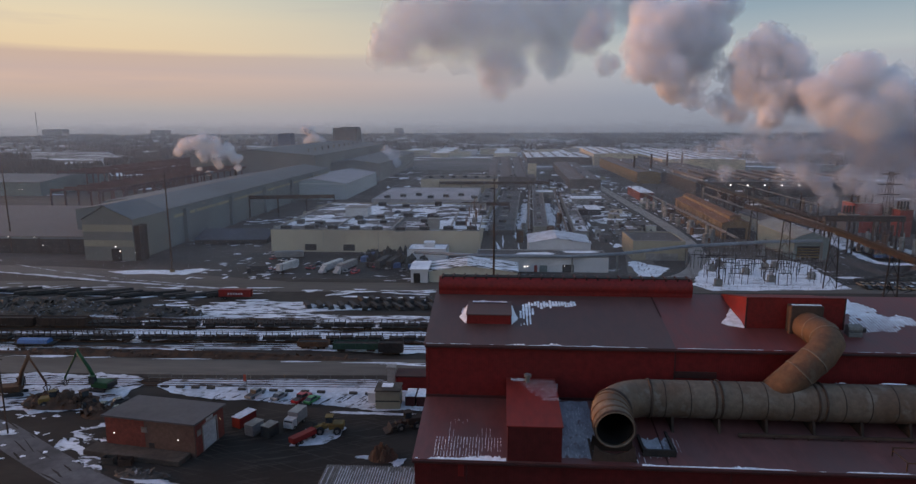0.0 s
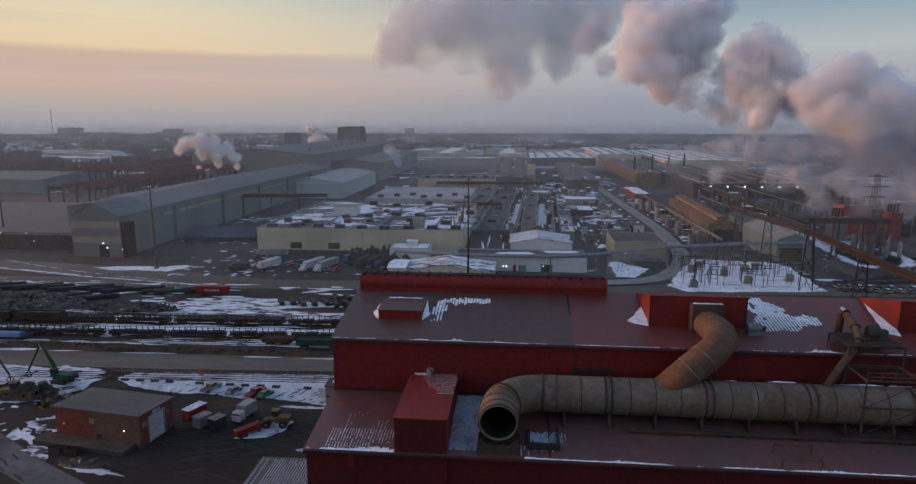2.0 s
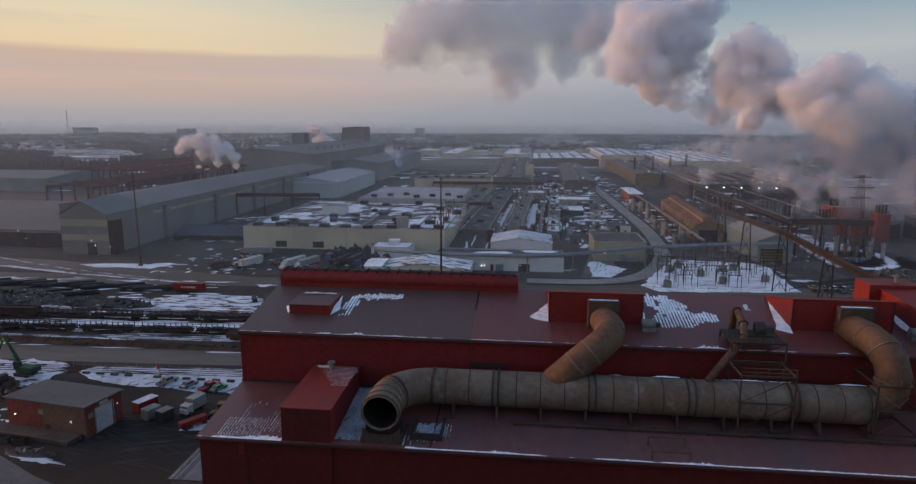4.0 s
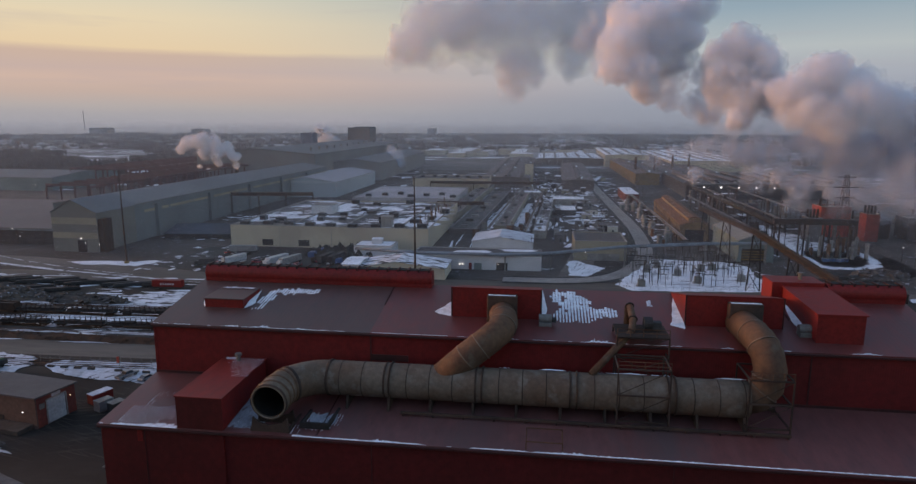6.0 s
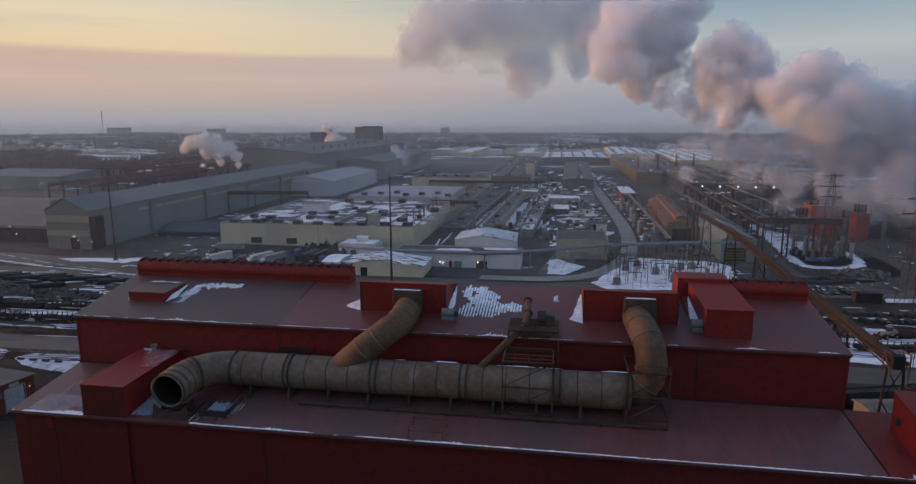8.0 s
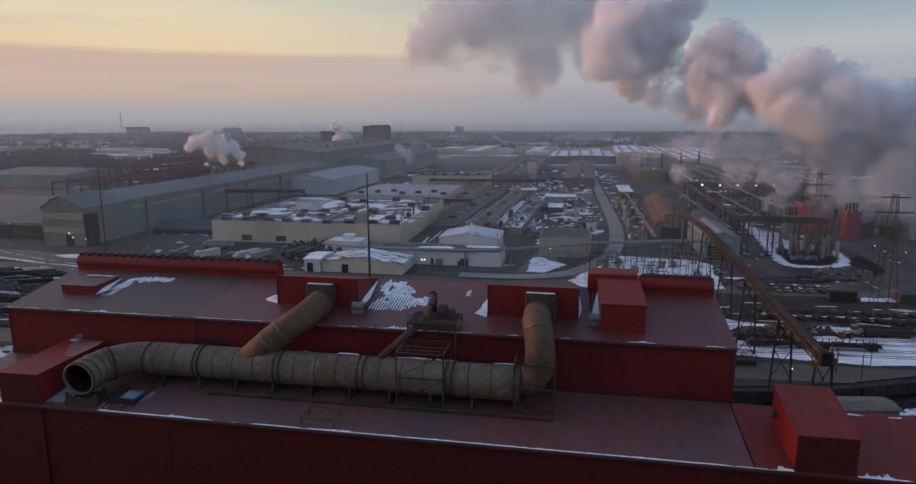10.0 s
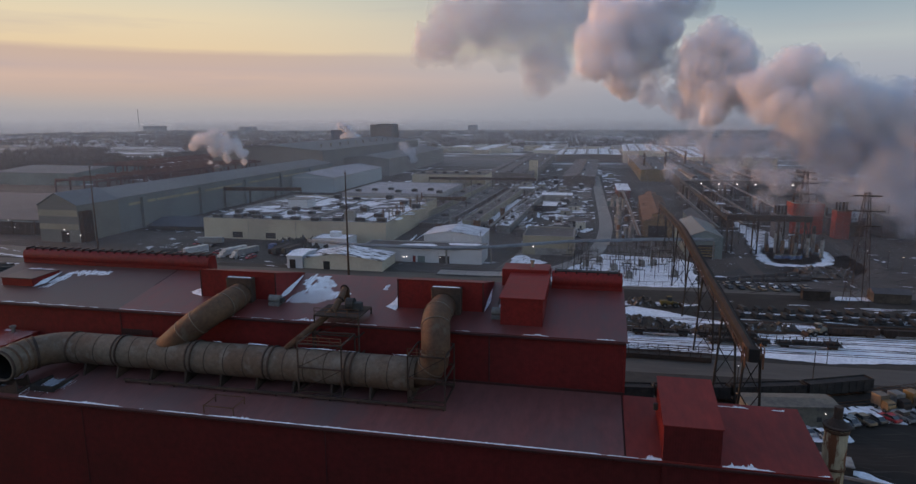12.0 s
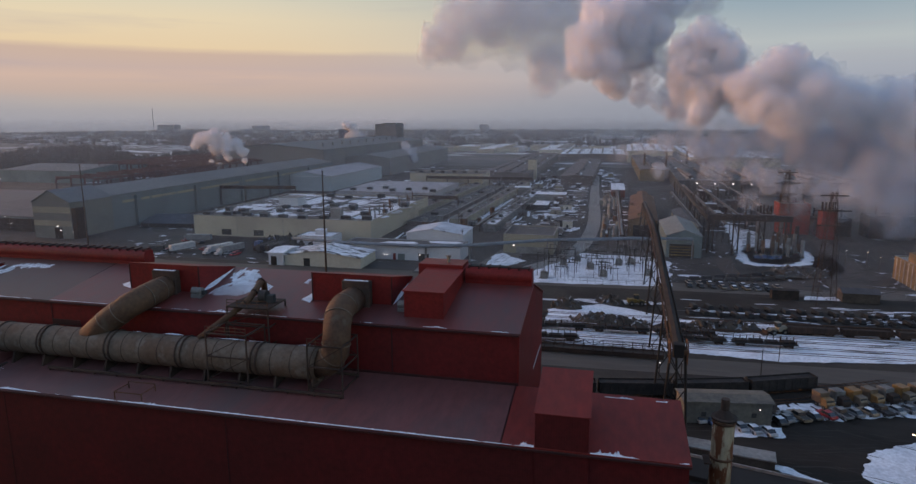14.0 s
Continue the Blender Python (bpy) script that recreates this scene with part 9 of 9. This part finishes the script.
for k in range(30):
    x, y = rng.choice((rng.uniform(-20, 60), rng.uniform(107, 130))), rng.uniform(300, 600)
    p = thing("utility_pole", pose(x, y, 0), "dark utility pole with a short cross arm", "pole", "utility poles")
    part("shaft", rods(0.14, ((0, 0, 0), (0, 0, 11)), sides=6), RUST_DARK, p)
    part("cross_arm", boxes((-1.1, 1.1, -0.08, 0.08, 9.9, 10.1)), RUST_DARK, p)

# stacks and vents along the warehouse's east edge
for k in range(18):
    s = thing("roof_stack", pose(-17 + 3 * math.sin(k * 2.2), 326 + 5.6 * k, 10.9), "slim steel exhaust stack on the warehouse roof", "stack", "exhaust stacks")
    part("pipe", rods(0.32, ((0, 0, 0), (0, 0, 4 + 2 * abs(math.sin(k * 1.3)))), sides=8), STEEL if k % 2 else RUST, s)
    part("base", boxes((-0.6, 0.6, -0.6, 0.6, 0, 0.5)), CONCRETE, s)
for k in range(7):
    roof_unit(pose(-88 + 11 * k, 480 + 8 * (k % 3), 9.0), 4.5, 2.6, 2.2, UNIT_GREY, "dark unit on the pale warehouse roof")
for k in range(6):
    roof_unit(pose(-70 + 11 * k, 612 + 4 * (k % 2), 13.0), 4.0, 2.6, 2.4, UNIT_GREY, "dark unit on the tan warehouse roof")
wall_duct = thing("roof_duct", pose(0, 0, 0), "pale duct along the warehouse's front parapet", "roof duct", "roof ducts")
part("duct", boxes((-117, -14, 323.2, 323.9, 10.95, 11.5)), CONCRETE, wall_duct)

# fences round the substation and the snowy lot
def fence(x0, y0, x1, y1, n, label):
    f = thing("chain_fence", pose(0, 0, 0), label, "fence", "fences")
    for k in range(n + 1):
        x, y = x0 + (x1 - x0) * k / n, y0 + (y1 - y0) * k / n
        part("post", rods(0.05, ((x, y, 0), (x, y, 2.3)), sides=5), STEEL, f)
    for z in (1.1, 2.25):
        part("rail", rods(0.035, ((x0, y0, z), (x1, y1, z)), sides=5), STEEL, f)
    return f


fence(77, 253.5, 137, 252.5, 20, "thin steel fence along the substation's snowy edge")
fence(77, 253.5, 84, 296, 14, "thin steel fence round the substation")
bridge = thing("rail_bridge", pose(0, 0, 0), "long rusty plate-girder rail bridge with trussed railings", "bridge")
for y in (172.6, 176.4):
    part("girder", boxes((84, 127, y - 0.2, y + 0.2, 0.2, 1.5)), RUST_DARK, bridge)
    part("top_rail", rods(0.09, ((84, y, 3.2), (127, y, 3.2)), ((84, y, 2.3), (127, y, 2.3)), sides=5), RUST_DARK, bridge)
    for k in range(17):
        x = 84 + 2.68 * k
        part("post", boxes((x - 0.09, x + 0.09, y - 0.09, y + 0.09, 1.5, 3.25)), RUST_DARK, bridge)
        if k < 16:
            part("brace", rods(0.05, ((x, y, 1.5 if k % 2 else 3.2), (x + 2.68, y, 3.2 if k % 2 else 1.5)), sides=4), RUST_DARK, bridge)
part("deck", boxes((84, 127, 172.8, 176.2, 0.9, 1.2)), BALLAST, bridge)
for x in (86, 100, 114, 126):
    part("pier", boxes((x - 0.5, x + 0.5, 172.6, 176.4, 0, 0.9)), CONCRETE, bridge)
fence(-90, 149.6, -20, 152.6, 24, "thin steel fence behind the snowy lot")

# wires between the pylons and down to the switchyard
wires = thing("power_line", pose(0, 0, 0), "thin sagging power wires between two pylons", "power line")
for z, a in ((28.0, 4.8), (33.2, 5.8), (38.4, 4.2)):
    for s in (-1, 1):
        pts = [Vector((186 + a * s, 241, z)).lerp(Vector((196 + a * s, 342, z)), t) - Vector((0, 0, 6 * 4 * t * (1 - t) / 2)) for t in (k / 10 for k in range(11))]
        part("wire", tube(pts, 0.05, 5), DARK, wires)

# dense dark plant under the steam: pipe racks, vessels, roof monitors and sheds
pipe_rack(171, 352, 560, 11.0, 4, "sooty pipe rack between the coke plant sheds")
pipe_rack(186, 400, 575, 9.0, 4, "sooty pipe rack leading to the lamp-lit shed")
pipe_rack(203, 410, 575, 12.0, 4, "tall sooty pipe rack by the coke plant")
for k in range(9):
    m = thing("roof_monitor", pose(182 + 16.0 * k, 650 - 0.4 * k, 12.6), "dark ridge monitor on the lamp-lit shed roof", "roof monitor", "monitors on the dark shed")
    part("casing", boxes((-2.2, 2.2, -52, 52, 0, 2.4)), HAZY_RUST, m)
    part("roof", prism([(-2.6, 2.4), (2.6, 2.4), (0, 3.3)], -52.5, 52.5, "y"), BROWN_ROOF, m)
rng = random.Random(83)
for k in range(26):
    x, y = rng.uniform(166, 214), rng.uniform(396, 572)
    plant_module(pose(x, y, 0, 0, 0, rng.choice((0, 0, 90))), rng.uniform(3, 9), rng.uniform(4, 12), rng.uniform(3, 7.5), rng.choice((HAZY_RUST, RUST_DARK, STEEL, BROWN_ROOF)), rng.choice((FLAT_ROOF, SNOW, BROWN_ROOF, FLAT_ROOF)), "sooty plant hut among pipe racks")
for k in range(22):
    x, y = rng.uniform(164, 216), rng.uniform(350, 570)
    t = thing("process_column", pose(x, y, 0), "slim dark process column with a platform ring", "column", "process columns")
    h = rng.uniform(7, 17)
    part("shell", rods(rng.uniform(0.5, 1.1), ((0, 0, 0), (0, 0, h)), sides=10), rng.choice((RUST_DARK, STEEL, HAZY_RUST)), t)
    part("platform_ring", rods(1.6, ((0, 0, h * 0.7), (0, 0, h * 0.7 + 0.2)), sides=10), RUST_DARK, t)
snow_scatter(46, (162, 220, 380, 575), 91, 5, 1.0, (0, 90, 20), 0.12)
for k in range(18):
    x, y = 143 + 4.1 * (k % 9) + rng.uniform(-0.4, 0.4), 256.5 + 5.2 * (k // 9)
    car(pose(x, y, 0.05, 0, 0, 100 + rng.uniform(-5, 5)), rng.choice((BLACK_P, SILVER_P, BLACK_P, BEIGE_P)), "dark car parked in a row by the yard road", "cars on the yard road", roof_snow=rng.random() < 0.3)
